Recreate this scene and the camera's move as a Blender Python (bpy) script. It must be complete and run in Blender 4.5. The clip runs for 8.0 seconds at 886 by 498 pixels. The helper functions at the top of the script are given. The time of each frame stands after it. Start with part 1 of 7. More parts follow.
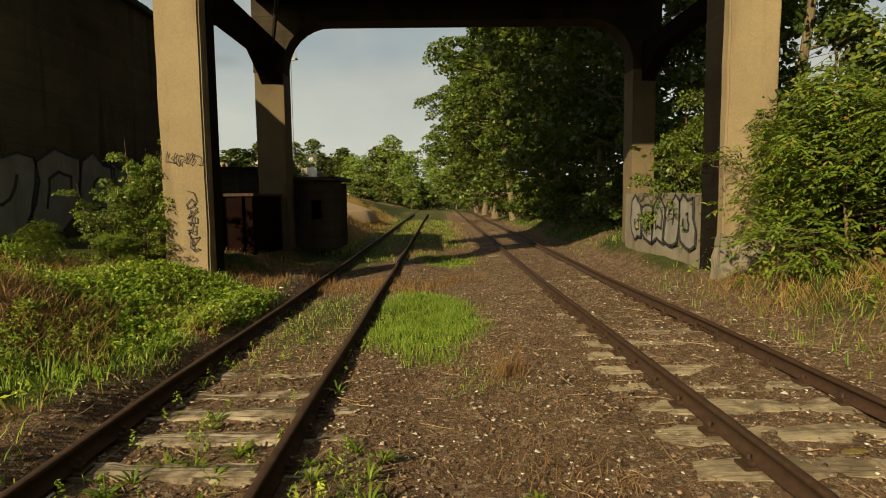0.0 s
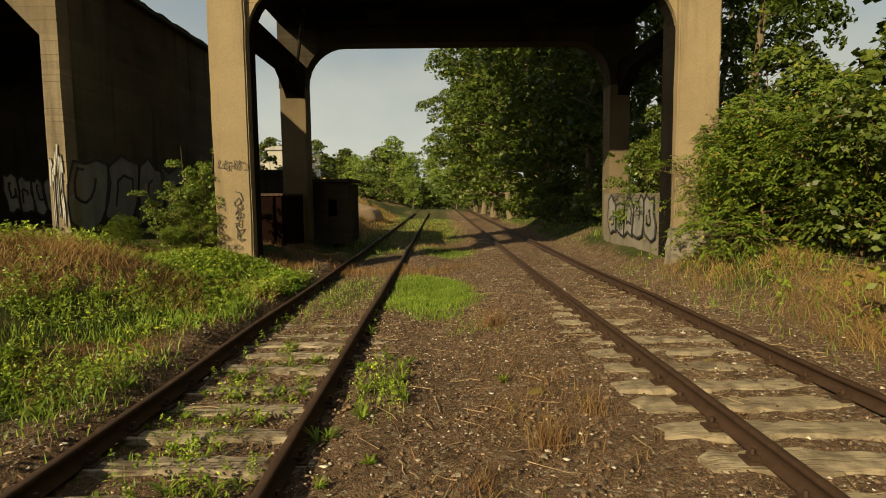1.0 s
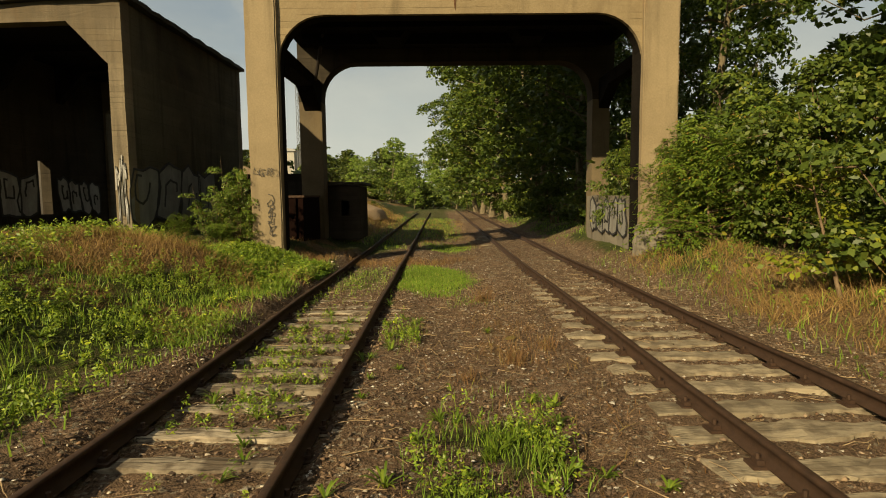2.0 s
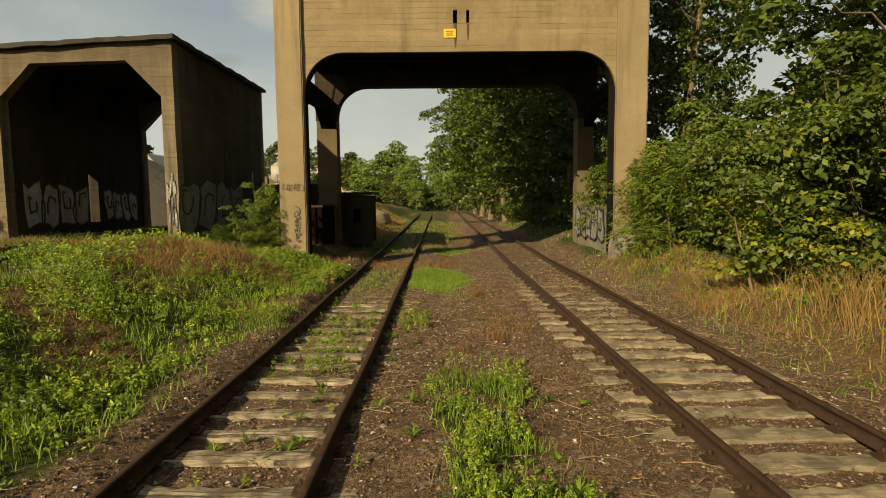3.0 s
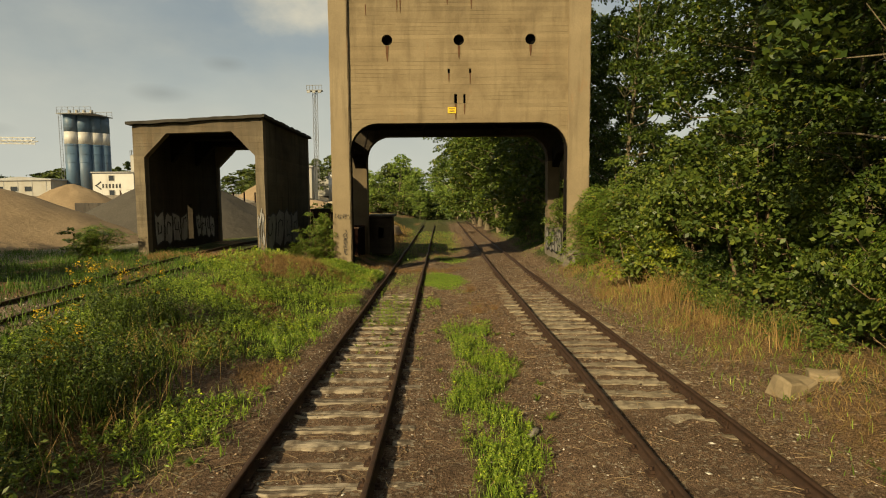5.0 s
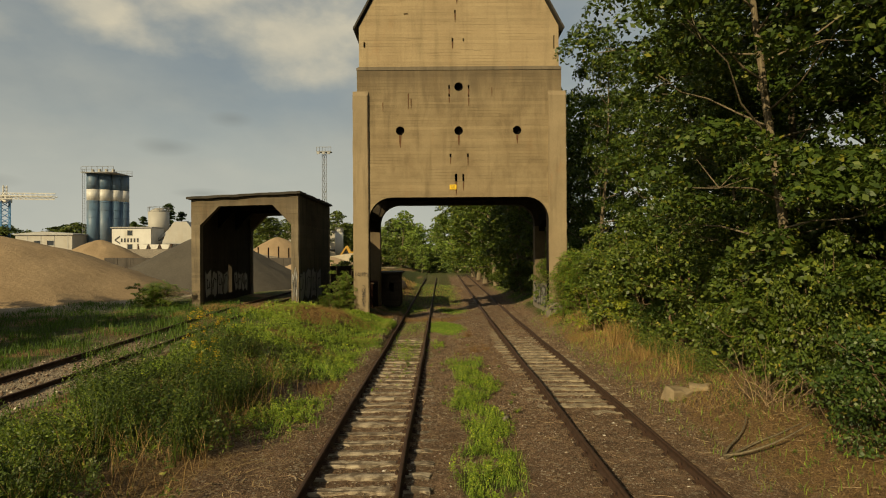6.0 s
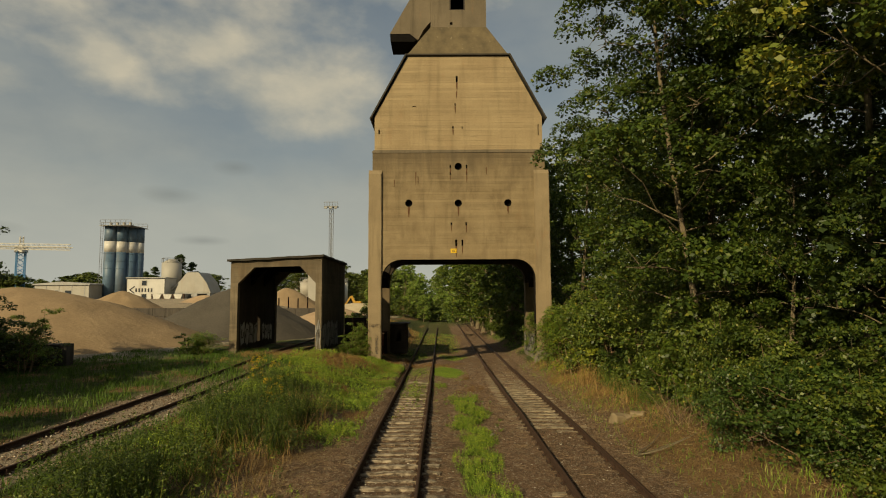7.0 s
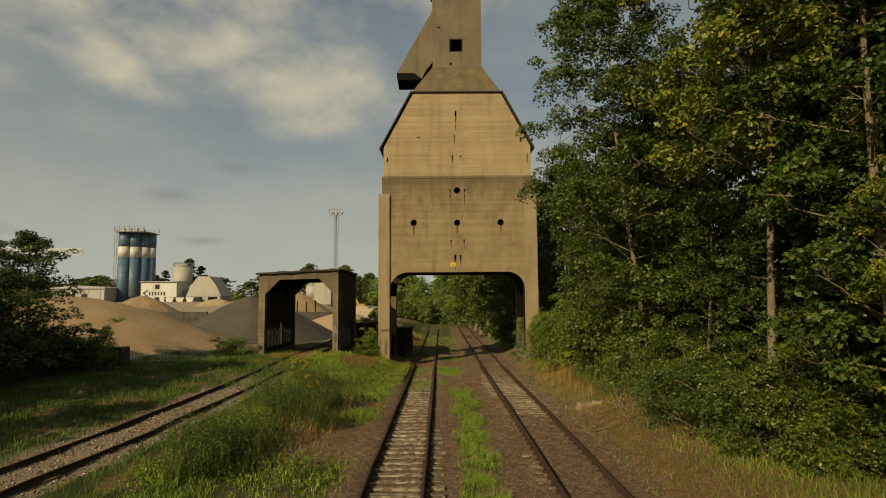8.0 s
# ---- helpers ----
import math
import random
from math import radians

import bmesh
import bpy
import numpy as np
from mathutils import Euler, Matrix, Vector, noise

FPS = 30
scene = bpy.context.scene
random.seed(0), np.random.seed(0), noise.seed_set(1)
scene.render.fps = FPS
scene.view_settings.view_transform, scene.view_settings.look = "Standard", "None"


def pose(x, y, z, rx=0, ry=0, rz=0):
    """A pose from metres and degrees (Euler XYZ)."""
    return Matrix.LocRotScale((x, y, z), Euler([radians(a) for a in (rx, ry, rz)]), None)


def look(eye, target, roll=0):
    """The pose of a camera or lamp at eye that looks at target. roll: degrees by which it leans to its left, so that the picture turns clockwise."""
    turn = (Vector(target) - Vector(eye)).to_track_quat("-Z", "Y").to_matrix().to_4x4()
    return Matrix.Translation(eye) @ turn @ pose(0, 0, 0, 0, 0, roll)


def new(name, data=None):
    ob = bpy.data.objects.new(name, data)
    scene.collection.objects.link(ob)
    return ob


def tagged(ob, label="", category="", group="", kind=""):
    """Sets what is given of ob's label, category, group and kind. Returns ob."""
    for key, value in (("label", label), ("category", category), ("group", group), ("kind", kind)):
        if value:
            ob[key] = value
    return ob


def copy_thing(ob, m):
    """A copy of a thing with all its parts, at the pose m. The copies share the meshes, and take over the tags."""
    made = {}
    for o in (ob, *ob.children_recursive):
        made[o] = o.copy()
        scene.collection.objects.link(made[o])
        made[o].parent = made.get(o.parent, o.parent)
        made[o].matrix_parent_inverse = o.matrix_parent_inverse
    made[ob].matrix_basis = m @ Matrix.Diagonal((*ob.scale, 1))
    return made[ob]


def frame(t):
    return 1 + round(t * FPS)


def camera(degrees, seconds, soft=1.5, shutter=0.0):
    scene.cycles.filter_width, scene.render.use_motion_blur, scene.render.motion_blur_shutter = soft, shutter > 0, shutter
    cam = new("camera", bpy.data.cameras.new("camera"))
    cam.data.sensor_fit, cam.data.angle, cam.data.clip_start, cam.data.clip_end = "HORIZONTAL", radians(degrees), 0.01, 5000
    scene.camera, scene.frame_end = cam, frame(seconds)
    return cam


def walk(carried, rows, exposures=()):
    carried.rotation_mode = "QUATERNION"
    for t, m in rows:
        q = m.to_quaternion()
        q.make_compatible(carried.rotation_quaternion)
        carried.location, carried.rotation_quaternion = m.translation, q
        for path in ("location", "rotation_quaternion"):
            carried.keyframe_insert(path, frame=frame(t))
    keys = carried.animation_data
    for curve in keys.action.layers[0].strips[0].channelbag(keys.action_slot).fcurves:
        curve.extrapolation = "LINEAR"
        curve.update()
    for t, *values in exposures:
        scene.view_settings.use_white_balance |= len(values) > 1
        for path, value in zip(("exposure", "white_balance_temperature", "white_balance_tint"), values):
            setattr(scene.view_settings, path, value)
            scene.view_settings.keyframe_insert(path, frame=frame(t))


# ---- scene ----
from mathutils.geometry import tessellate_polygon

cam = camera(74.9, 8.0, soft=1.05)
# METRES: length of the flight, EYE: height of the first eye over the ballast
METRES, EYE, TILT, LEAN, TURN = 31.43, 1.826, 0.0, 0.0, -0.4
ROWS = [
    (0.0, 0.0, 0.0, 0.0, -0.06, -5.22, 0.65),
    (0.5, -0.0003, -0.0387, -0.0001, -0.03, -5.21, 0.65),
    (1.0, -0.0009, -0.0776, -0.0001, -0.02, -5.24, 0.63),
    (1.5, -0.0011, -0.1166, -0.0001, -0.01, -5.24, 0.59),
    (3.0, -0.0027, -0.237, 0.014, 0.08, -5.27, 0.57),
    (3.5, -0.0032, -0.2856, 0.0218, 0.12, -5.27, 0.54),
    (4.0, -0.0042, -0.3442, 0.0307, 0.15, -5.27, 0.55),
    (5.5, -0.0085, -0.5693, 0.0546, 0.16, -3.82, 0.42),
    (6.0, -0.0104, -0.6531, 0.0628, 0.18, 0.24, 0.39),
    (6.5, -0.0122, -0.7386, 0.0699, 0.18, 3.68, 0.35),
    (7.0, -0.0138, -0.824, 0.0769, 0.18, 4.94, 0.33),
    (7.5, -0.0149, -0.9088, 0.0841, 0.17, 4.97, 0.37),
    (8.0, -0.0154, -0.9944, 0.0954, 0.17, 4.93, 0.41),
]
walk(cam, [(t, pose(0, 0, EYE, TILT, LEAN, TURN) @ pose(METRES * x, METRES * y, METRES * z, 90 + pitch, roll, yaw)) for t, x, y, z, yaw, pitch, roll in ROWS],
     exposures=[(0.0, 0.64, 7000, 1), (4.2, 0.64, 7000, 1), (5.5, 0.44, 7000, 1), (7.0, 0.12, 7000, 1), (8.0, 0.12, 7000, 1)])

# ---- light: low warm sun behind the camera and to its left, broken cloud ----
SUN_EL, SUN_AZ = 27.0, 34.5        # degrees over the horizon; degrees from -y towards -x
to_sun = Vector((-math.sin(radians(SUN_AZ)) * math.cos(radians(SUN_EL)),
                 -math.cos(radians(SUN_AZ)) * math.cos(radians(SUN_EL)), math.sin(radians(SUN_EL))))
sun = new("sun", bpy.data.lights.new("sun", "SUN"))
sun.data.energy, sun.data.angle, sun.data.color = 4.6, radians(0.6), (1.0, 0.80, 0.52)
sun.matrix_world = look(to_sun * 60, (0, 0, 0))

world = bpy.data.worlds.new("sky")
scene.world = world
world.use_nodes = True
wn, wl = world.node_tree.nodes, world.node_tree.links
wn.clear()


def wnode(kind, **kw):
    n = wn.new(kind)
    for k, v in kw.items():
        n.inputs[k].default_value = v
    return n


sky = wn.new("ShaderNodeTexSky")
sky.sky_type, sky.sun_disc = "NISHITA", False
sky.sun_elevation, sky.sun_rotation = radians(SUN_EL), radians(180 + SUN_AZ)
sky.air_density, sky.dust_density, sky.ozone_density = 1.0, 2.0, 1.0
sky_co = wn.new("ShaderNodeTexCoord")
sky_sep = wn.new("ShaderNodeSeparateXYZ")
wl.new(sky_co.outputs["Generated"], sky_sep.inputs[0])


def wmath(op, a, b=0.0, c=0.0):
    n = wn.new("ShaderNodeMath")
    n.operation = op
    for k, v in enumerate((a, b, c)):
        if isinstance(v, bpy.types.NodeSocket):
            wl.new(v, n.inputs[k])
        else:
            n.inputs[k].default_value = v
    return n.outputs[0]


def wnoise(scale, detail, rough, flat, at):
    """Cloud noise over the dome; flat: how much wider than high its shapes are."""
    m = wn.new("ShaderNodeMapping")
    m.inputs["Scale"].default_value, m.inputs["Location"].default_value = (1, 1, flat), at
    wl.new(sky_co.outputs["Generated"], m.inputs[0])
    n = wnode("ShaderNodeTexNoise", Scale=scale, Detail=detail, Roughness=rough)
    wl.new(m.outputs[0], n.inputs["Vector"])
    return n.outputs["Fac"]


def wramp(fac, *stops):
    r = wn.new("ShaderNodeValToRGB")
    e = r.color_ramp.elements
    while len(e) < len(stops):
        e.new(0.5)
    for el, (p, c) in zip(e, stops):
        el.position, el.color = p, (c, c, c, 1) if isinstance(c, (int, float)) else (*c, 1)
    wl.new(fac, r.inputs[0])
    return r.outputs[0]


def wmix(fac, a, b):
    m = wn.new("ShaderNodeMix")
    m.data_type = "RGBA"
    wl.new(fac, m.inputs[0])
    wl.new(a, m.inputs[6])
    wl.new(b, m.inputs[7])
    return m.outputs[2]


az, el_ = wmath("ARCTAN2", sky_sep.outputs[0], sky_sep.outputs[1]), wmath("ARCSINE", sky_sep.outputs[2])
puff = wnoise(6.0, 9.0, 0.55, 1.7, (5.3, 0.4, 0.0))
veil_n = wnoise(2.3, 7.0, 0.5, 2.4, (1.3, 0.7, 0.2))


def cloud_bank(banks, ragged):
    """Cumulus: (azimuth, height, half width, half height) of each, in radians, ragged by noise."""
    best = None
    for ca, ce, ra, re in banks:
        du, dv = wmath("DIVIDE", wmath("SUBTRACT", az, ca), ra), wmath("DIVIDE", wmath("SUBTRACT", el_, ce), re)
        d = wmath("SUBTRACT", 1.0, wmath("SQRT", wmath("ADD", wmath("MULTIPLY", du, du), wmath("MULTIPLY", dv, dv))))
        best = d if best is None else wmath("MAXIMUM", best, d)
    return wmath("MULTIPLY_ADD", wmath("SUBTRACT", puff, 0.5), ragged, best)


# a veil of thin grey, a bank of lit cumulus, some low dark scraps
haze = wramp(el_, (0.0, 0.80), (0.10, 0.70), (0.30, 0.48), (0.60, 0.34))
veil = wmath("MINIMUM", wmath("MULTIPLY_ADD", wramp(veil_n, (0.42, 0.0), (0.62, 1.0)), 0.34, haze), 0.92)
grey = wramp(puff, (0.30, (4.3, 4.5, 4.65)), (0.72, (5.6, 5.6, 5.4)))
pale = wn.new("ShaderNodeRGB")
pale.outputs[0].default_value = (7.2, 7.15, 6.8, 1)
base = wmix(wramp(el_, (0.0, 0.75), (0.24, 0.0)), wmix(veil, sky.outputs[0], grey), pale.outputs[0])
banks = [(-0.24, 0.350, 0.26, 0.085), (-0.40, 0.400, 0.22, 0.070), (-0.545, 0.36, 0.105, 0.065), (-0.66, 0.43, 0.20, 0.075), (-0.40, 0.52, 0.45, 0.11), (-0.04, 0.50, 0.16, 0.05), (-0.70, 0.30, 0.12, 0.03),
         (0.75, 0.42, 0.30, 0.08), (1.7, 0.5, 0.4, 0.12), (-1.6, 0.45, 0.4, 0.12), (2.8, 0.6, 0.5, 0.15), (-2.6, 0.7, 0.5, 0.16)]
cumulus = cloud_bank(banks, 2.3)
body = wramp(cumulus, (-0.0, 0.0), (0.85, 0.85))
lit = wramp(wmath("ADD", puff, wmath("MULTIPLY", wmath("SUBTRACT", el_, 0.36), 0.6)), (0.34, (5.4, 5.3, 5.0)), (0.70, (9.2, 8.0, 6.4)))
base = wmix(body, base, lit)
scraps = cloud_bank([(-0.345, 0.215, 0.045, 0.016), (-0.44, 0.165, 0.05, 0.017), (-0.71, 0.10, 0.10, 0.014), (-0.39, 0.095, 0.05, 0.01), (-0.72, 0.24, 0.07, 0.012)], 1.5)
dark = wn.new("ShaderNodeRGB")
dark.outputs[0].default_value = (2.5, 2.65, 2.75, 1)
base = wmix(wramp(scraps, (0.1, 0.0), (0.9, 0.38)), base, dark.outputs[0])
sky_bg, sky_out = wnode("ShaderNodeBackground", Strength=0.062), wn.new("ShaderNodeOutputWorld")
wl.new(base, sky_bg.inputs[0])
wl.new(sky_bg.outputs[0], sky_out.inputs[0])

# ---- materials ----
class Nodes:
    """A small builder for one procedural material."""

    def __init__(self, name):
        self.mat = bpy.data.materials.new(name)
        self.mat.use_nodes = True
        self.n, self.l = self.mat.node_tree.nodes, self.mat.node_tree.links
        self.n.clear()
        self.out = self.n.new("ShaderNodeOutputMaterial")
        self.bsdf = self.n.new("ShaderNodeBsdfPrincipled")
        self.l.new(self.bsdf.outputs[0], self.out.inputs[0])
        self.co = self.n.new("ShaderNodeNewGeometry").outputs["Position"]

    def put(self, socket, value):
        if isinstance(value, bpy.types.NodeSocket):
            self.l.new(value, socket)
        else:
            socket.default_value = value

    def scaled(self, sx, sy, sz, src=None):
        m = self.n.new("ShaderNodeMapping")
        m.inputs["Scale"].default_value = (sx, sy, sz)
        self.l.new(src or self.co, m.inputs[0])
        return m.outputs[0]

    def local(self):
        return self.n.new("ShaderNodeTexCoord").outputs["Object"]

    def noise(self, scale, detail=5, rough=0.55, vec=None, dist=0.0):
        t = self.n.new("ShaderNodeTexNoise")
        t.inputs["Scale"].default_value, t.inputs["Detail"].default_value = scale, detail
        t.inputs["Roughness"].default_value, t.inputs["Distortion"].default_value = rough, dist
        self.l.new(vec or self.co, t.inputs["Vector"])
        return t.outputs["Fac"]

    def voronoi(self, scale, out="Distance", vec=None):
        t = self.n.new("ShaderNodeTexVoronoi")
        t.inputs["Scale"].default_value = scale
        self.l.new(vec or self.co, t.inputs["Vector"])
        return t.outputs[out]

    def ramp(self, fac, *stops):
        r = self.n.new("ShaderNodeValToRGB")
        e = r.color_ramp.elements
        while len(e) < len(stops):
            e.new(0.5)
        for el, (p, c) in zip(e, stops):
            el.position = p
            el.color = (c, c, c, 1) if isinstance(c, (int, float)) else (*c, 1)
        self.put(r.inputs[0], fac)
        return r.outputs[0]

    def mix(self, fac, a, b, blend="MIX"):
        m = self.n.new("ShaderNodeMix")
        m.data_type, m.blend_type = "RGBA", blend
        self.put(m.inputs[0], fac)
        for k, v in ((6, a), (7, b)):
            self.put(m.inputs[k], (*v, 1) if isinstance(v, tuple) and len(v) == 3 else v)
        return m.outputs[2]

    def math(self, op, a, b=0.0):
        m = self.n.new("ShaderNodeMath")
        m.operation = op
        self.put(m.inputs[0], a)
        self.put(m.inputs[1], b)
        return m.outputs[0]

    def island(self):
        return self.n.new("ShaderNodeNewGeometry").outputs["Random Per Island"]

    def rnd(self):
        return self.n.new("ShaderNodeObjectInfo").outputs["Random"]

    def attr(self, name):
        a = self.n.new("ShaderNodeAttribute")
        a.attribute_name = name
        return a.outputs["Fac"]

    def bump(self, height, strength=0.4, dist=0.02, normal=None):
        b = self.n.new("ShaderNodeBump")
        b.inputs["Strength"].default_value, b.inputs["Distance"].default_value = strength, dist
        self.l.new(height, b.inputs["Height"])
        if normal:
            self.l.new(normal, b.inputs["Normal"])
        return b.outputs[0]

    def done(self, color, rough=0.9, normal=None, metal=0.0, spec=0.3):
        self.put(self.bsdf.inputs["Base Color"], (*color, 1) if isinstance(color, tuple) and len(color) == 3 else color)
        self.put(self.bsdf.inputs["Roughness"], rough)
        self.put(self.bsdf.inputs["Metallic"], metal)
        self.put(self.bsdf.inputs["Specular IOR Level"], spec)
        if normal:
            self.l.new(normal, self.bsdf.inputs["Normal"])
        return self.mat


def concrete(name, light, dark, board=0.0, grime=0.5, rust=0.25, wash=None, spec=0.2):
    """Weathered cast concrete: board marks, runs of dirt, pitting."""
    k = Nodes(name)
    big = k.noise(0.55, 6, 0.6)
    streak = k.noise(1.0, 5, 0.6, k.scaled(2.6, 2.6, 0.22))
    fine = k.noise(22, 4, 0.7)
    pits = k.voronoi(9)
    base = k.mix(k.ramp(big, (0.3, 0.0), (0.7, 1.0)), dark, light)
    base = k.mix(k.math("MULTIPLY", k.ramp(streak, (0.52, 0.0), (0.74, 1.0)), grime), base, tuple(c * 0.42 for c in dark))
    base = k.mix(k.math("MULTIPLY", k.ramp(k.noise(0.9, 6, 0.6, k.scaled(1.7, 1.7, 0.5)), (0.62, 0.0), (0.75, 1.0)), rust), base, (0.30, 0.13, 0.045))
    base = k.mix(0.35, base, k.ramp(fine, (0.25, 0.3), (0.75, 0.7)), "OVERLAY")
    if wash:
        # dirt washed down from a ledge at height wash; smoke, shade on back piers
        sz = k.n.new("ShaderNodeSeparateXYZ")
        k.l.new(k.co, sz.inputs[0])
        run = k.math("ADD", k.math("DIVIDE", k.math("SUBTRACT", wash, sz.outputs[2]), 3.2), k.math("MULTIPLY", k.math("SUBTRACT", k.noise(1.0, 6, 0.65, k.scaled(1.3, 1.3, 0.3)), 0.5), 1.5))
        base = k.mix(k.ramp(run, (0.0, 0.75), (0.85, 0.0)), base, (0.075, 0.058, 0.038))
        blotch = k.ramp(k.noise(0.8, 7, 0.68, k.scaled(1.0, 1.0, 0.6), 0.6), (0.50, 0.0), (0.66, 0.55))
        base = k.mix(blotch, base, (0.125, 0.092, 0.052))
    height = k.math("ADD", k.math("MULTIPLY", fine, 0.5), k.math("MULTIPLY", k.ramp(pits, (0.02, 0.0), (0.10, 1.0)), 0.6))
    if board:
        # each board of the formwork has its own tone, with a fin between boards
        sep = k.n.new("ShaderNodeSeparateXYZ")
        k.l.new(k.co, sep.inputs[0])
        wob = k.math("ADD", sep.outputs[2], k.math("MULTIPLY", k.noise(0.7, 2), 0.05))
        row = k.math("DIVIDE", wob, board)
        cell = k.math("FLOOR", row)
        edge = k.math("ABSOLUTE", k.math("SUBTRACT", k.math("FRACT", row), 0.5))
        wn_ = k.n.new("ShaderNodeTexWhiteNoise")
        wn_.noise_dimensions = "1D"
        k.l.new(cell, wn_.inputs["W"])
        worn_row = k.math("MULTIPLY", k.ramp(k.noise(0.45, 4, 0.6, k.scaled(1, 1, 2.5)), (0.38, 0.06), (0.62, 0.42)), 1.0)
        base = k.mix(worn_row, base, k.ramp(wn_.outputs["Value"], (0.0, 0.30), (1.0, 0.64)), "OVERLAY")
        seam = k.math("MULTIPLY", k.ramp(edge, (0.44, 0.0), (0.49, 1.0)), k.ramp(k.noise(0.8, 4, 0.6, k.scaled(0.6, 0.6, 5)), (0.45, 0.0), (0.58, 1.0)))
        base = k.mix(k.math("MULTIPLY", seam, 0.5), base, tuple(c * 0.55 for c in dark))
        grain = k.noise(6, 4, 0.6, k.scaled(0.5, 0.5, 9))
        height = k.math("ADD", height, k.math("ADD", k.math("MULTIPLY", seam, -1.2), k.math("MULTIPLY", grain, 0.5)))
    return k.done(base, 0.92, k.bump(height, 0.55, 0.02), spec=spec)


M = {}
M["tower"] = concrete("tower_concrete", (0.251, 0.194, 0.114), (0.189, 0.141, 0.080), 0.17, 0.45, 0.2, 13.9)
M["tower_up"] = concrete("tower_upper_concrete", (0.313, 0.242, 0.142), (0.250, 0.187, 0.108), 0.17, 0.3, 0.15)
M["tower_band"] = concrete("tower_band_concrete", (0.160, 0.129, 0.088), (0.110, 0.091, 0.063), 0.0, 0.5, 0.15)
M["pier"] = concrete("pier_concrete", (0.263, 0.205, 0.125), (0.188, 0.145, 0.088), 0.0, 0.55, 0.35)
# pier concrete with shade under the tower put in, darkest near the top
M["pier_back"] = concrete("sooty_shaded_pier_concrete", (0.165, 0.127, 0.076), (0.082, 0.063, 0.039), 0.0, 0.8, 0.5, 6.5)
M["garage"] = concrete("garage_concrete", (0.250, 0.200, 0.130), (0.125, 0.101, 0.070), 0.14, 0.8, 0.35, 6.9)
M["grimy"] = concrete("dark_hut_render", (0.060, 0.049, 0.036), (0.026, 0.021, 0.016), 0.14, 0.6, 0.12, spec=0.06)
# sooty base taken near black, with the tower's and shed's deep shade in it
M["soot_shade"] = concrete("sooty_shaded_concrete", (0.016, 0.013, 0.011), (0.008, 0.007, 0.005), 0.14, 0.6, 0.1, spec=0.05)
# stained concrete taken darker for shade: tower back, inner shed wall
M["stained"] = concrete("stained_shaded_concrete", (0.062, 0.050, 0.035), (0.028, 0.023, 0.017), 0.14, 0.7, 0.15, spec=0.08)
# shed concrete darkened for the side that faces away from the sun
M["shed_wall"] = concrete("shaded_shed_concrete", (0.118, 0.101, 0.066), (0.060, 0.052, 0.036), 0.14, 0.7, 0.12, spec=0.08)
M["rough_wall"] = concrete("rough_wall_concrete", (0.215, 0.189, 0.150), (0.130, 0.114, 0.091), 0.0, 0.7, 0.3)


def roof_felt():
    k = Nodes("roof_felt")
    c = k.mix(k.ramp(k.noise(1.3, 6, 0.65), (0.35, 0.0), (0.65, 1.0)), (0.085, 0.068, 0.042), (0.14, 0.11, 0.063))
    c = k.mix(k.ramp(k.noise(7, 4), (0.66, 0.0), (0.72, 0.7)), c, (0.30, 0.25, 0.17))
    return k.done(c, 0.95, k.bump(k.noise(14), 0.5, 0.02))


M["felt"] = roof_felt()



def plain(name, c, rough=0.6, metal=0.0, vary=0.25, scale=3.0, dirt=None, spec=0.4):
    k = Nodes(name)
    a = tuple(v * (1 - vary) for v in c)
    col = k.mix(k.ramp(k.noise(scale, 6, 0.6), (0.3, 0.0), (0.7, 1.0)), a, c)
    if dirt:
        col = k.mix(k.math("MULTIPLY", k.ramp(k.noise(scale * 0.5, 6, 0.65, k.scaled(2, 2, 0.35)), (0.5, 0.0), (0.72, 1.0)), 0.7), col, dirt)
    return k.done(col, rough, k.bump(k.noise(scale * 8, 4), 0.2, 0.01), metal, spec)


M["rust"] = plain("rusted_iron", (0.071, 0.038, 0.022), 0.75, 0.35, 0.5, 9, (0.031, 0.020, 0.015))
M["iron"] = plain("dark_iron", (0.045, 0.036, 0.030), 0.6, 0.5, 0.4, 8)
# flat black for ribs, hopper mouths and openings that are only in shade
M["void"] = plain("shade_black", (0.010, 0.009, 0.008), 0.95, 0, 0.4, 4, spec=0.05)
M["white"] = plain("white_sheet", (0.50, 0.485, 0.445), 0.5, 0, 0.12, 0.8, (0.320, 0.288, 0.232))
M["offwhite"] = plain("cream_sheet", (0.33, 0.312, 0.272), 0.6, 0, 0.15, 0.6, (0.255, 0.217, 0.165))
M["grey_sheet"] = plain("grey_sheet", (0.30, 0.30, 0.29), 0.6, 0.2, 0.2, 0.7, (0.2, 0.17, 0.14))
M["blue"] = plain("blue_paint", (0.080, 0.135, 0.200), 0.5, 0, 0.3, 0.6, (0.132, 0.135, 0.141))
M["lightblue"] = plain("crane_blue", (0.10, 0.24, 0.45), 0.5, 0, 0.2, 0.6)
M["yellow"] = plain("yellow_enamel", (0.72, 0.46, 0.02), 0.45, 0, 0.15, 6)
M["digger"] = plain("digger_yellow", (0.396, 0.216, 0.018), 0.5, 0, 0.2, 1, (0.180, 0.120, 0.048))
M["ink"] = plain("dark_paint", (0.035, 0.033, 0.035), 0.7, 0, 0.3, 5)
M["silver"] = plain("silver_spray", (0.40, 0.39, 0.37), 0.55, 0.1, 0.35, 2.5, (0.14, 0.125, 0.105))
# duller copy of silver, its colour lowered to offset sun on the low wall
M["dull_silver"] = plain("dull_silver_spray", (0.245, 0.235, 0.215), 0.7, 0, 0.35, 2.5, (0.11, 0.095, 0.078))
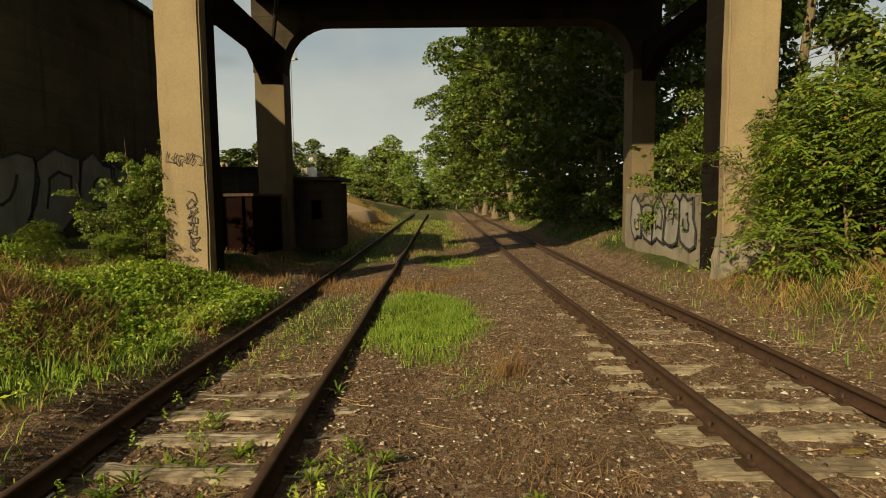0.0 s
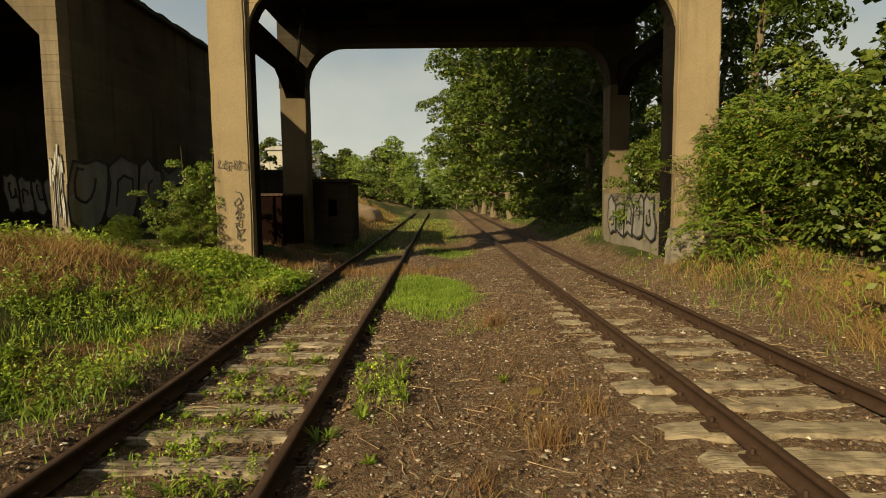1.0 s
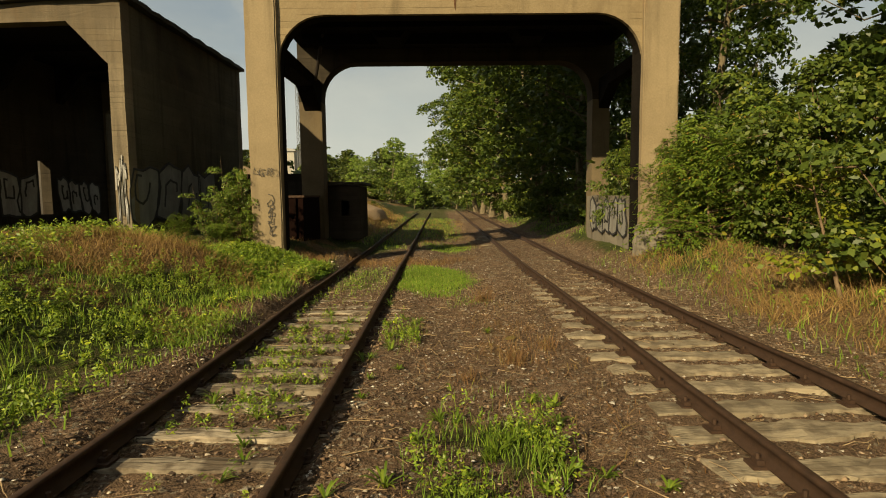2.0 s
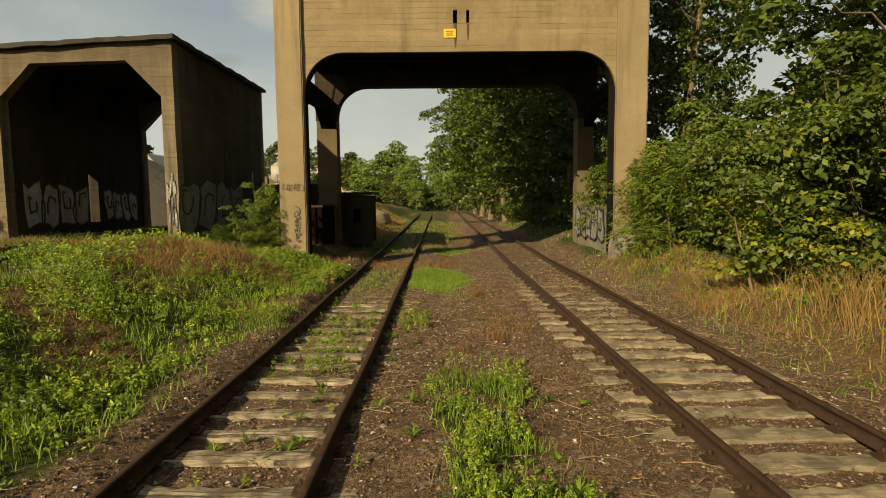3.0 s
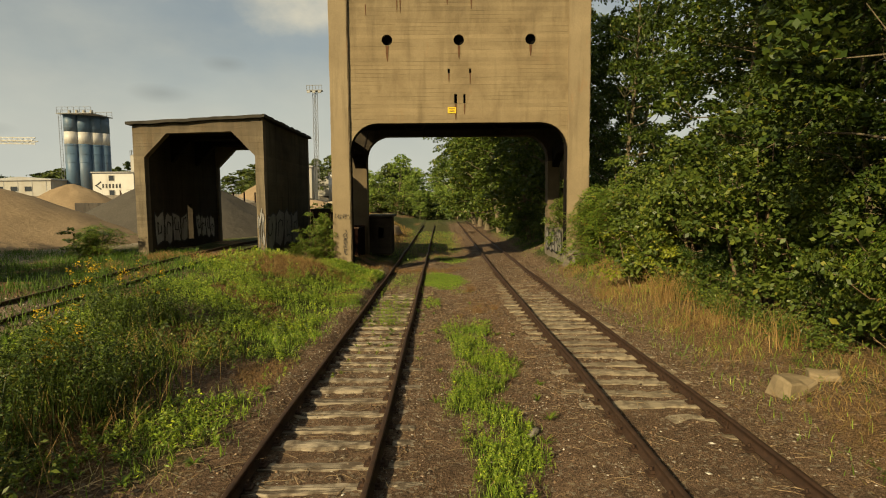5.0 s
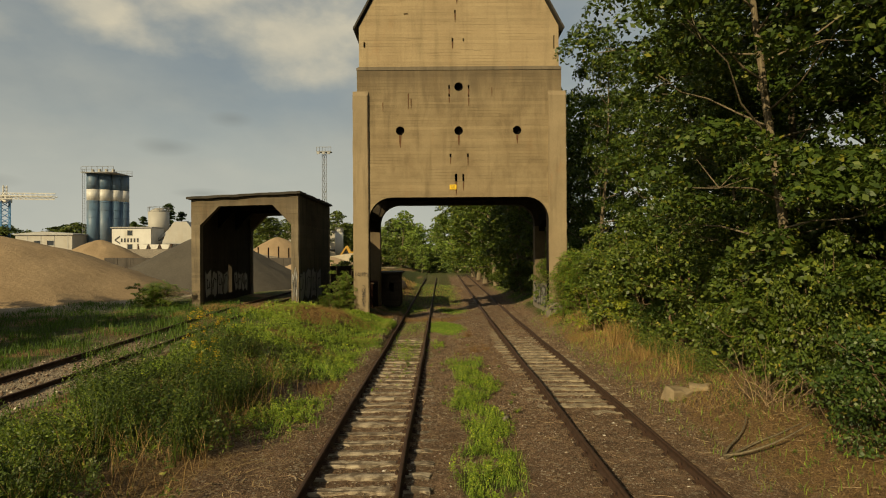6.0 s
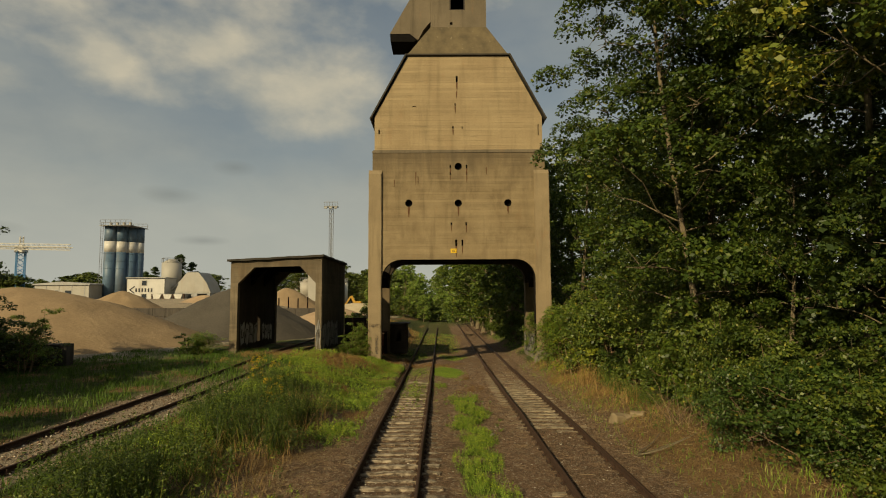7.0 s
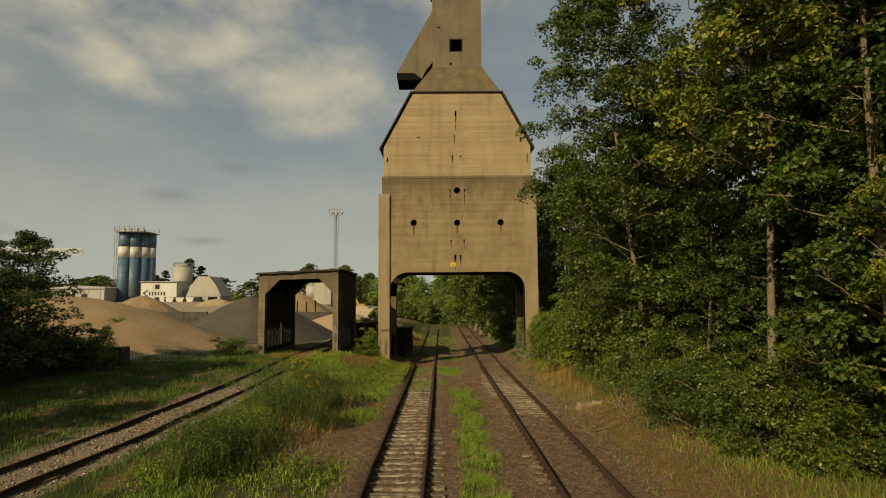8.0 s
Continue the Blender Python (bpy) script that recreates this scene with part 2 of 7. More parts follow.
# red taken almost to black: the bunker's shade is put into it
M["shaded_red"] = plain("shade_darkened_red", (0.009, 0.003, 0.002), 0.8, 0, 0.5, 4, (0.004, 0.003, 0.002), 0.05)
M["glass"] = plain("dark_pane", (0.03, 0.035, 0.04), 0.1, 0, 0.2, 1)
M["galv"] = plain("galvanised_steel", (0.19, 0.19, 0.185), 0.55, 0.4, 0.25, 1.5)
M["block"] = concrete("yard_block_concrete", (0.087, 0.076, 0.063), (0.052, 0.045, 0.039), 0.0, 0.6, 0.1)


def sleeper_wood(name, light, dark, cracks=0.85, dirt=0.85):
    k = Nodes(name)
    v = k.local()
    grain = k.noise(3.0, 6, 0.7, k.scaled(0.7, 9, 9, v), 0.4)
    c = k.mix(k.ramp(grain, (0.32, 0.0), (0.62, 1.0)), dark, light)
    c = k.mix(k.math("MULTIPLY", k.rnd(), 0.45), c, tuple(x * 0.55 for x in dark))
    split = k.ramp(k.noise(2.0, 3, 0.6, k.scaled(0.35, 16, 4, v), 0.3), (0.40, 1.0), (0.46, 0.0))
    c = k.mix(k.math("MULTIPLY", split, cracks), c, (0.030, 0.022, 0.016))
    c = k.mix(k.math("MULTIPLY", k.ramp(k.noise(5, 5), (0.44, 0.0), (0.6, 1.0)), dirt), c, (0.085, 0.062, 0.042))
    grain = k.math("SUBTRACT", grain, split)
    return k.done(c, 0.92, k.bump(grain, 0.8, 0.012), spec=0.2)


M["sleeper"] = sleeper_wood("bleached_sleeper_wood", (0.43, 0.365, 0.27), (0.21, 0.168, 0.118))
M["sleeper_pale"] = sleeper_wood("pale_sleeper_concrete", (0.374, 0.312, 0.215), (0.265, 0.215, 0.145), 0.12, 0.65)


def ground_mat():
    """Cinder and soil, greener where the attribute veg is high, straw where dry is."""
    k = Nodes("ground_soil")
    big, mid, fine = k.noise(0.35, 5), k.noise(3.2, 6, 0.65), k.noise(26, 5, 0.7)
    pebble = k.voronoi(24, "Color")
    dist = k.voronoi(24)
    soil = k.mix(k.ramp(mid, (0.35, 0.0), (0.65, 1.0)), (0.110, 0.071, 0.046), (0.240, 0.155, 0.096))
    soil = k.mix(k.ramp(big, (0.4, 0.0), (0.65, 0.6)), soil, (0.155, 0.097, 0.060))
    sep = k.n.new("ShaderNodeSeparateColor")
    k.l.new(pebble, sep.inputs[0])
    soil = k.mix(0.4, soil, k.ramp(sep.outputs[1], (0.0, 0.32), (1.0, 0.72)), "OVERLAY")
    soil = k.mix(0.85, soil, k.ramp(k.noise(38, 5, 0.75, None, 1.2), (0.30, 0.06), (0.5, 0.48), (0.70, 0.95)), "OVERLAY")
    soil = k.mix(k.ramp(k.noise(15, 4, 0.7, None, 0.8), (0.55, 0.0), (0.66, 0.72)), soil, (0.042, 0.030, 0.023))
    soil = k.mix(k.ramp(sep.outputs[0], (0.88, 0.0), (0.90, 0.8)), soil, (0.30, 0.25, 0.18))
    soil = k.mix(k.ramp(fine, (0.52, 0.0), (0.75, 0.7)), soil, (0.25, 0.185, 0.12))
    # turf kept dark, for the shaded gaps between the plants
    turf = k.mix(k.ramp(mid, (0.3, 0.0), (0.7, 1.0)), (0.024, 0.038, 0.008), (0.075, 0.098, 0.018))
    straw = k.mix(k.ramp(fine, (0.38, 0.0), (0.62, 1.0)), (0.105, 0.060, 0.027), (0.31, 0.195, 0.088))
    straw = k.mix(k.ramp(k.noise(7, 5, 0.7, None, 1.0), (0.48, 0.0), (0.66, 0.7)), straw, (0.075, 0.050, 0.030))
    rag = k.math("ADD", k.attr("veg"), k.math("MULTIPLY", k.math("SUBTRACT", k.noise(4.5, 5, 0.7), 0.5), 0.9))
    c = k.mix(k.ramp(rag, (0.35, 0.0), (0.65, 0.92)), soil, turf)
    rag2 = k.math("ADD", k.attr("dry"), k.math("MULTIPLY", k.math("SUBTRACT", k.noise(3.7, 5, 0.7), 0.5), 0.9))
    c = k.mix(k.ramp(rag2, (0.4, 0.0), (0.7, 0.9)), c, straw)
    pale = k.mix(k.ramp(mid, (0.3, 0.0), (0.7, 1.0)), (0.26, 0.215, 0.155), (0.36, 0.30, 0.215))
    c = k.mix(k.attr("yard"), c, pale)
    h = k.math("ADD", k.math("ADD", k.math("MULTIPLY", fine, 1.2), k.math("MULTIPLY", k.noise(70, 3), 0.5)), k.math("MULTIPLY", k.noise(15, 4, 0.7, None, 0.8), 0.8))
    return k.done(c, 0.96, k.bump(h, 1.0, 0.07), spec=0.15)


M["ground"] = ground_mat()


def stone_mat():
    k = Nodes("ballast_stone")
    c = k.ramp(k.island(), (0.0, (0.062, 0.041, 0.029)), (0.5, (0.160, 0.104, 0.067)), (0.80, (0.25, 0.172, 0.112)), (0.92, (0.36, 0.30, 0.225)), (1.0, (0.62, 0.56, 0.47)))
    c = k.mix(0.5, c, k.ramp(k.noise(40, 4), (0.3, 0.25), (0.7, 0.75)), "OVERLAY")
    return k.done(c, 0.9, k.bump(k.noise(60), 0.4, 0.01), spec=0.25)


M["stone"] = stone_mat()


def clod_mat():
    k = Nodes("soil_clods")
    c = k.ramp(k.island(), (0.0, (0.050, 0.034, 0.024)), (0.45, (0.135, 0.084, 0.053)), (0.8, (0.225, 0.148, 0.09)), (1.0, (0.34, 0.25, 0.165)))
    return k.done(c, 0.95, k.bump(k.noise(45), 0.6, 0.01), spec=0.15)


M["clod"] = clod_mat()


def leaf_mat(name, *stops, shine=0.45, through_=0.3):
    """Foliage: each leaf its own shade, light passing through."""
    k = Nodes(name)
    c = k.ramp(k.island(), *stops)
    c = k.mix(k.math("MULTIPLY", k.ramp(k.noise(0.7, 4), (0.35, 0.0), (0.7, 1.0)), 0.5), c, tuple(v * 0.55 for v in stops[0][1]))
    k.done(c, shine, spec=0.3)
    tr = k.n.new("ShaderNodeBsdfTranslucent")
    k.l.new(k.mix(0.3, c, (0.16, 0.19, 0.02)), tr.inputs[0])
    mx = k.n.new("ShaderNodeMixShader")
    mx.inputs[0].default_value = through_
    k.l.new(k.bsdf.outputs[0], mx.inputs[1])
    k.l.new(tr.outputs[0], mx.inputs[2])
    k.l.new(mx.outputs[0], k.out.inputs[0])
    return k.mat


M["leaf_tree"] = leaf_mat("tree_leaves", (0.0, (0.031, 0.055, 0.011)), (0.6, (0.066, 0.106, 0.016)), (0.93, (0.120, 0.154, 0.022)), (1.0, (0.228, 0.210, 0.029)))
M["leaf_yellow"] = leaf_mat("yellowing_leaves", (0.0, (0.091, 0.129, 0.021)), (0.5, (0.174, 0.204, 0.030)), (0.9, (0.288, 0.272, 0.039)), (1.0, (0.454, 0.363, 0.050)))
M["leaf_bush"] = leaf_mat("bush_leaves", (0.0, (0.050, 0.079, 0.015)), (0.55, (0.096, 0.137, 0.022)), (0.95, (0.180, 0.216, 0.035)), (1.0, (0.296, 0.259, 0.037)))
M["leaf_dark"] = leaf_mat("shade_leaves", (0.0, (0.026, 0.047, 0.013)), (0.7, (0.055, 0.086, 0.021)), (1.0, (0.098, 0.130, 0.029)))
M["leaf_bramble"] = leaf_mat("bramble_leaves", (0.0, (0.030, 0.056, 0.012)), (0.6, (0.060, 0.104, 0.019)), (0.95, (0.105, 0.155, 0.028)), (1.0, (0.24, 0.17, 0.03)))
M["leaf_elder"] = leaf_mat("ash_shoot_leaves", (0.0, (0.083, 0.138, 0.020)), (0.6, (0.144, 0.220, 0.028)), (0.94, (0.234, 0.275, 0.039)), (1.0, (0.330, 0.165, 0.041)))
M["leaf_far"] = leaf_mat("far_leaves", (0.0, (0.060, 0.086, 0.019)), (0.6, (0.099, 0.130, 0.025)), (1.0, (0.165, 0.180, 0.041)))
M["leaf_lush"] = leaf_mat("lush_herb_leaves", (0.0, (0.095, 0.185, 0.014)), (0.6, (0.195, 0.330, 0.024)), (1.0, (0.330, 0.450, 0.040)), shine=0.55)
M["leaf_weed"] = leaf_mat("weed_leaves", (0.0, (0.120, 0.193, 0.022)), (0.6, (0.218, 0.305, 0.030)), (0.95, (0.351, 0.407, 0.046)), (1.0, (0.621, 0.678, 0.052)))
M["blade_green"] = leaf_mat("green_grass", (0.0, (0.098, 0.176, 0.016)), (0.6, (0.186, 0.299, 0.029)), (0.9, (0.284, 0.377, 0.045)), (1.0, (0.480, 0.465, 0.128)), shine=0.55)
M["blade_dry"] = leaf_mat("dry_grass", (0.0, (0.185, 0.106, 0.038)), (0.5, (0.322, 0.198, 0.071)), (0.85, (0.429, 0.286, 0.114)), (1.0, (0.127, 0.119, 0.026)), shine=0.7, through_=0.25)
M["blade_pale"] = leaf_mat("bleached_straw", (0.0, (0.240, 0.155, 0.067)), (0.5, (0.400, 0.282, 0.135)), (1.0, (0.600, 0.461, 0.246)), shine=0.7, through_=0.15)
M["blade_rust"] = leaf_mat("rusty_grass", (0.0, (0.12, 0.066, 0.030)), (0.6, (0.24, 0.125, 0.052)), (1.0, (0.20, 0.16, 0.05)), shine=0.7, through_=0.2)
# darker copy of the green grass: tree shade on the verge is coloured in
M["blade_verge_shade"] = leaf_mat("verge_grass", (0.0, (0.035, 0.080, 0.007)), (0.6, (0.066, 0.133, 0.011)), (0.9, (0.104, 0.166, 0.017)), (1.0, (0.171, 0.199, 0.046)), shine=0.55)
# leaf colour lightened to stand for haze at the end of the tracks
M["leaf_end"] = leaf_mat("haze_tinted_leaves", (0.0, (0.138, 0.215, 0.039)), (0.6, (0.225, 0.319, 0.055)), (1.0, (0.350, 0.403, 0.083)))
M["leaf_mid"] = leaf_mat("corridor_leaves", (0.0, (0.041, 0.070, 0.012)), (0.55, (0.081, 0.123, 0.019)), (0.95, (0.162, 0.203, 0.029)), (1.0, (0.257, 0.238, 0.033)))
M["blade_fresh"] = leaf_mat("fresh_grass", (0.0, (0.10, 0.17, 0.018)), (0.6, (0.17, 0.27, 0.026)), (0.93, (0.25, 0.33, 0.04)), (1.0, (0.40, 0.33, 0.12)), shine=0.55)
M["bloom"] = leaf_mat("goldenrod_flowers", (0.0, (0.42, 0.27, 0.015)), (1.0, (0.62, 0.42, 0.03)), shine=0.7, through_=0.3)


def bark(name, light, dark):
    k = Nodes(name)
    v = k.local()
    f = k.noise(4, 6, 0.7, k.scaled(5, 5, 0.8, v))
    c = k.mix(k.ramp(f, (0.35, 0.0), (0.62, 1.0)), dark, light)
    return k.done(c, 0.9, k.bump(f, 0.8, 0.03), spec=0.15)


M["bark"] = bark("grey_bark", (0.189, 0.154, 0.098), (0.084, 0.066, 0.042))
M["twig"] = bark("brown_twigs", (0.20, 0.14, 0.085), (0.09, 0.06, 0.036))


def sand(name, a, b):
    k = Nodes(name)
    c = k.mix(k.ramp(k.noise(0.5, 6, 0.6), (0.3, 0.0), (0.7, 1.0)), a, b)
    c = k.mix(0.4, c, k.ramp(k.noise(9, 6, 0.7), (0.25, 0.25), (0.75, 0.75)), "OVERLAY")
    return k.done(c, 0.97, k.bump(k.math("ADD", k.noise(2.2, 6, 0.65), k.math("MULTIPLY", k.noise(18), 0.25)), 0.6, 0.12), spec=0.1)


M["sand"] = sand("yellow_sand", (0.216, 0.153, 0.090), (0.276, 0.201, 0.120))
M["gravel"] = sand("grey_gravel", (0.063, 0.056, 0.046), (0.084, 0.075, 0.061))
M["pinksand"] = sand("pale_sand", (0.305, 0.215, 0.130), (0.364, 0.267, 0.172))


M["palesand"] = sand("cream_sand", (0.34, 0.28, 0.185), (0.42, 0.355, 0.25))
M["streak"] = plain("rust_streak", (0.115, 0.055, 0.024), 0.95, 0, 0.4, 6)
M["edge_felt"] = plain("black_felt", (0.045, 0.038, 0.028), 0.9, 0, 0.4, 3)
M["leaf_gold"] = leaf_mat("golden_bush_leaves", (0.0, (0.126, 0.158, 0.015)), (0.6, (0.234, 0.263, 0.025)), (1.0, (0.324, 0.315, 0.035)))
# lower leaves in a dark copy that holds the stand's own shade
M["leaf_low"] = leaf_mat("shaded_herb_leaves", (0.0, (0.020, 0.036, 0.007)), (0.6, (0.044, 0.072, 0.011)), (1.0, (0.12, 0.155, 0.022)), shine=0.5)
M["leaf_dock"] = leaf_mat("dock_leaves", (0.0, (0.088, 0.141, 0.014)), (0.6, (0.149, 0.219, 0.021)), (0.94, (0.226, 0.281, 0.034)), (1.0, (0.431, 0.371, 0.059)), shine=0.4)


def pale_stone():
    k = Nodes("pale_chips")
    c = k.ramp(k.island(), (0.0, (0.20, 0.16, 0.11)), (0.6, (0.33, 0.28, 0.21)), (1.0, (0.62, 0.58, 0.50)))
    return k.done(c, 0.85, k.bump(k.noise(50), 0.3, 0.01), spec=0.3)


M["pale_stone"] = pale_stone()

M["dead_wood"] = bark("dead_wood", (0.40, 0.29, 0.17), (0.22, 0.15, 0.085))
# green kept dark for the shade lying over the goldenrod
M["goldenrod"] = leaf_mat("goldenrod_green", (0.0, (0.020, 0.039, 0.005)), (0.55, (0.051, 0.086, 0.009)), (0.88, (0.109, 0.157, 0.017)), (1.0, (0.190, 0.212, 0.033)), shine=0.55)

# ---- building helpers ----
rng = np.random.default_rng(7)


def thing(name, label, category, at=(0, 0, 0), group="", kind=""):
    ob = new(name)
    ob.location = at
    ob.empty_display_size = 0.3
    return tagged(ob, label, category, group, kind)


def smooth01(a, b, v):
    t = np.clip((np.asarray(v, float) - a) / (b - a), 0, 1)
    return t * t * (3 - 2 * t)


def hang(ob, parent, label=""):
    """Make ob a part of parent; its mesh keeps its place in the world."""
    ob.parent = parent
    if parent.parent is None:
        ob.matrix_parent_inverse = Matrix.Translation(-parent.location)
    if label:
        ob["label"] = label
    return ob


def part(name, bm, material, parent=None, label="", soft=False):
    me = bpy.data.meshes.new(name)
    bmesh.ops.recalc_face_normals(bm, faces=bm.faces)
    bm.to_mesh(me)
    bm.free()
    if soft:
        me.shade_smooth()
    me.materials.append(M[material])
    ob = new(name, me)
    return hang(ob, parent, label) if parent else ob


def raw(name, verts, polys, material, parent=None, label="", soft=False):
    """A mesh from arrays: verts (n, 3), polys (m, k) of one size."""
    verts, polys = np.asarray(verts, np.float32), np.asarray(polys, np.int32)
    me = bpy.data.meshes.new(name)
    k = polys.shape[1]
    me.vertices.add(len(verts))
    me.vertices.foreach_set("co", verts.ravel())
    me.loops.add(polys.size)
    me.loops.foreach_set("vertex_index", polys.ravel())
    me.polygons.add(len(polys))
    me.polygons.foreach_set("loop_start", np.arange(0, polys.size, k, dtype=np.int32))
    me.update(calc_edges=True)
    if soft:
        me.shade_smooth()
    me.materials.append(M[material])
    ob = new(name, me)
    return hang(ob, parent, label) if parent else ob


def box(bm, x0, x1, y0, y1, z0, z1, bevel=0.0, m=None):
    g = bmesh.ops.create_cube(bm, size=1.0)
    vs = g["verts"]
    bmesh.ops.transform(bm, verts=vs, matrix=Matrix.Translation(((x0 + x1) / 2, (y0 + y1) / 2, (z0 + z1) / 2)) @ Matrix.Diagonal((x1 - x0, y1 - y0, z1 - z0, 1)))
    if bevel:
        es = list({e for v in vs for e in v.link_edges})
        r = bmesh.ops.bevel(bm, geom=es, offset=bevel, segments=1, affect="EDGES")
        vs = r["verts"] if not m else [v for v in bm.verts if v.is_valid]
    if m:
        bmesh.ops.transform(bm, verts=vs, matrix=m)
    return bm


def cyl(bm, base, top, r0, r1=None, n=12, caps=True):
    """A tapered round bar from base to top."""
    base, top = Vector(base), Vector(top)
    d = top - base
    m = Matrix.Translation((base + top) / 2) @ d.to_track_quat("Z", "Y").to_matrix().to_4x4()
    bmesh.ops.create_cone(bm, cap_ends=caps, segments=n, radius1=r0, radius2=r0 if r1 is None else r1, depth=d.length, matrix=m)
    return bm


def slab(bm, outer, holes, y0, y1, swap=False):
    """An upright slab with the outline outer (x, z) and real holes, from y0 to y1; swap: outline in (y, z), thickness in x."""
    rings = [outer, *holes]
    tris = tessellate_polygon([[Vector((a, b, 0)) for a, b in ring] for ring in rings])
    flat = [p for ring in rings for p in ring]

    def at(p, y):
        return (y, p[0], p[1]) if swap else (p[0], y, p[1])

    front, back = [bm.verts.new(at(p, y0)) for p in flat], [bm.verts.new(at(p, y1)) for p in flat]
    for a, b, c in tris:
        for side, order in ((front, (a, b, c)), (back, (c, b, a))):
            try:
                bm.faces.new([side[i] for i in order])
            except ValueError:
                pass
    i0 = 0
    for ring in rings:
        n = len(ring)
        for i in range(n):
            a, b = i0 + i, i0 + (i + 1) % n
            bm.faces.new((front[a], front[b], back[b], back[a]))
        i0 += n
    return bm


def arc(cx, cz, r, a0, a1, n=8):
    return [(cx + r * math.cos(radians(a0 + (a1 - a0) * i / n)), cz + r * math.sin(radians(a0 + (a1 - a0) * i / n))) for i in range(n + 1)]


def ring_hole(cx, cz, r, n=14):
    return arc(cx, cz, r, 0, 360 - 360 / n, n - 1)


def worn(bm, amount, size=0.6, seed=0):
    """Small unevenness, so that cast and broken edges are not ruler-straight."""
    for v in bm.verts:
        v.co += Vector(noise.noise_vector(v.co / size + Vector((seed, 0, 0)))) * amount
    return bm


# ---- the lie of the land ----
def bed_drop(y):
    """The two tracks dip gently towards the tower."""
    return -0.11 * smooth01(-7, 4, y) - 0.07 * smooth01(4, 14, y)


def land(x, y):
    """Height of the ground: a ballast bed, rising to the siding, the yard and the wood."""
    x, y = np.asarray(x, float), np.asarray(y, float)
    left = smooth01(-3.4, -8.3, x) * (0.4 + 0.5 * smooth01(-18, 9, y)) + 0.1 * smooth01(-2.72, -3.0, x)
    heap_ = 0.42 * blot(x, y, -6.0, 6.5, 1.7, 1.0)
    drop = bed_drop(y) * (1 - smooth01(-3.2, -5.5, x)) * (1 - smooth01(5.0, 6.5, x))
    by_tower = smooth01(4.5, 8.5, y) * (1 - smooth01(18, 24, y))
    right = smooth01(4.6, 6.6, x) * 0.38 + by_tower * smooth01(4.5, 5.5, x) * 0.24
    shelf = 0.12 * smooth01(1.0, 4.5, y) * (1 - smooth01(14, 20, y)) * smooth01(-2.8, -3.15, x)
    left = left + (shelf + by_tower * (0.13 * smooth01(-3.4, -4.4, x) - 0.26 * smooth01(-4.9, -6.2, x))) * (1 - smooth01(-6.8, -8.2, x))
    mound = 0.75 * smooth01(20, 29, y) * (1 - smooth01(55, 75, y)) * smooth01(-3.2, -7.0, x) * (1 - smooth01(-8.5, -12, x))
    bury = 0.055 * smooth01(-4, 0, y) * (smooth01(0.82, 0.95, np.abs(x + 1.9)) * (1 - smooth01(1.3, 1.9, np.abs(x + 1.9)))) - 0.03 * (1 - smooth01(0.6, 0.8, np.abs(x + 1.9))) * (1 - smooth01(5, 8, y)) - 0.035 * (1 - smooth01(0.6, 1.1, np.abs(x - 3.0))) * (1 - smooth01(2, 6, y)) * smooth01(-9, -5, y) + 0.035 * (1 - smooth01(0.5, 0.75, np.abs(x - 3.0))) * smooth01(-5, -9, y)
    centre = -0.05 * np.exp(-((x - 0.55) / 1.0) ** 2)
    far_rise = 3.6 * smooth01(40, 80, y) * smooth01(-14, -30, x)
    near = np.exp(-(np.maximum(np.abs(y + 4) - 45, 0) / 30) ** 2)
    ripple = 0.035 * np.sin(1.7 * x + 0.6 * y) * np.sin(0.9 * y - 0.4 * x) + 0.02 * np.sin(5.1 * x - 2.3 * y) * np.sin(3.7 * y + 1.3 * x)
    lump = 0.012 * np.sin(13.1 * x + 4.7 * y) * np.sin(11.3 * y - 3.1 * x)
    off_track = np.minimum(1, np.minimum(np.abs(x + 1.9), np.abs(x - 3.0)) / 1.4)
    return left + right + bury + far_rise + heap_ + drop + mound + centre + near * (ripple * (0.25 + 0.75 * off_track) + lump)


def blot(x, y, cx, cy, rx, ry):
    return np.exp(-(((x - cx) / rx) ** 2 + ((y - cy) / ry) ** 2) ** 1.5)


def patch(x, y, s=1.0, seed=0.0):
    """A cheap smooth random field, 0 to 1."""
    return 0.5 + 0.25 * (np.sin(1.31 * x / s + 2.1 * np.sin(0.53 * y / s + seed) + seed) + np.sin(1.17 * y / s + 1.7 * np.sin(0.71 * x / s + 2 * seed) - seed))


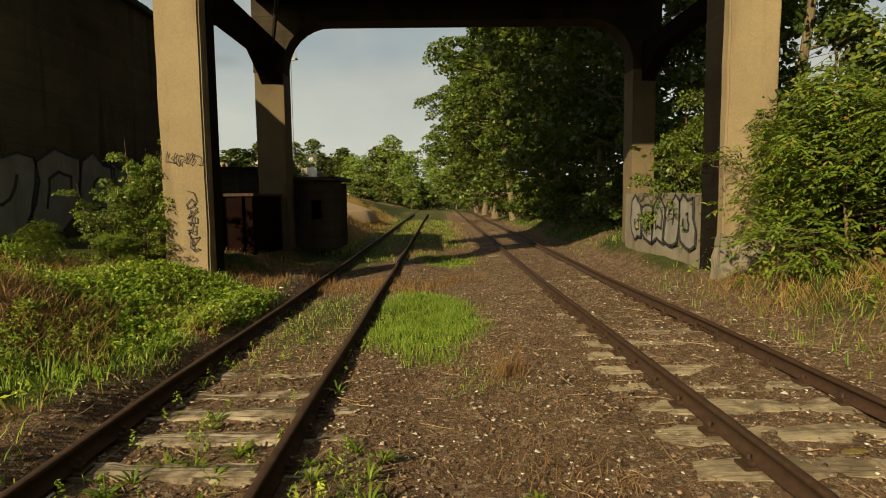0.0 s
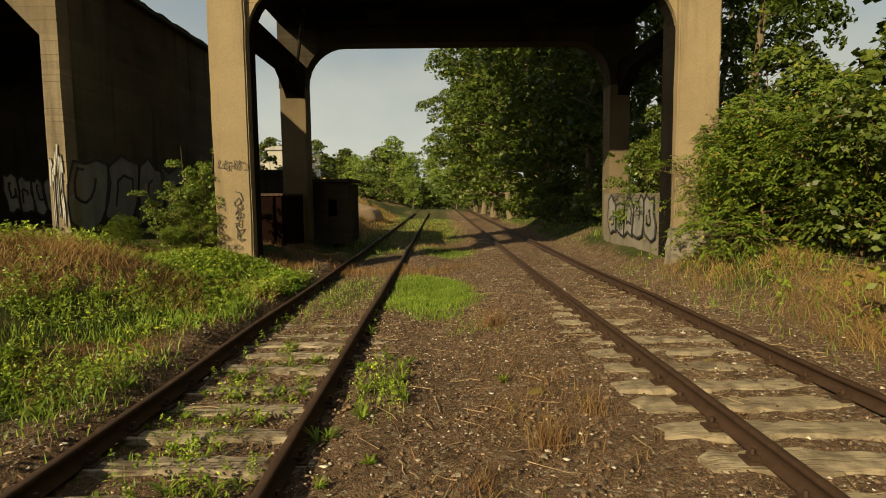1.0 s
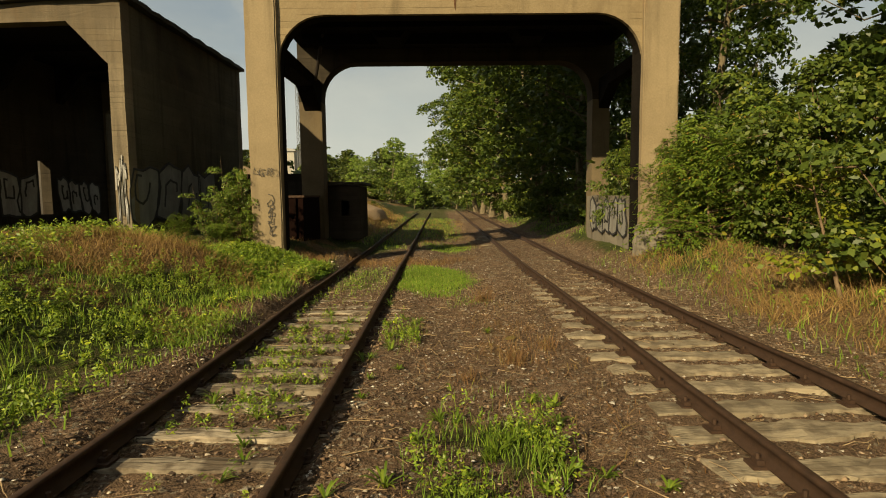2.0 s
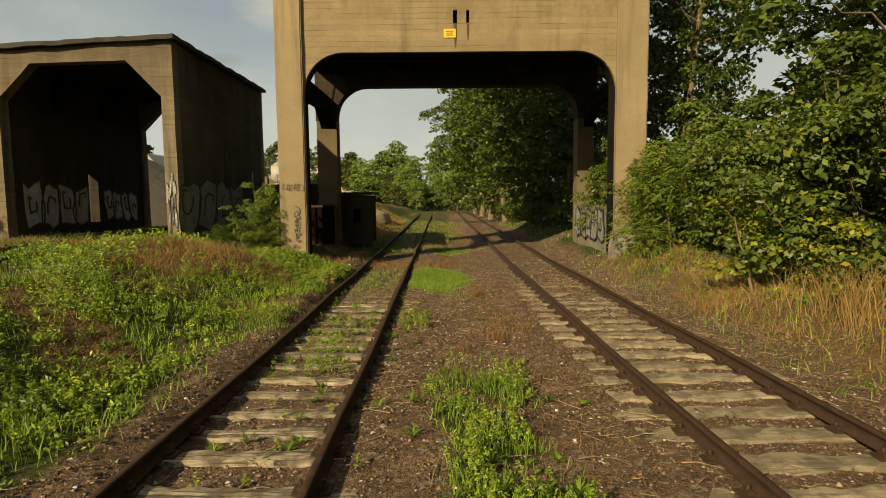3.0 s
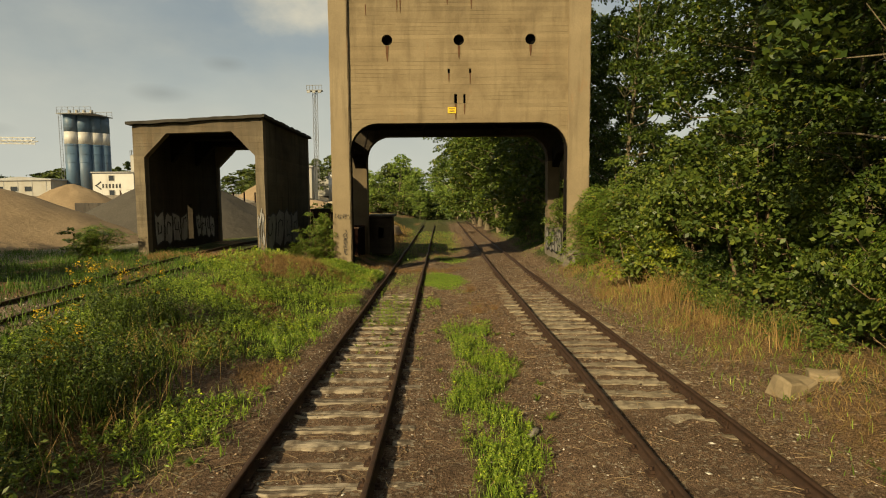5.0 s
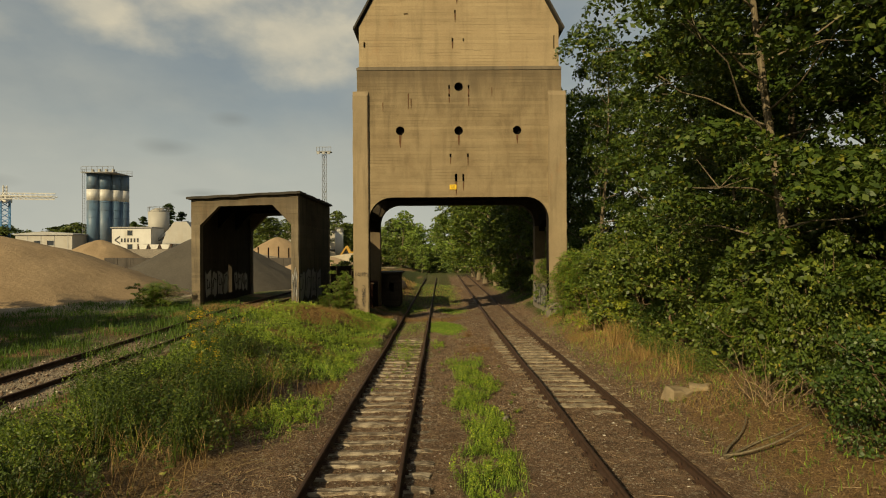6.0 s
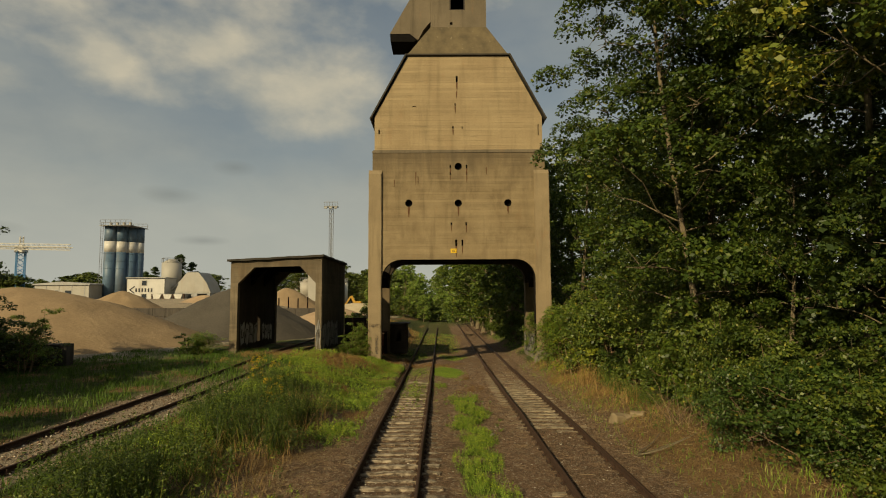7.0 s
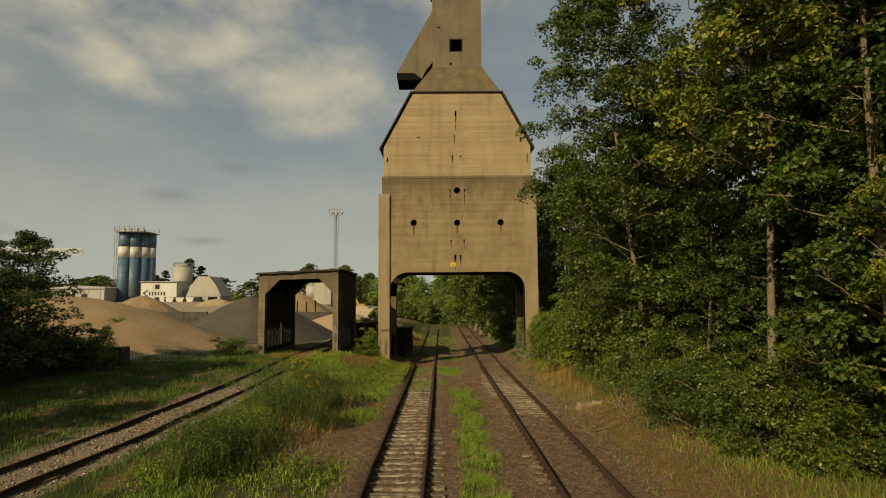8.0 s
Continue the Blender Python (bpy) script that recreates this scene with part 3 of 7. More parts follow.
def green_map(x, y):
    """Where turf and weeds grow, 0 to 1."""
    x, y = np.asarray(x, float), np.asarray(y, float)
    v = smooth01(-2.72, -3.15 - 0.5 * smooth01(6, -4, y) - 0.5 * patch(x, y, 0.55, 2.7), x) * (0.45 + 0.55 * patch(x, y, 1.1, 0.4))
    v = v * (1 - 0.9 * blot(x, y, -4.3, -11.5, 1.7, 3.2)) * (1 - 0.85 * blot(x, y, -4.2, -5.2, 0.9, 1.4))
    v = np.maximum(v, 0.95 * smooth01(1.6, -0.8, y) * np.exp(-((x - 0.42 - 0.12 * np.sin(1.3 * y)) / (0.42 + 0.26 * patch(x, y, 0.6, 2))) ** 4) * (0.3 + 0.7 * smooth01(0.3, 0.55, patch(x, y, 0.28, 2.3))))
    v = np.maximum(v, 0.9 * blot(x, y, -0.2, 9.4, 0.9, 2.3))
    v = np.maximum(v, 0.4 * blot(x, y, 0.5, 5.6, 0.6, 1.6) * patch(x, y, 0.4, 1.5))
    v = np.maximum(v, 0.8 * blot(x, y, 0.2, 18.2, 1.0, 1.6))
    v = np.maximum(v, 0.55 * blot(x, y, -1.9, 9.3, 0.9, 3.0))
    v = np.maximum(v, 0.45 * blot(x, y, -2.2, 2.6, 0.7, 2.6) * patch(x, y, 0.5, 3))
    v = np.maximum(v, 0.5 * blot(x, y, -0.65, 3.2, 0.34, 1.0))
    v = np.maximum(v, smooth01(19, 24, y) * smooth01(1.6, 0.4, x) * 0.6)
    v = np.maximum(v, blot(x, y, -3.0, 19.5, 1.6, 4.5))
    v = np.maximum(v, smooth01(4.5, 5.6, x) * smooth01(4, 9, y) * (0.3 + 0.6 * patch(x, y, 0.9, 5)))
    v = np.maximum(v, 0.5 * smooth01(5.0, 6.4, x))
    v = np.maximum(v, smooth01(45, 90, y) * 0.7)
    v = v * (1 - 0.75 * blot(x, y, -6.1, 6.5, 1.7, 0.9)) * (1 - blot(x, y - 0.9 * np.sin(1.1 * x) - 0.4 * np.sin(3.7 * x), -2.0, 13.2, 3.2, 0.75) * (0.4 + 0.6 * patch(x, y, 0.5, 1)))
    v = np.maximum(v, 0.9 * smooth01(9.5, 12.5, x) * smooth01(60, 45, np.abs(y)))
    on_siding = np.abs(x - siding(y)) < 1.3
    return np.where(on_siding, v * (0.15 + 0.6 * smooth01(-8, 2, y)), v)


def dry_map(x, y):
    """Where straw and dead grass lie, 0 to 1."""
    x, y = np.asarray(x, float), np.asarray(y, float)
    v = smooth01(4.5, 5.5, x) * smooth01(9.5, 5, y) * (0.4 + 0.6 * patch(x, y, 1.3, 1.0))
    v = np.maximum(v, 0.7 * smooth01(4.2, 5.4, x) * smooth01(-5, -8, y)) * smooth01(13, 9, x)
    v = np.maximum(v, blot(x, y, -6.1, 6.4, 1.7, 1.0))
    v = np.maximum(v, 0.75 * blot(x, y, -9.0, 8.6, 3.0, 1.2))
    v = np.maximum(v, 0.95 * blot(x, y - 0.9 * np.sin(1.1 * x) - 0.4 * np.sin(3.7 * x), -2.0, 13.2, 3.4, 1.1) * (0.4 + 0.8 * patch(x, y, 0.5, 3)))
    v = np.maximum(v, 0.7 * blot(x, y, -5.6, 3.6, 1.2, 0.8))
    v = np.maximum(v, 0.95 * smooth01(-2.8, -3.6, x) * smooth01(0.55, 0.8, patch(x, y, 0.75, 5.5)) * smooth01(-16, -10, y))
    v = np.maximum(v, 0.85 * blot(x, y, -7.6, 6.5, 2.4, 1.1) * (0.5 + 0.5 * patch(x, y, 0.5, 2)))
    v = v * (1 - 0.9 * blot(x, y, -4.4, 8.8, 1.7, 1.5))
    v = np.maximum(v, 0.75 * blot(x, y, -4.6, -11.0, 1.3, 2.6) * (0.3 + 0.7 * patch(x, y, 0.5, 7)))
    v = np.maximum(v, 0.8 * blot(x, y, 0.75, 3.8, 0.7, 2.4) * patch(x, y, 0.5, 2))
    v = np.maximum(v, 0.6 * blot(x, y, 1.25, -1.5, 0.4, 3.5) * patch(x, y, 0.5, 4))
    v = np.maximum(v, 0.9 * blot(x, y, -8.3, -15.5, 0.8, 3.0))
    v = np.maximum(v, 0.85 * blot(x, y, -5.2, 32, 3.0, 14))
    v = np.maximum(v, 0.8 * blot(x, y, -5.4, 7.0, 3.2, 1.7) * smooth01(0.35, 0.65, patch(x, y, 0.6, 8.4)))
    return np.maximum(v, 0.3 * smooth01(30, 50, y) * smooth01(-14, -6, x) * smooth01(12, 5, x))


def siding(y):
    """The centre line of the siding that runs through the engine shed."""
    y = np.asarray(y, float)
    return -10.05 - 1.4 * smooth01(2, -26, y)


def tufts(n, x0, x1, y0, y1, density, seed):
    """n tries over a strip of the plan; a point stays where density says so."""
    g = np.random.default_rng(seed)
    x, y = g.uniform(x0, x1, n), g.uniform(y0, y1, n)
    keep = g.uniform(0, 1, n) < density(x, y)
    return x[keep], y[keep]


def rail_free(x, y):
    """False on the rails themselves."""
    d = np.minimum.reduce([np.abs(x - c) for c in (-2.65, -1.15, 2.25, 3.75)])
    s = np.abs(np.abs(x - siding(y)) - 0.75)
    return (d > 0.07) & (s > 0.07)


def blades(name, x, y, h, w, material, seed, lean=0.45, z=None, parent=None):
    """Grass: one bent, tapering blade at each place."""
    g = np.random.default_rng(seed)
    n = len(x)
    z = land(x, y) - 0.01 if z is None else z
    h = h * g.uniform(0.45, 1.25, n)
    a, t = g.normal(-0.54, 0.8, n) + np.pi * g.integers(0, 2, n), g.uniform(0, 2 * np.pi, n)
    w = w * g.uniform(0.7, 1.3, n)
    bend = h * lean * g.uniform(0.2, 1.4, n)
    root = np.stack([x, y, z], 1)
    side = np.stack([np.cos(a), np.sin(a), 0 * a], 1) * (w / 2)[:, None]
    tip = np.stack([np.cos(t) * bend, np.sin(t) * bend, h], 1)
    mid = tip * np.array([0.35, 0.35, 0.55])
    v = np.stack([root - side, root + side, root + mid + side * 0.75, root + mid - side * 0.75, root + tip + side * 0.12, root + tip - side * 0.12], 1).reshape(-1, 3)
    i = np.arange(n)[:, None] * 6
    f = np.concatenate([i + [0, 1, 2, 3], i + [3, 2, 4, 5]], 0)
    return raw(name, v, f, material, parent)


def rosettes(name, x, y, length, width, material, seed, per=9, rise=0.75):
    """Low herbs: long soft leaves springing from one root and arching over."""
    g = np.random.default_rng(seed)
    n = len(x)
    size = np.repeat(length * g.uniform(0.55, 1.3, n), per) * g.uniform(0.6, 1.15, n * per)
    root = np.repeat(np.stack([x, y, land(x, y)], 1), per, axis=0)
    a = g.uniform(0, 6.28, n * per)
    lift = g.uniform(0.35, 1.0, n * per) * rise
    out = np.stack([np.cos(a), np.sin(a), 0 * a], 1)
    side = np.stack([-np.sin(a), np.cos(a), 0 * a], 1) * (width * g.uniform(0.7, 1.3, n * per))[:, None] * 0.5
    up = np.array([0, 0, 1.0])
    L = size[:, None]
    m1 = root + out * L * 0.30 + up * (L * 0.55 * lift[:, None])
    m2 = root + out * L * 0.68 + up * (L * 0.85 * lift[:, None])
    tip = root + out * L * (1.05 - 0.2 * lift[:, None]) + up * (L * 0.75 * lift[:, None])
    v = np.stack([root - side * 0.3, root + side * 0.3, m1 + side, m1 - side, m2 + side * 0.95, m2 - side * 0.95, tip + side * 0.12, tip - side * 0.12], 1).reshape(-1, 3)
    i = np.arange(n * per)[:, None] * 8
    return raw(name, v, np.concatenate([i + [0, 1, 2, 3], i + [3, 2, 4, 5], i + [5, 4, 6, 7]], 0), material)


def leaf_cloud(centres, size, seed, droop=0.25, slim=0.5, out=None):
    """Folded leaves, one at each centre: vertices and faces."""
    g = np.random.default_rng(seed)
    n = len(centres)
    d = g.normal(size=(n, 3))
    d[:, 2] = d[:, 2] * 0.6 - droop
    d /= np.linalg.norm(d, axis=1)[:, None]
    up = g.normal(size=(n, 3)) * 0.5 + np.array([-0.35, -0.55, 0.85])
    if out is not None:
        up = up * 0.5 + out * 1.0
    s = np.cross(d, up)
    s /= np.linalg.norm(s, axis=1)[:, None] + 1e-6
    nrm = np.cross(s, d)
    L = (size * g.uniform(0.6, 1.35, n))[:, None]
    c = np.asarray(centres)
    v = np.stack([c - d * L * 0.5, c + s * L * slim * 0.5 + nrm * L * 0.08, c + d * L * 0.5, c - s * L * slim * 0.5 + nrm * L * 0.08], 1).reshape(-1, 3)
    return v, np.arange(n)[:, None] * 4 + np.array([0, 1, 2, 3])


def sprays(centres, size, seed, per, slim, out):
    """Compound leaves: leaflets in pairs along an arching stalk, with one at its end."""
    g = np.random.default_rng(seed)
    n = len(centres)
    a = out * np.array([1, 1, 0.3]) + g.normal(size=(n, 3)) * 0.35
    a /= np.linalg.norm(a, axis=1)[:, None]
    side = np.cross(a, np.array([0, 0, 1.0]))
    side /= np.linalg.norm(side, axis=1)[:, None] + 1e-6
    stalk = size * 2.6 * g.uniform(0.7, 1.3, n)
    vs = []
    for k in range(per):
        q, sgn = (k // 2 + 1) / (per // 2 + 1), (1 if k % 2 else -1)
        root = centres + a * (stalk * q)[:, None] - np.array([0, 0, 1.0]) * (stalk * 0.45 * q * q)[:, None]
        end = k == per - 1
        d = (a * 0.9 if end else a * 0.45 + side * sgn * 0.8) - np.array([0, 0, 0.42]) + g.normal(size=(n, 3)) * 0.12
        d /= np.linalg.norm(d, axis=1)[:, None]
        s = np.cross(d, np.array([-0.2, -0.4, 1.0]) + g.normal(size=(n, 3)) * 0.2)
        s /= np.linalg.norm(s, axis=1)[:, None] + 1e-6
        L = (size * g.uniform(0.75, 1.2, n))[:, None]
        nrm = np.cross(s, d) * L * 0.05
        vs.append(np.stack([root, root + d * L * 0.45 + s * L * slim * 0.5 + nrm, root + d * L, root + d * L * 0.45 - s * L * slim * 0.5 + nrm], 1))
    v = np.stack(vs, 1).reshape(-1, 3)
    return v, np.arange(n * per)[:, None] * 4 + np.array([0, 1, 2, 3])


def tube(pts, radii, n=7):
    """Vertices and faces of a limb along pts."""
    pts = np.asarray(pts, float)
    d = np.gradient(pts, axis=0)
    d /= np.linalg.norm(d, axis=1)[:, None] + 1e-9
    ref = np.where(np.abs(d[:, 2:3]) > 0.9, np.array([[1.0, 0, 0]]), np.array([[0, 0, 1.0]]))
    u = np.cross(d, ref)
    u /= np.linalg.norm(u, axis=1)[:, None]
    w = np.cross(d, u)
    a = np.linspace(0, 2 * np.pi, n, endpoint=False)
    v = pts[:, None] + np.asarray(radii)[:, None, None] * (np.cos(a)[None, :, None] * u[:, None] + np.sin(a)[None, :, None] * w[:, None])
    k = len(pts)
    f = [[i * n + j, i * n + (j + 1) % n, (i + 1) * n + (j + 1) % n, (i + 1) * n + j] for i in range(k - 1) for j in range(n)]
    return v.reshape(-1, 3), np.array(f)


def gather(pieces):
    """Join (verts, faces) pieces."""
    vs, fs, at = [], [], 0
    for v, f in pieces:
        vs.append(v)
        fs.append(np.asarray(f) + at)
        at += len(v)
    return np.concatenate(vs), np.concatenate(fs)


# ---- ground: one sheet to the horizon ----
def steps(a, b, fine, far):
    """Coordinates: fine between a and b, ever wider out to -far and far."""
    mid = list(np.arange(a, b + fine / 2, fine))
    lo, hi, s = [a], [mid[-1]], fine
    while hi[-1] < far:
        s *= 1.22
        hi.append(hi[-1] + s)
        lo.append(lo[-1] - s)
    return np.array(lo[:0:-1] + mid + hi[1:])


gx, gy = steps(-9.0, 7.5, 0.19, 2500), steps(-32.0, 24.0, 0.26, 2500)
GX, GY = np.meshgrid(gx, gy)
px, py = GX.ravel(), GY.ravel()
pz = land(px, py) + 0.02 * (patch(px, py, 0.23, 1) - 0.5) * (np.abs(py) < 60)
nx = len(gx)
ii = (np.arange(len(gy) - 1)[:, None] * nx + np.arange(nx - 1)[None]).ravel()
ground = raw("ground", np.stack([px, py, pz], 1), np.stack([ii, ii + 1, ii + nx + 1, ii + nx], 1), "ground", soft=True)
tagged(ground, "brown cinder and soil ground with patches of turf and straw", "ground", kind="structure")
yard_map = smooth01(-15.5, -17.5, px) * smooth01(4, 9, py) 
yard_map = np.maximum(yard_map, smooth01(-7.5, -10, px) * smooth01(20, 24, py)) * smooth01(170, 120, py)
yard_map = np.maximum(yard_map, 0.8 * (np.abs(px - siding(py)) < 1.5) * smooth01(2, -6, py))
for key, values in (("veg", green_map(px, py)), ("dry", dry_map(px, py)), ("yard", yard_map)):
    at_ = ground.data.attributes.new(key, "FLOAT", "POINT")
    at_.data.foreach_set("value", np.asarray(values, np.float32))


# ---- railway tracks ----
def rail_mesh(centre, offset, y0, y1, top, step=2.5):
    """One worn flat-bottomed rail, its foot 0.15 below its head."""
    prof = [(-0.062, -0.15), (0.062, -0.15), (0.062, -0.137), (0.012, -0.118), (0.009, -0.045), (0.033, -0.034), (0.034, -0.008), (0.024, 0.0), (-0.024, 0.0), (-0.034, -0.008), (-0.033, -0.034), (-0.009, -0.045), (-0.012, -0.118), (-0.062, -0.137)]
    n = len(prof)
    ys = np.arange(y0, y1 + step / 2, step)
    v, f = [], []
    for k, y in enumerate(ys):
        xc = float(centre(y)) + offset + 0.012 * math.sin(0.9 * y + offset) + 0.008 * math.sin(2.3 * y)
        zc = float(top(y)) + 0.008 * math.sin(0.7 * y + 2 * offset)
        v += [(xc + a, y, zc + b) for a, b in prof]
        if k:
            f += [((k - 1) * n + j, (k - 1) * n + (j + 1) % n, k * n + (j + 1) % n, k * n + j) for j in range(n)]
    return v, f


def sleeper_variants(name, material, count, length=2.5, width=0.24, rough=0.02, wavy=0.006):
    """Split, weathered sleepers; centre of the top at the origin."""
    made = []
    for s in range(count):
        g = np.random.default_rng(100 + s)
        nx_, rows = 19, 3
        L = length * g.uniform(0.96, 1.02)
        v, f = [], []
        for i in range(nx_):
            u = i / (nx_ - 1) - 0.5
            for j in range(rows):
                t = j / (rows - 1) - 0.5
                wob = rough * g.uniform(-1, 1) * 0.7 + wavy * math.sin(5.2 * u * L + 2.1 * s + 1.3 * j)
                end = 0.05 * g.uniform(-1, 1) if i in (0, nx_ - 1) else 0
                v.append((u * L + end, t * width + wob * (1.0 if j != 1 else 2.0), g.uniform(-0.012, 0.006) - (0.02 if j != 1 else 0) * g.uniform(0, 1) - (0.02 if i in (0, nx_ - 1) else 0)))
        top = len(v)
        v += [(x, y * 1.04, -0.14) for x, y, z in v]
        for i in range(nx_ - 1):
            for j in range(rows - 1):
                a = i * rows + j
                f.append((a, a + rows, a + rows + 1, a + 1))
        edge = [i * rows for i in range(nx_)] + [(nx_ - 1) * rows + 1] + [i * rows + 2 for i in range(nx_ - 1, -1, -1)] + [1]
        for a, b in zip(edge, edge[1:] + edge[:1]):
            f.append((b, a, a + top, b + top))
        me = bpy.data.meshes.new(name)
        me.from_pydata(v, [], f)
        me.materials.append(M[material])
        made.append(me)
    return made


def chair_mesh():
    """Cast rail chair with two clips and bolts; origin under the rail's foot."""
    bm = bmesh.new()
    box(bm, -0.15, 0.15, -0.075, 0.075, 0.0, 0.022)
    for s in (-1, 1):
        box(bm, s * 0.085 - 0.028, s * 0.085 + 0.028, -0.045, 0.045, 0.022, 0.055)
        cyl(bm, (s * 0.088, 0, 0.05), (s * 0.088, 0, 0.095), 0.018, n=6)
    me = bpy.data.meshes.new("rail_chair")
    bm.to_mesh(me)
    bm.free()
    me.materials.append(M["rust"])
    return me


def fishplate_mesh():
    bm = bmesh.new()
    for s in (-1, 1):
        box(bm, s * 0.024 - 0.01, s * 0.024 + 0.01, -0.3, 0.3, -0.112, -0.05)
        for k in (-0.2, -0.07, 0.07, 0.2):
            cyl(bm, (s * 0.03, k, -0.08), (s * 0.06, k, -0.08), 0.016, n=6)
    me = bpy.data.meshes.new("fishplate")
    bm.to_mesh(me)
    bm.free()
    me.materials.append(M["rust"])
    return me


CHAIR, PLATE = chair_mesh(), fishplate_mesh()


def child(name, me, parent, m):
    ob = new(name, me)
    ob.parent = parent
    ob.matrix_parent_inverse = Matrix.Translation(-parent.location)
    ob.matrix_basis = m
    return ob


def track(label, centre, top, y0, y1, variants, pitch, sink, chairs, joints, seed):
    g = np.random.default_rng(seed)
    t = thing("railway_track", label, "railway track", (float(centre(0)), 0, float(top(0)) - 0.18), "railway tracks")
    for off in (-0.75, 0.75):
        v, f = rail_mesh(centre, off, y0, y1, top)
        raw("rail", v, f, "rust", t)
        for y in joints:
            child("fishplate", PLATE, t, Matrix.Translation((float(centre(y)) + off, y, float(top(y)))))
    y, k = y0 + 0.3, 0
    while y < y1 and k < 290:
        yy = y + g.uniform(-0.04, 0.04)
        low = sink(yy) + g.uniform(-0.02, 0.015)
        slope = math.degrees(math.atan2(float(centre(y + 0.5) - centre(y - 0.5)), 1.0))
        m = pose(float(centre(yy)) + g.uniform(-0.07, 0.07), yy, float(top(yy)) - 0.16 - low, g.uniform(-1.5, 1.5), g.uniform(-0.8, 0.8), -slope + g.uniform(-1.6, 1.6) + (180 if g.uniform() < 0.5 else 0))
        child("sleeper", variants[int(g.integers(len(variants)))], t, m)
        if chairs[0] < yy < chairs[1]:
            for off in (-0.75, 0.75):
                child("rail_chair", CHAIR, t, pose(float(centre(yy)) + off, yy, float(top(yy)) - 0.165, 0, 0, g.uniform(-3, 3)))
        y += pitch
        k += 1
    return t


wood = sleeper_variants("sleeper", "sleeper", 8, 2.5, 0.20, 0.026)
pale = sleeper_variants("sleeper", "sleeper_pale", 8, 2.45, 0.30, 0.04, 0.025)
flat_top = lambda y: 0.18 + bed_drop(y)
track("rusted rails on bleached split wooden sleepers with weeds between", lambda y: -1.9 + 0 * y, flat_top, -42, 62, wood, 0.585,
      lambda y: 0.0 + 0.07 * float(smooth01(4.5, 7.5, y)) - 0.0, (-18, 12), (-19, -4.2, 10.8, 25.8), 3)
track("rusted rails on pale worn sleepers half sunk in cinders", lambda y: 3.0 + 0 * y, flat_top, -42, 78, pale, 0.60,
      lambda y: 0.01 + 0.03 * float(smooth01(6.0, 10.0, y)) + 0.03 * float(smooth01(-4, -9, y)), (-18, 12), (-22, -7.1, 7.9, 22.9), 4)
track("dark rails of a siding in grey ballast leading through the shed", siding, lambda y: land(siding(y), y) + 0.13, -40, 44, wood, 0.62,
      lambda y: 0.05 + 0.03 * float(smooth01(-10, 0, y)), (-16, -8), (-12,), 5)


# ---- loose stones ----
def stones(name, x, y, size, seed, sink=0.25, squash=0.6, material="stone"):
    g = np.random.default_rng(seed)
    n = len(x)
    base = np.array([(1, 0, 0), (0, 1, 0), (-1, 0, 0), (0, -1, 0), (0, 0, 1), (0, 0, -1)], float)
    r = g.uniform(0.55, 1.35, (n, 6, 1)) * size[:, None, None] * 0.5
    v = base[None] * r + g.normal(size=(n, 6, 3)) * size[:, None, None] * 0.1
    v[:, :, 2] *= squash
    a = g.uniform(0, 6.28, n)
    ca, sa = np.cos(a)[:, None], np.sin(a)[:, None]
    v = np.stack([v[..., 0] * ca - v[..., 1] * sa, v[..., 0] * sa + v[..., 1] * ca, v[..., 2]], -1)
    v += np.stack([x, y, land(x, y) + size * sink], 1)[:, None]
    f = np.array([(0, 1, 4), (1, 2, 4), (2, 3, 4), (3, 0, 4), (1, 0, 5), (2, 1, 5), (3, 2, 5), (0, 3, 5)])
    return raw(name, v.reshape(-1, 3), (np.arange(n)[:, None, None] * 6 + f[None]).reshape(-1, 3), material)


bare = lambda x, y: (1.0 - 0.9 * np.clip(1.3 * green_map(x, y), 0, 1)) * (0.35 + 0.65 * patch(x, y, 0.45, 2.2)) * rail_free(x, y)
sx, sy = tufts(26000, -3.6, 5.4, -22, 13, bare, 11)
s_size = 0.014 + 0.055 * np.random.default_rng(12).beta(1.0, 4.5, len(sx))
tagged(stones("ballast_stones", sx, sy, s_size, 13, 0.1, 0.5), "brown and grey crushed ballast stones between the rails", "ballast", kind="stuff")
sx, sy = tufts(16000, -3.7, 5.4, -9, 9.5, lambda x, y: (1 - 0.6 * np.clip(green_map(x, y), 0, 1)) * (0.25 + 0.75 * patch(x, y, 0.35, 5.1)) * rail_free(x, y), 111)
s_size = 0.018 + 0.06 * np.random.default_rng(112).beta(1.2, 4.0, len(sx))
tagged(stones("soil_clods", sx, sy, s_size, 113, 0.12, 0.75, "clod"), "crumbly reddish-brown clods of soil and cinder", "soil", kind="stuff")
sx, sy = tufts(42000, -3.5, 5.4, -6.5, 14, bare, 153)
g = np.random.default_rng(154)
n_ = len(sx)
s_size, a_ = 0.010 + 0.045 * g.beta(1.0, 4.0, n_), g.uniform(0, 6.28, (n_, 1)) + np.array([[0, 2.1, 4.2]]) + g.normal(size=(n_, 3)) * 0.4
r_ = s_size[:, None] * g.uniform(0.5, 1.2, (n_, 3))
foot = np.stack([sx[:, None] + r_ * np.cos(a_), sy[:, None] + r_ * np.sin(a_), (land(sx, sy) + 0.004)[:, None] + s_size[:, None] * g.uniform(0, 0.35, (n_, 3))], -1)
peak = np.stack([sx, sy, land(sx, sy) + 0.006 + s_size * g.uniform(0.3, 0.8, n_)], 1)[:, None] + g.normal(size=(n_, 1, 3)) * s_size[:, None, None] * np.array([0.4, 0.4, 0.05])
v = np.concatenate([foot, peak], 1).reshape(-1, 3)
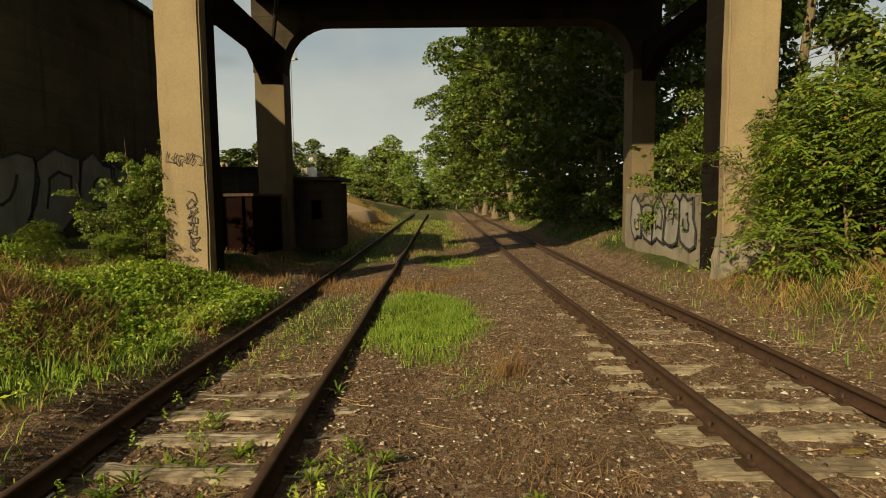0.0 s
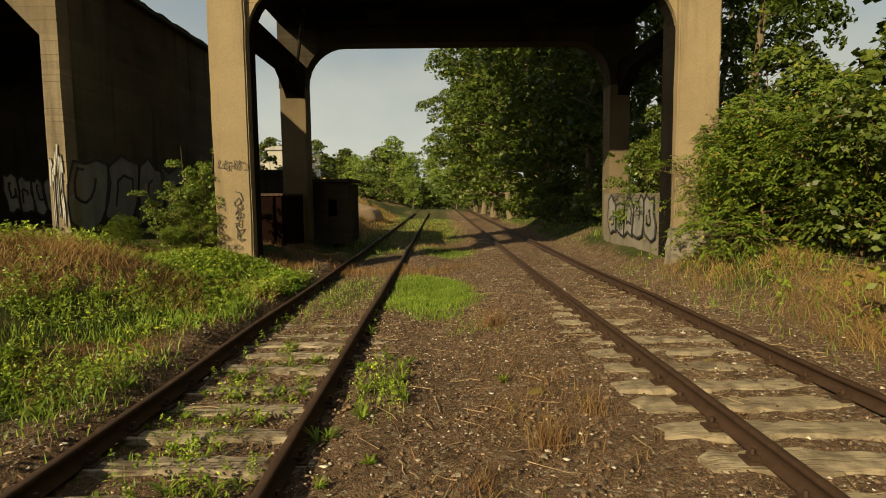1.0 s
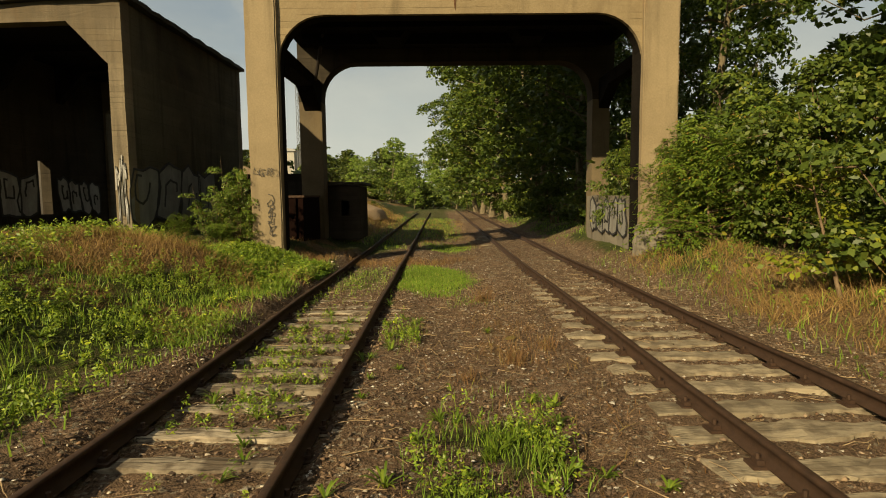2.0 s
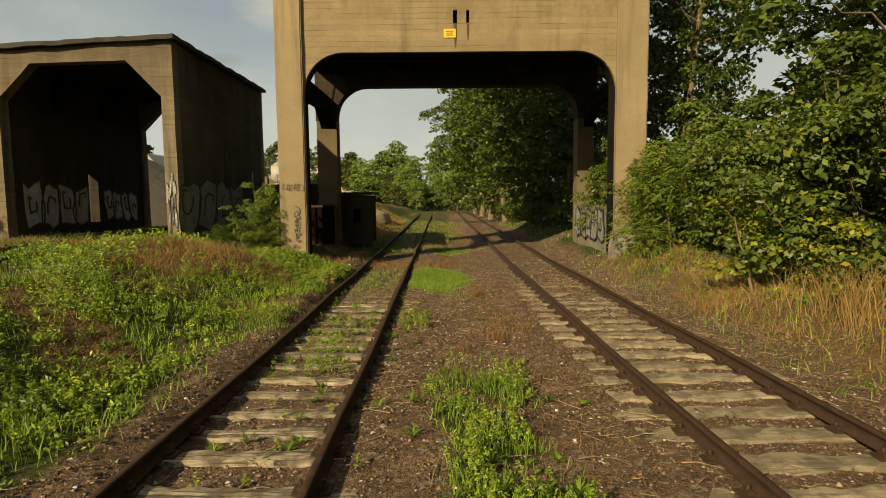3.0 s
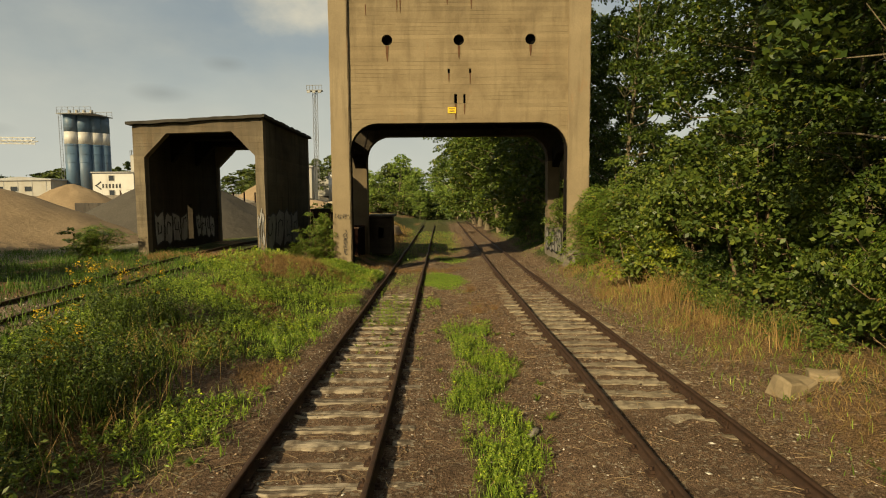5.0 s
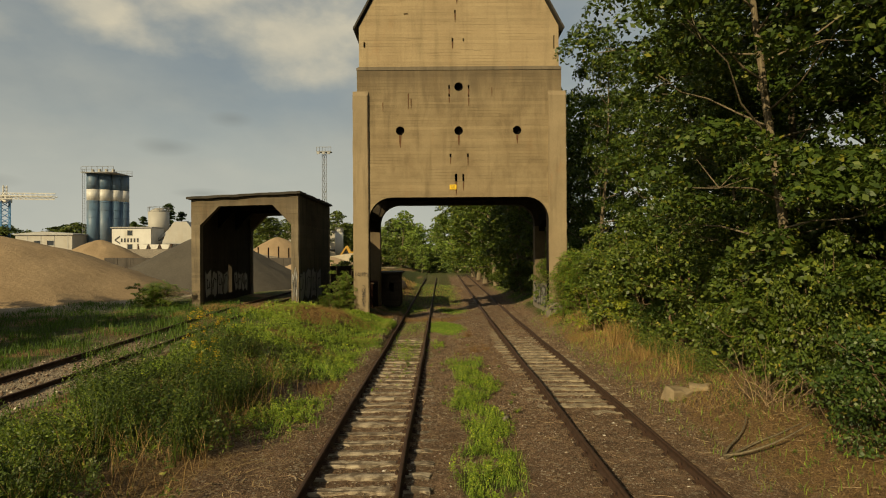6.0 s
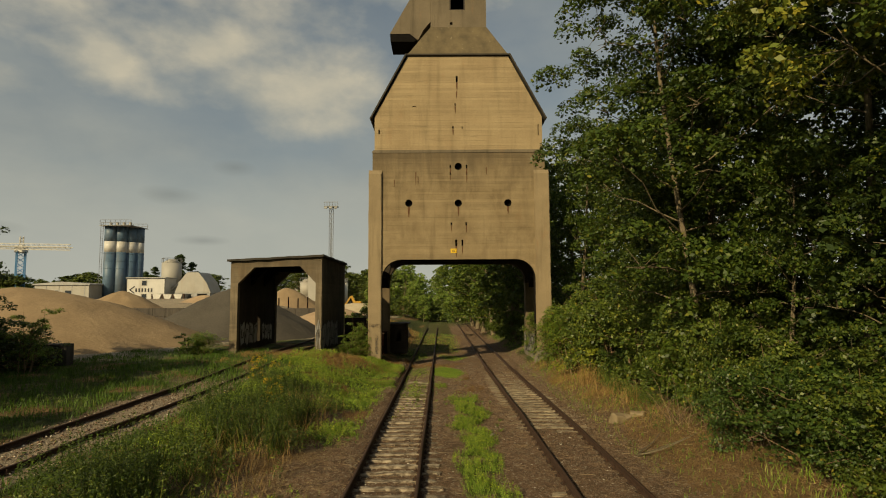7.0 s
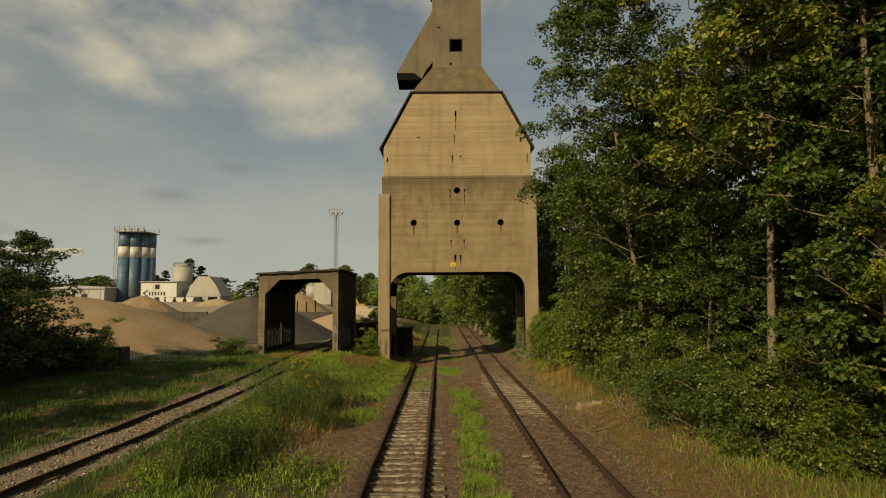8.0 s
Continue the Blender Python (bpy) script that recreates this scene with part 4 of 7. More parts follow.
f = (np.arange(n_)[:, None, None] * 4 + np.array([(0, 1, 3), (1, 2, 3), (2, 0, 3)])[None]).reshape(-1, 3)
tagged(raw("gravel_chips", v, f, "stone"), "fine sharp brown and grey gravel chips with pale flecks", "gravel", kind="stuff")
sx, sy = tufts(17000, -3.4, 5.2, -24, 18, bare, 14)
s_size = np.random.default_rng(15).beta(1.0, 4.6, len(sx)) * 0.085 + 0.014
tagged(stones("pale_stones", sx, sy, s_size, 16, 0.15, 0.3, "pale_stone"), "larger pale stones scattered over the cinders", "stone", kind="stuff")
sx, sy = tufts(9000, -13.2, -8.2, -24, 4, lambda x, y: (np.abs(x - siding(y)) < 1.5) * smooth01(3, -6, y) * rail_free(x, y), 17)
s_size = np.random.default_rng(18).uniform(0.03, 0.09, len(sx))
tagged(stones("siding_ballast", sx, sy, s_size, 19), "grey crushed ballast along the siding", "ballast", kind="stuff")

# ---- coaling tower over the two tracks ----
TX0, TX1, TC = -5.25, 6.45, 0.6            # outer faces of the piers, middle
TY0, TY1 = 11.1, 17.75                   # front and back


def portal(x0, x1, base, top, in0, in1, soffit, r):
    """Outline of a portal frame: two legs and a lintel with rounded corners."""
    return ([(x0, base), (in0, base), (in0, soffit - r)] + arc(in0 + r, soffit - r, r, 180, 90)[1:]
            + arc(in1 - r, soffit - r, r, 90, 0)[0:] + [(in1, base), (x1, base), (x1, top), (x0, top)])


def slot(cx, cz, w, h):
    return [(cx - w / 2, cz - h / 2), (cx + w / 2, cz - h / 2), (cx + w / 2, cz + h / 2), (cx - w / 2, cz + h / 2)]


tower = thing("coaling_tower", "tall weathered board-marked concrete coaling tower spanning two tracks", "industrial tower", (TC, 14.5, 0.2))
# front: recessed panel between the piers, with the drain holes through it
holes = [ring_hole(-2.66, 10.45, 0.24), ring_hole(0.56, 10.44, 0.24), ring_hole(3.78, 10.45, 0.24), ring_hole(0.57, 12.86, 0.24)]
holes += [slot(0.40, 7.85, 0.13, 0.42), slot(0.80, 7.85, 0.10, 0.40)]
for z in (12.40, 11.95):
    holes += [slot(0.05, z + 0.45, 0.09, 0.22), slot(1.12, z + 0.45, 0.09, 0.22)]
holes += [slot(0.10, 9.08, 0.10, 0.2), slot(1.06, 9.08, 0.10, 0.2)]
bm = slab(bmesh.new(), portal(-5.02, 6.22, 0.0, 13.78, -4.40, 5.50, 6.78, 1.25), holes, TY0 + 0.16, TY0 + 0.30)
part("front_wall", worn(bm, 0.002), "tower", tower, "tan board-marked concrete front wall with round holes")
# inner faces get a sooty near-black that also carries their shade
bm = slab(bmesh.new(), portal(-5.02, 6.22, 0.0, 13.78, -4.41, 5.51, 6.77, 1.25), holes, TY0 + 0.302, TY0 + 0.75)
part("wall_backing", bm, "soot_shade", tower, "inner side of the front wall, blackened as sooty and shaded")
for x0, x1 in ((TX0, -4.41), (5.48, TX1)):
    bm = bmesh.new()
    box(bm, x0, x1, TY0, TY0 + 0.27, -0.3, 12.35)
    # sloping cap of the pier
    cap = slab(bmesh.new(), [(TY0, 12.35), (TY0 + 0.27, 12.35), (TY0 + 0.27, 12.62), (TY0 + 0.16, 12.62)], [], x0, x1, swap=True)
    me_tmp = bpy.data.meshes.new("tmp")
    cap.to_mesh(me_tmp)
    cap.free()
    bm.from_mesh(me_tmp)
    bpy.data.meshes.remove(me_tmp)
    bmesh.ops.bevel(bm, geom=[e for e in bm.edges if abs((e.verts[0].co - e.verts[1].co).z) > 8], offset=0.035, segments=2, affect="EDGES")
    bmesh.ops.subdivide_edges(bm, edges=[e for e in bm.edges if abs((e.verts[0].co - e.verts[1].co).z) > 8], cuts=24)
    part("pier", worn(bm, 0.02, 0.5), "pier", tower, "lighter stained concrete pier")
    a_, b_ = (x0 + 0.02, x1) if x0 < 0 else (x0, x1 - 0.02)
    part("pier_core", worn(box(bmesh.new(), a_, b_, TY0 + 0.25, TY0 + 0.72 if x0 < 0 else TY0 + 0.95, -0.3, 7.3), 0.01), "soot_shade", tower, "inner side of a pier, blackened as sooty and shaded")
# back frame, its concrete darkened for the shade under the tower
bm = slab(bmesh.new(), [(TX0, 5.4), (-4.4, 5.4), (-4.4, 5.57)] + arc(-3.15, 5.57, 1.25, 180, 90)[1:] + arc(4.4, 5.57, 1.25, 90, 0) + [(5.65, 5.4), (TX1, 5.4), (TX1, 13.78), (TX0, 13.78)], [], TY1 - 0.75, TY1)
part("back_wall", worn(bm, 0.012), "stained", tower, "concrete back wall, its sooty dark colour deepened for shade")
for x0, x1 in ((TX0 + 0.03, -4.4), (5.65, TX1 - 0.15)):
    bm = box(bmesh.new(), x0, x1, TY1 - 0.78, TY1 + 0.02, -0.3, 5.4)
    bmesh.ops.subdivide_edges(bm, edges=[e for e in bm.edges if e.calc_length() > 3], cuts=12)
    part("back_pier", worn(bm, 0.015, 0.5), "pier_back", tower, "concrete back pier, darkened as smoke-stained and shaded")
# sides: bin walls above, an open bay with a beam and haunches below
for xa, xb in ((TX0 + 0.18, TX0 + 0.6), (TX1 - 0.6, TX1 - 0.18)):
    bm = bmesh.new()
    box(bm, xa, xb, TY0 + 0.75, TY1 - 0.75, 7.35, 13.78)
    part("side_wall", bm, "soot_shade", tower)
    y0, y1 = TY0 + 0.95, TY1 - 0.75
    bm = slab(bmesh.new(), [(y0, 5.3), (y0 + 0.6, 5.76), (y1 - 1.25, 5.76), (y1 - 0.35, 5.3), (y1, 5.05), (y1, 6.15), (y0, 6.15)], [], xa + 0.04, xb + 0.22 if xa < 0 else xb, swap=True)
    part("side_beam", worn(bm, 0.015), "soot_shade", tower, "sooty concrete beam with haunches, darkened for shade")
# ceiling under the bins, with ribs; blackened to hold the shade there
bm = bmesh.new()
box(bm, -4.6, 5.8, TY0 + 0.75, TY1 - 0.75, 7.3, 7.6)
part("bin_floor", bm, "soot_shade", tower, "concrete bin floor, its sooty black deepened for shade")
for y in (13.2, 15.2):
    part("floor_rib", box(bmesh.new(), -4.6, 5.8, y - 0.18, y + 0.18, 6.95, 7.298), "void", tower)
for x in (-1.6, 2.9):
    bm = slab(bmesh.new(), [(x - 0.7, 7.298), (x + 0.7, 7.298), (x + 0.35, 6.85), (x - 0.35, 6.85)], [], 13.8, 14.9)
    part("hopper_mouth", bm, "void", tower, "coal hopper mouth, blackened for the shade under the bins")
bm = bmesh.new()
cyl(bm, (-4.4, 16.0, 6.0), (-3.9, 15.0, 7.3), 0.06, n=8)
part("strut", bm, "iron", tower, "iron strut above the side beam")
# ledge, upper walls, gable
bm = slab(bmesh.new(), [(-5.04, 13.78), (6.24, 13.78), (6.24, 13.9), (6.12, 13.98), (-4.92, 13.98), (-5.04, 13.9)], [], TY0 + 0.12, TY1)
part("ledge", worn(bm, 0.02, 0.4), "tower_band", tower, "grime-dark concrete ledge")
gable = [(-4.9, 13.98), (6.1, 13.98), (6.1, 16.2), (3.93, 20.3), (-2.73, 20.3), (-4.9, 16.2)]
g_holes = [slot(0.52, 18.75, 0.13, 0.42), slot(0.25, 15.45, 0.09, 0.22), slot(0.85, 15.45, 0.07, 0.18), slot(0.4, 17.0, 0.08, 0.22), slot(-2.3, 16.9, 0.22, 0.07), slot(-4.6, 15.2, 0.10, 0.3), slot(5.85, 15.3, 0.07, 0.75)]
for y0, y1, hs in ((TY0 + 0.2, TY0 + 0.6, g_holes), (TY1 - 0.6, TY1 - 0.1, [])):
    part("gable_wall", worn(slab(bmesh.new(), gable, hs, y0, y1), 0.002), "tower_up", tower, "pale tan board-marked gable wall")
for s, x in ((1, -4.9), (-1, 6.1)):
    bm = bmesh.new()
    box(bm, min(x, x + s * 0.4), max(x, x + s * 0.4), TY0 + 0.6, TY1 - 0.6, 13.98, 16.2)
    part("upper_side_wall", bm, "tower_up", tower)
    # roof slope with a dark overhanging edge
    e, r = (x - s * 0.24, 16.02), (x + s * 2.12, 20.42)
    n_ = (-(r[1] - e[1]), (r[0] - e[0]))
    ln = math.hypot(*n_)
    n_ = (n_[0] / ln * 0.09 * s, n_[1] / ln * 0.09 * s)
    bm = slab(bmesh.new(), [e, r, (r[0] + n_[0], r[1] + n_[1]), (e[0] + n_[0], e[1] + n_[1])], [], TY0 + 0.02, TY1 + 0.1)
    part("roof_slope", bm, "edge_felt", tower, "dark felted roof slope")
bm = bmesh.new()
box(bm, -2.85, 4.05, TY0 + 0.05, TY1, 20.34, 20.45, 0.02)
part("roof_edge", bm, "edge_felt", tower, "dark dripping roof edge")
# frustum and shaft with the hoist head
fr = [(-2.72, 3.92, TY0 + 0.18, TY1 - 0.1, 20.46), (-1.2, 2.55, TY0 + 0.55, TY1 - 0.6, 22.5)]
bm = bmesh.new()
lv = [[bm.verts.new(p) for p in ((x0, y0, z), (x1, y0, z), (x1, y1, z), (x0, y1, z))] for x0, x1, y0, y1, z in fr]
for i in range(4):
    bm.faces.new((lv[0][i], lv[0][(i + 1) % 4], lv[1][(i + 1) % 4], lv[1][i]))
bm.faces.new(lv[1])
bm.faces.new(lv[0][::-1])
part("hipped_roof", bm, "felt", tower, "brown felted hipped roof with pale debris")
sy0, sy1 = TY0 + 0.55, TY1 - 2.2
win = slot(0.6, 24.22, 1.02, 1.05)
bm = slab(bmesh.new(), [(-1.2, 22.45), (2.55, 22.45), (2.55, 30.0), (-1.2, 30.0)], [win, slot(-0.72, 25.65, 0.16, 0.14), slot(0.2, 22.75, 0.16, 0.2)], sy0, sy0 + 0.3)
part("shaft_front", worn(bm, 0.01), "tower_band", tower, "brown rendered shaft front")
bm = bmesh.new()
box(bm, -1.2, -0.9, sy0 + 0.3, sy1, 22.45, 30.0)
box(bm, 2.25, 2.55, sy0 + 0.3, sy1, 22.45, 30.0)
box(bm, -1.2, 2.55, sy1, sy1 + 0.3, 22.45, 30.0)
box(bm, -1.4, 2.75, sy0 - 0.15, sy1 + 0.45, 30.0, 30.25)
part("shaft_walls", bm, "tower_band", tower)
bm = bmesh.new()
for x in (0.12, 1.08):
    box(bm, x - 0.04, x + 0.04, sy0 + 0.06, sy0 + 0.16, 23.7, 24.74)
for z in (23.73, 24.71):
    box(bm, 0.16, 1.04, sy0 + 0.06, sy0 + 0.16, z - 0.04, z + 0.04)
part("window_frame", bm, "iron", tower, "black empty window frame")
head = [(-3.95, 22.05), (-2.6, 22.05), (-2.05, 21.6), (-1.7, 22.3), (-1.205, 22.9), (-1.205, 27.0)]
bm = slab(bmesh.new(), head, [], sy0 + 0.02, sy0 + 2.2)
part("hoist_head", worn(bm, 0.01), "tower_band", tower, "slanting rendered hoist head")
# black slab put where the hoist head's underside is shaded
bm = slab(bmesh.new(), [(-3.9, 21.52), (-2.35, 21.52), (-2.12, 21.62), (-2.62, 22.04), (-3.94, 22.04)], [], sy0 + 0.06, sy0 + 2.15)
part("hoist_opening", bm, "void", tower, "black slab for the shaded underside of the hoist head")
# sign, black shade discs in the drain holes, formwork battens below the holes
bm = bmesh.new()
box(bm, 0.04, 0.42, TY0 + 0.13, TY0 + 0.157, 7.2, 7.47, 0.006)
sign = part("sign_plate", bm, "yellow", tower, "small yellow enamel warning plate")
bm = bmesh.new()
for z, w in ((7.40, 0.26), (7.34, 0.2), (7.28, 0.24)):
    box(bm, 0.23 - w / 2, 0.23 + w / 2, TY0 + 0.125, TY0 + 0.129, z - 0.012, z + 0.012)
part("sign_bars", bm, "ink", sign, "dark bars of small print")
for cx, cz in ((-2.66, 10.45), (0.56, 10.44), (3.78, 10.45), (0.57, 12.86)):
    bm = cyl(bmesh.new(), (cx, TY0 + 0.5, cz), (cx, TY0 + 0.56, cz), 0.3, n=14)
    part("hole_plug", bm, "void", tower, "black disc for the shade deep in a drain hole")

# rust and damp runs under the slots and holes
g = np.random.default_rng(71)
for cx, cz, w, ln in ((0.40, 7.62, 0.10, 0.75), (0.80, 7.62, 0.07, 0.5), (0.05, 12.72, 0.08, 0.35), (1.12, 12.72, 0.08, 0.4), (0.05, 12.25, 0.07, 0.3), (1.12, 12.25, 0.07, 0.5), (-2.66, 10.2, 0.14, 0.7), (0.56, 10.19, 0.12, 0.6), (3.78, 10.2, 0.12, 0.5), (-2.2, 12.5, 0.06, 0.9), (-2.05, 12.2, 0.05, 0.6), (-3.6, 12.0, 0.05, 0.5), (2.4, 12.8, 0.05, 0.5), (0.10, 8.97, 0.06, 0.4), (1.06, 8.97, 0.06, 0.5)):
    ring = [(cx - w / 2, cz), (cx + w / 2, cz), (cx + w * 0.35, cz - ln * 0.6), (cx + w * 0.1, cz - ln), (cx - w * 0.15, cz - ln * 0.9), (cx - w * 0.4, cz - ln * 0.5)]
    part("rust_run", slab(bmesh.new(), ring, [], TY0 + 0.142, TY0 + 0.165), "streak", tower, "brown rust run")
for cx, cz, w, ln in ((0.52, 18.52, 0.12, 0.6), (0.4, 16.88, 0.08, 0.5), (0.25, 15.33, 0.09, 0.4), (0.5, 17.9, 0.1, 0.5)):
    ring = [(cx - w / 2, cz), (cx + w / 2, cz), (cx + w * 0.3, cz - ln * 0.7), (cx, cz - ln), (cx - w * 0.3, cz - ln * 0.6)]
    part("rust_run", slab(bmesh.new(), ring, [], TY0 + 0.182, TY0 + 0.205), "streak", tower, "brown rust run")
# cracks and board fins that stand out
for i in range(9):
    z, x, w = g.uniform(7.4, 12.9), g.uniform(-3.9, 4.6), g.uniform(0.4, 1.7)
    pts = [(x + w * q / 5, z + 0.012 * g.uniform(-1, 1)) for q in range(6)]
    ring = [(a_, b_ + 0.006) for a_, b_ in pts] + [(a_, b_ - 0.006) for a_, b_ in pts[::-1]]
    part("board_fin", slab(bmesh.new(), ring, [], TY0 + 0.150, TY0 + 0.165), "pier", tower)
for i in range(9):
    z, x, w = g.uniform(14.4, 19.5), g.uniform(-2.6, 3.2), g.uniform(0.3, 1.2)
    ring = [(x, z), (x + w * 0.5, z + 0.016), (x + w, z + 0.004), (x + w * 0.5, z - 0.012)]
    part("board_fin", slab(bmesh.new(), ring, [], TY0 + 0.192, TY0 + 0.205), "pier", tower)

# painted scrawls on the front pier: plain strokes
def strokes(name, parent, material, y, runs, width, label="", swap=False, depth=0.006):
    """Flat paint strokes: runs of (a, z) points in a wall's plane; y is the wall's surface."""
    bm = bmesh.new()
    for run in runs:
        for (a0, z0), (a1, z1) in zip(run, run[1:]):
            d = Vector((a1 - a0, z1 - z0))
            if d.length < 1e-4:
                continue
            n_ = Vector((-d.y, d.x)).normalized() * width / 2
            d = d.normalized() * width * 0.35
            q = [(a0 - d.x + n_.x, z0 - d.y + n_.y), (a0 - d.x - n_.x, z0 - d.y - n_.y), (a1 + d.x - n_.x, z1 + d.y - n_.y), (a1 + d.x + n_.x, z1 + d.y + n_.y)]
            slab(bm, q, [], y, y - depth, swap)
    return part(name, bm, material, parent, label)


def scrawl(x0, x1, z0, z1, n, seed):
    """A looping line across a field, like a hurried tag that cannot be read."""
    g = np.random.default_rng(seed)
    q = np.linspace(0, 1, n * 9)
    ph = g.uniform(0, 6.28, 4)
    a = x0 + (x1 - x0) * (q + 0.10 * np.sin(2 * np.pi * n * q + ph[0]) + 0.05 * np.sin(4.7 * np.pi * n * q + ph[1]))
    b = (z0 + z1) / 2 + (z1 - z0) * (0.38 * np.sin(2 * np.pi * n * 1.13 * q + ph[2]) + 0.16 * np.sin(2 * np.pi * n * 2.6 * q + ph[3]))
    cut = len(q) // 3
    return [list(zip(a[:cut], b[:cut])), list(zip(a[cut:2 * cut], b[cut:2 * cut])), list(zip(a[2 * cut:], b[2 * cut:]))]


strokes("painted_scrawl", tower, "ink", TY0 - 0.021, scrawl(-5.10, -4.52, 2.46, 2.70, 5, 1), 0.011, "dark sprayed scrawl")
strokes("painted_scrawl", tower, "ink", TY0 - 0.021, [[(b, a) for a, b in r] for r in scrawl(0.85, 1.85, -4.80, -4.58, 6, 2)], 0.014, "dark sprayed scrawl")


def bubble_letters(parent, material, edge, wall, a0, a1, z0, z1, n, seed, swap, out, label):
    """A sprayed mural: pale swollen shapes with dark outlines, spelling nothing."""
    g = np.random.default_rng(seed)
    bm, lines = bmesh.new(), []
    w = (a1 - a0) / n
    for i in range(n):
        ca, cz = a0 + w * (i + 0.5), (z0 + z1) / 2 + g.uniform(-0.1, 0.1)
        k, sl = 12, g.uniform(-0.25, 0.25)
        ring = []
        for j in range(k):
            t = 2 * math.pi * j / k + 0.3
            sq = 1.0 / max(abs(math.cos(t)), abs(math.sin(t))) ** g.uniform(0.6, 1.0)
            dz = (z1 - z0) / 2 * math.sin(t) * sq * g.uniform(0.62, 1.0)
            ring.append((ca + w * 0.54 * math.cos(t) * sq * g.uniform(0.8, 1.12) + sl * dz, cz + dz))
        slab(bm, ring, [], wall, wall + out * (0.004 + 0.0012 * i), swap)
        lines.append(ring + ring[:1])
        k_in, sx_, sz_ = g.uniform(0.32, 0.5), w * g.uniform(-0.1, 0.1), (z1 - z0) * g.uniform(-0.08, 0.12)
        half = ring[: len(ring) // 2 + 2] if i % 2 else ring[3:] + ring[:1]
        lines.append([(ca + sx_ + (a_ - ca) * k_in, cz + sz_ + (b_ - cz) * k_in) for a_, b_ in half])
    mural = part("painted_shape", bm, material, parent, label)
    strokes("painted_outline", mural, edge, wall, lines, 0.06, "dark outline strokes", swap, -out * 0.018)


# low wall between the back and front piers on the wood side
low_wall = thing("low_wall", "low rough concrete wall with silver spray-painted mural beside the pier", "wall", (5.9, 14, 0.3))
bm = bmesh.new()
box(bm, 5.5, 5.85, 11.9, 17.0, 0.0, 1.83)
bmesh.ops.subdivide_edges(bm, edges=list(bm.edges), cuts=5, use_grid_fill=True)
part("wall_body", worn(bm, 0.035, 0.5), "rough_wall", low_wall)
bm = bmesh.new()
box(bm, 5.3, 6.3, 10.8, 11.13, 0.0, 0.98)
bmesh.ops.subdivide_edges(bm, edges=list(bm.edges), cuts=4, use_grid_fill=True)
part("broken_footing", worn(bm, 0.13, 0.3), "rough_wall", low_wall, "broken crumbling concrete footing")
bubble_letters(low_wall, "dull_silver", "ink", 5.46, 12.3, 16.3, 0.5, 1.75, 5, 5, True, -1, "silver sprayed mural shapes")

# dark hut and bunkers at the yard side behind the tower
hut = thing("brick_hut", "small dark hut with a flat roof behind the pier", "hut", (-4.0, 18.8, 0.4))
bm = slab(bmesh.new(), [(-4.5, 0.2), (-3.2, 0.2), (-3.2, 2.3), (-4.5, 2.42)], [slot(-3.75, 1.45, 0.32, 0.6)], 17.85, 18.05)
box(bm, -3.35, -3.2, 18.05, 20.2, 0.2, 2.3)
box(bm, -4.5, -4.35, 18.05, 20.2, 0.2, 2.3)
box(bm, -4.5, -3.2, 20.2, 20.35, 0.2, 2.3)
part("hut_wall", worn(bm, 0.02), "grimy", hut)
bm = bmesh.new()
box(bm, -4.65, -3.05, 17.7, 20.5, 2.34, 2.46, 0.02)
part("hut_roof", bm, "edge_felt", hut)
bunker = thing("rusty_bunker", "rust-red steel coal bunker standing between the piers", "bunker", (-5.4, 15.5, 0.4))
bm = bmesh.new()
box(bm, -6.4, -4.55, 14.2, 14.28, 0.3, 1.88)
box(bm, -6.4, -4.55, 16.72, 16.8, 0.3, 1.88)
box(bm, -6.4, -6.32, 14.28, 16.72, 0.3, 1.88)
box(bm, -4.63, -4.55, 14.28, 16.72, 0.3, 1.88)
part("bunker_side", bm, "shaded_red", bunker)
bm = bmesh.new()
slab(bm, [(-6.45, 1.88), (-4.5, 1.88), (-4.5, 1.95), (-6.45, 1.95)], [], 14.15, 14.32)
part("bunker_rim", bm, "rust", bunker, "rusted rim")
part("bunker_rim", box(bmesh.new(), -6.45, -4.5, 16.68, 16.85, 1.88, 1.95), "rust", bunker, "rusted rim")
for x in (-6.0, -5.4, -4.8):
    part("bunker_rib", box(bmesh.new(), x - 0.03, x + 0.03, 14.12, 14.2, 0.3, 1.87), "shaded_red", bunker)
yard_wall = thing("yard_wall", "dark concrete yard wall beyond the tower", "wall", (-6.5, 19, 0.8))
bm = bmesh.new()
box(bm, -8.0, -5.2, 18.9, 19.15, 0.5, 2.75)
box(bm, -8.0, -5.2, 18.82, 19.23, 2.75, 2.85)
part("wall_body", worn(bm, 0.02), "grimy", yard_wall)

# ---- engine shed over the siding ----
shed = thing("engine_shed", "open concrete engine shed with an octagonal portal and flat roof", "shed", (-10.8, 14.5, 1.0))
SX0, SX1, SY0, SY1 = -13.65, -8.0, 10.1, 18.8
octo = [(SX0, 0.6), (-13.2, 0.6), (-13.2, 5.25), (-12.2, 6.27), (-9.38, 6.34), (-8.38, 5.28), (-8.38, 0.6), (SX1, 0.6), (SX1, 6.9), (SX0, 6.62)]
for y0, y1 in ((SY0, SY0 + 0.4), (SY1 - 0.4, SY1)):
    bm = slab(bmesh.new(), octo, [], y0, y1)
    bmesh.ops.subdivide_edges(bm, edges=[e for e in bm.edges if e.calc_length() > 1.2], cuts=6)
    part("portal_frame", worn(bm, 0.014, 0.35), "garage", shed, "chipped tan concrete portal")
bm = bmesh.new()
# both side walls have their shade in the concrete's colour
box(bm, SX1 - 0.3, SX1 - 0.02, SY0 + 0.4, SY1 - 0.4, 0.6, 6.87)
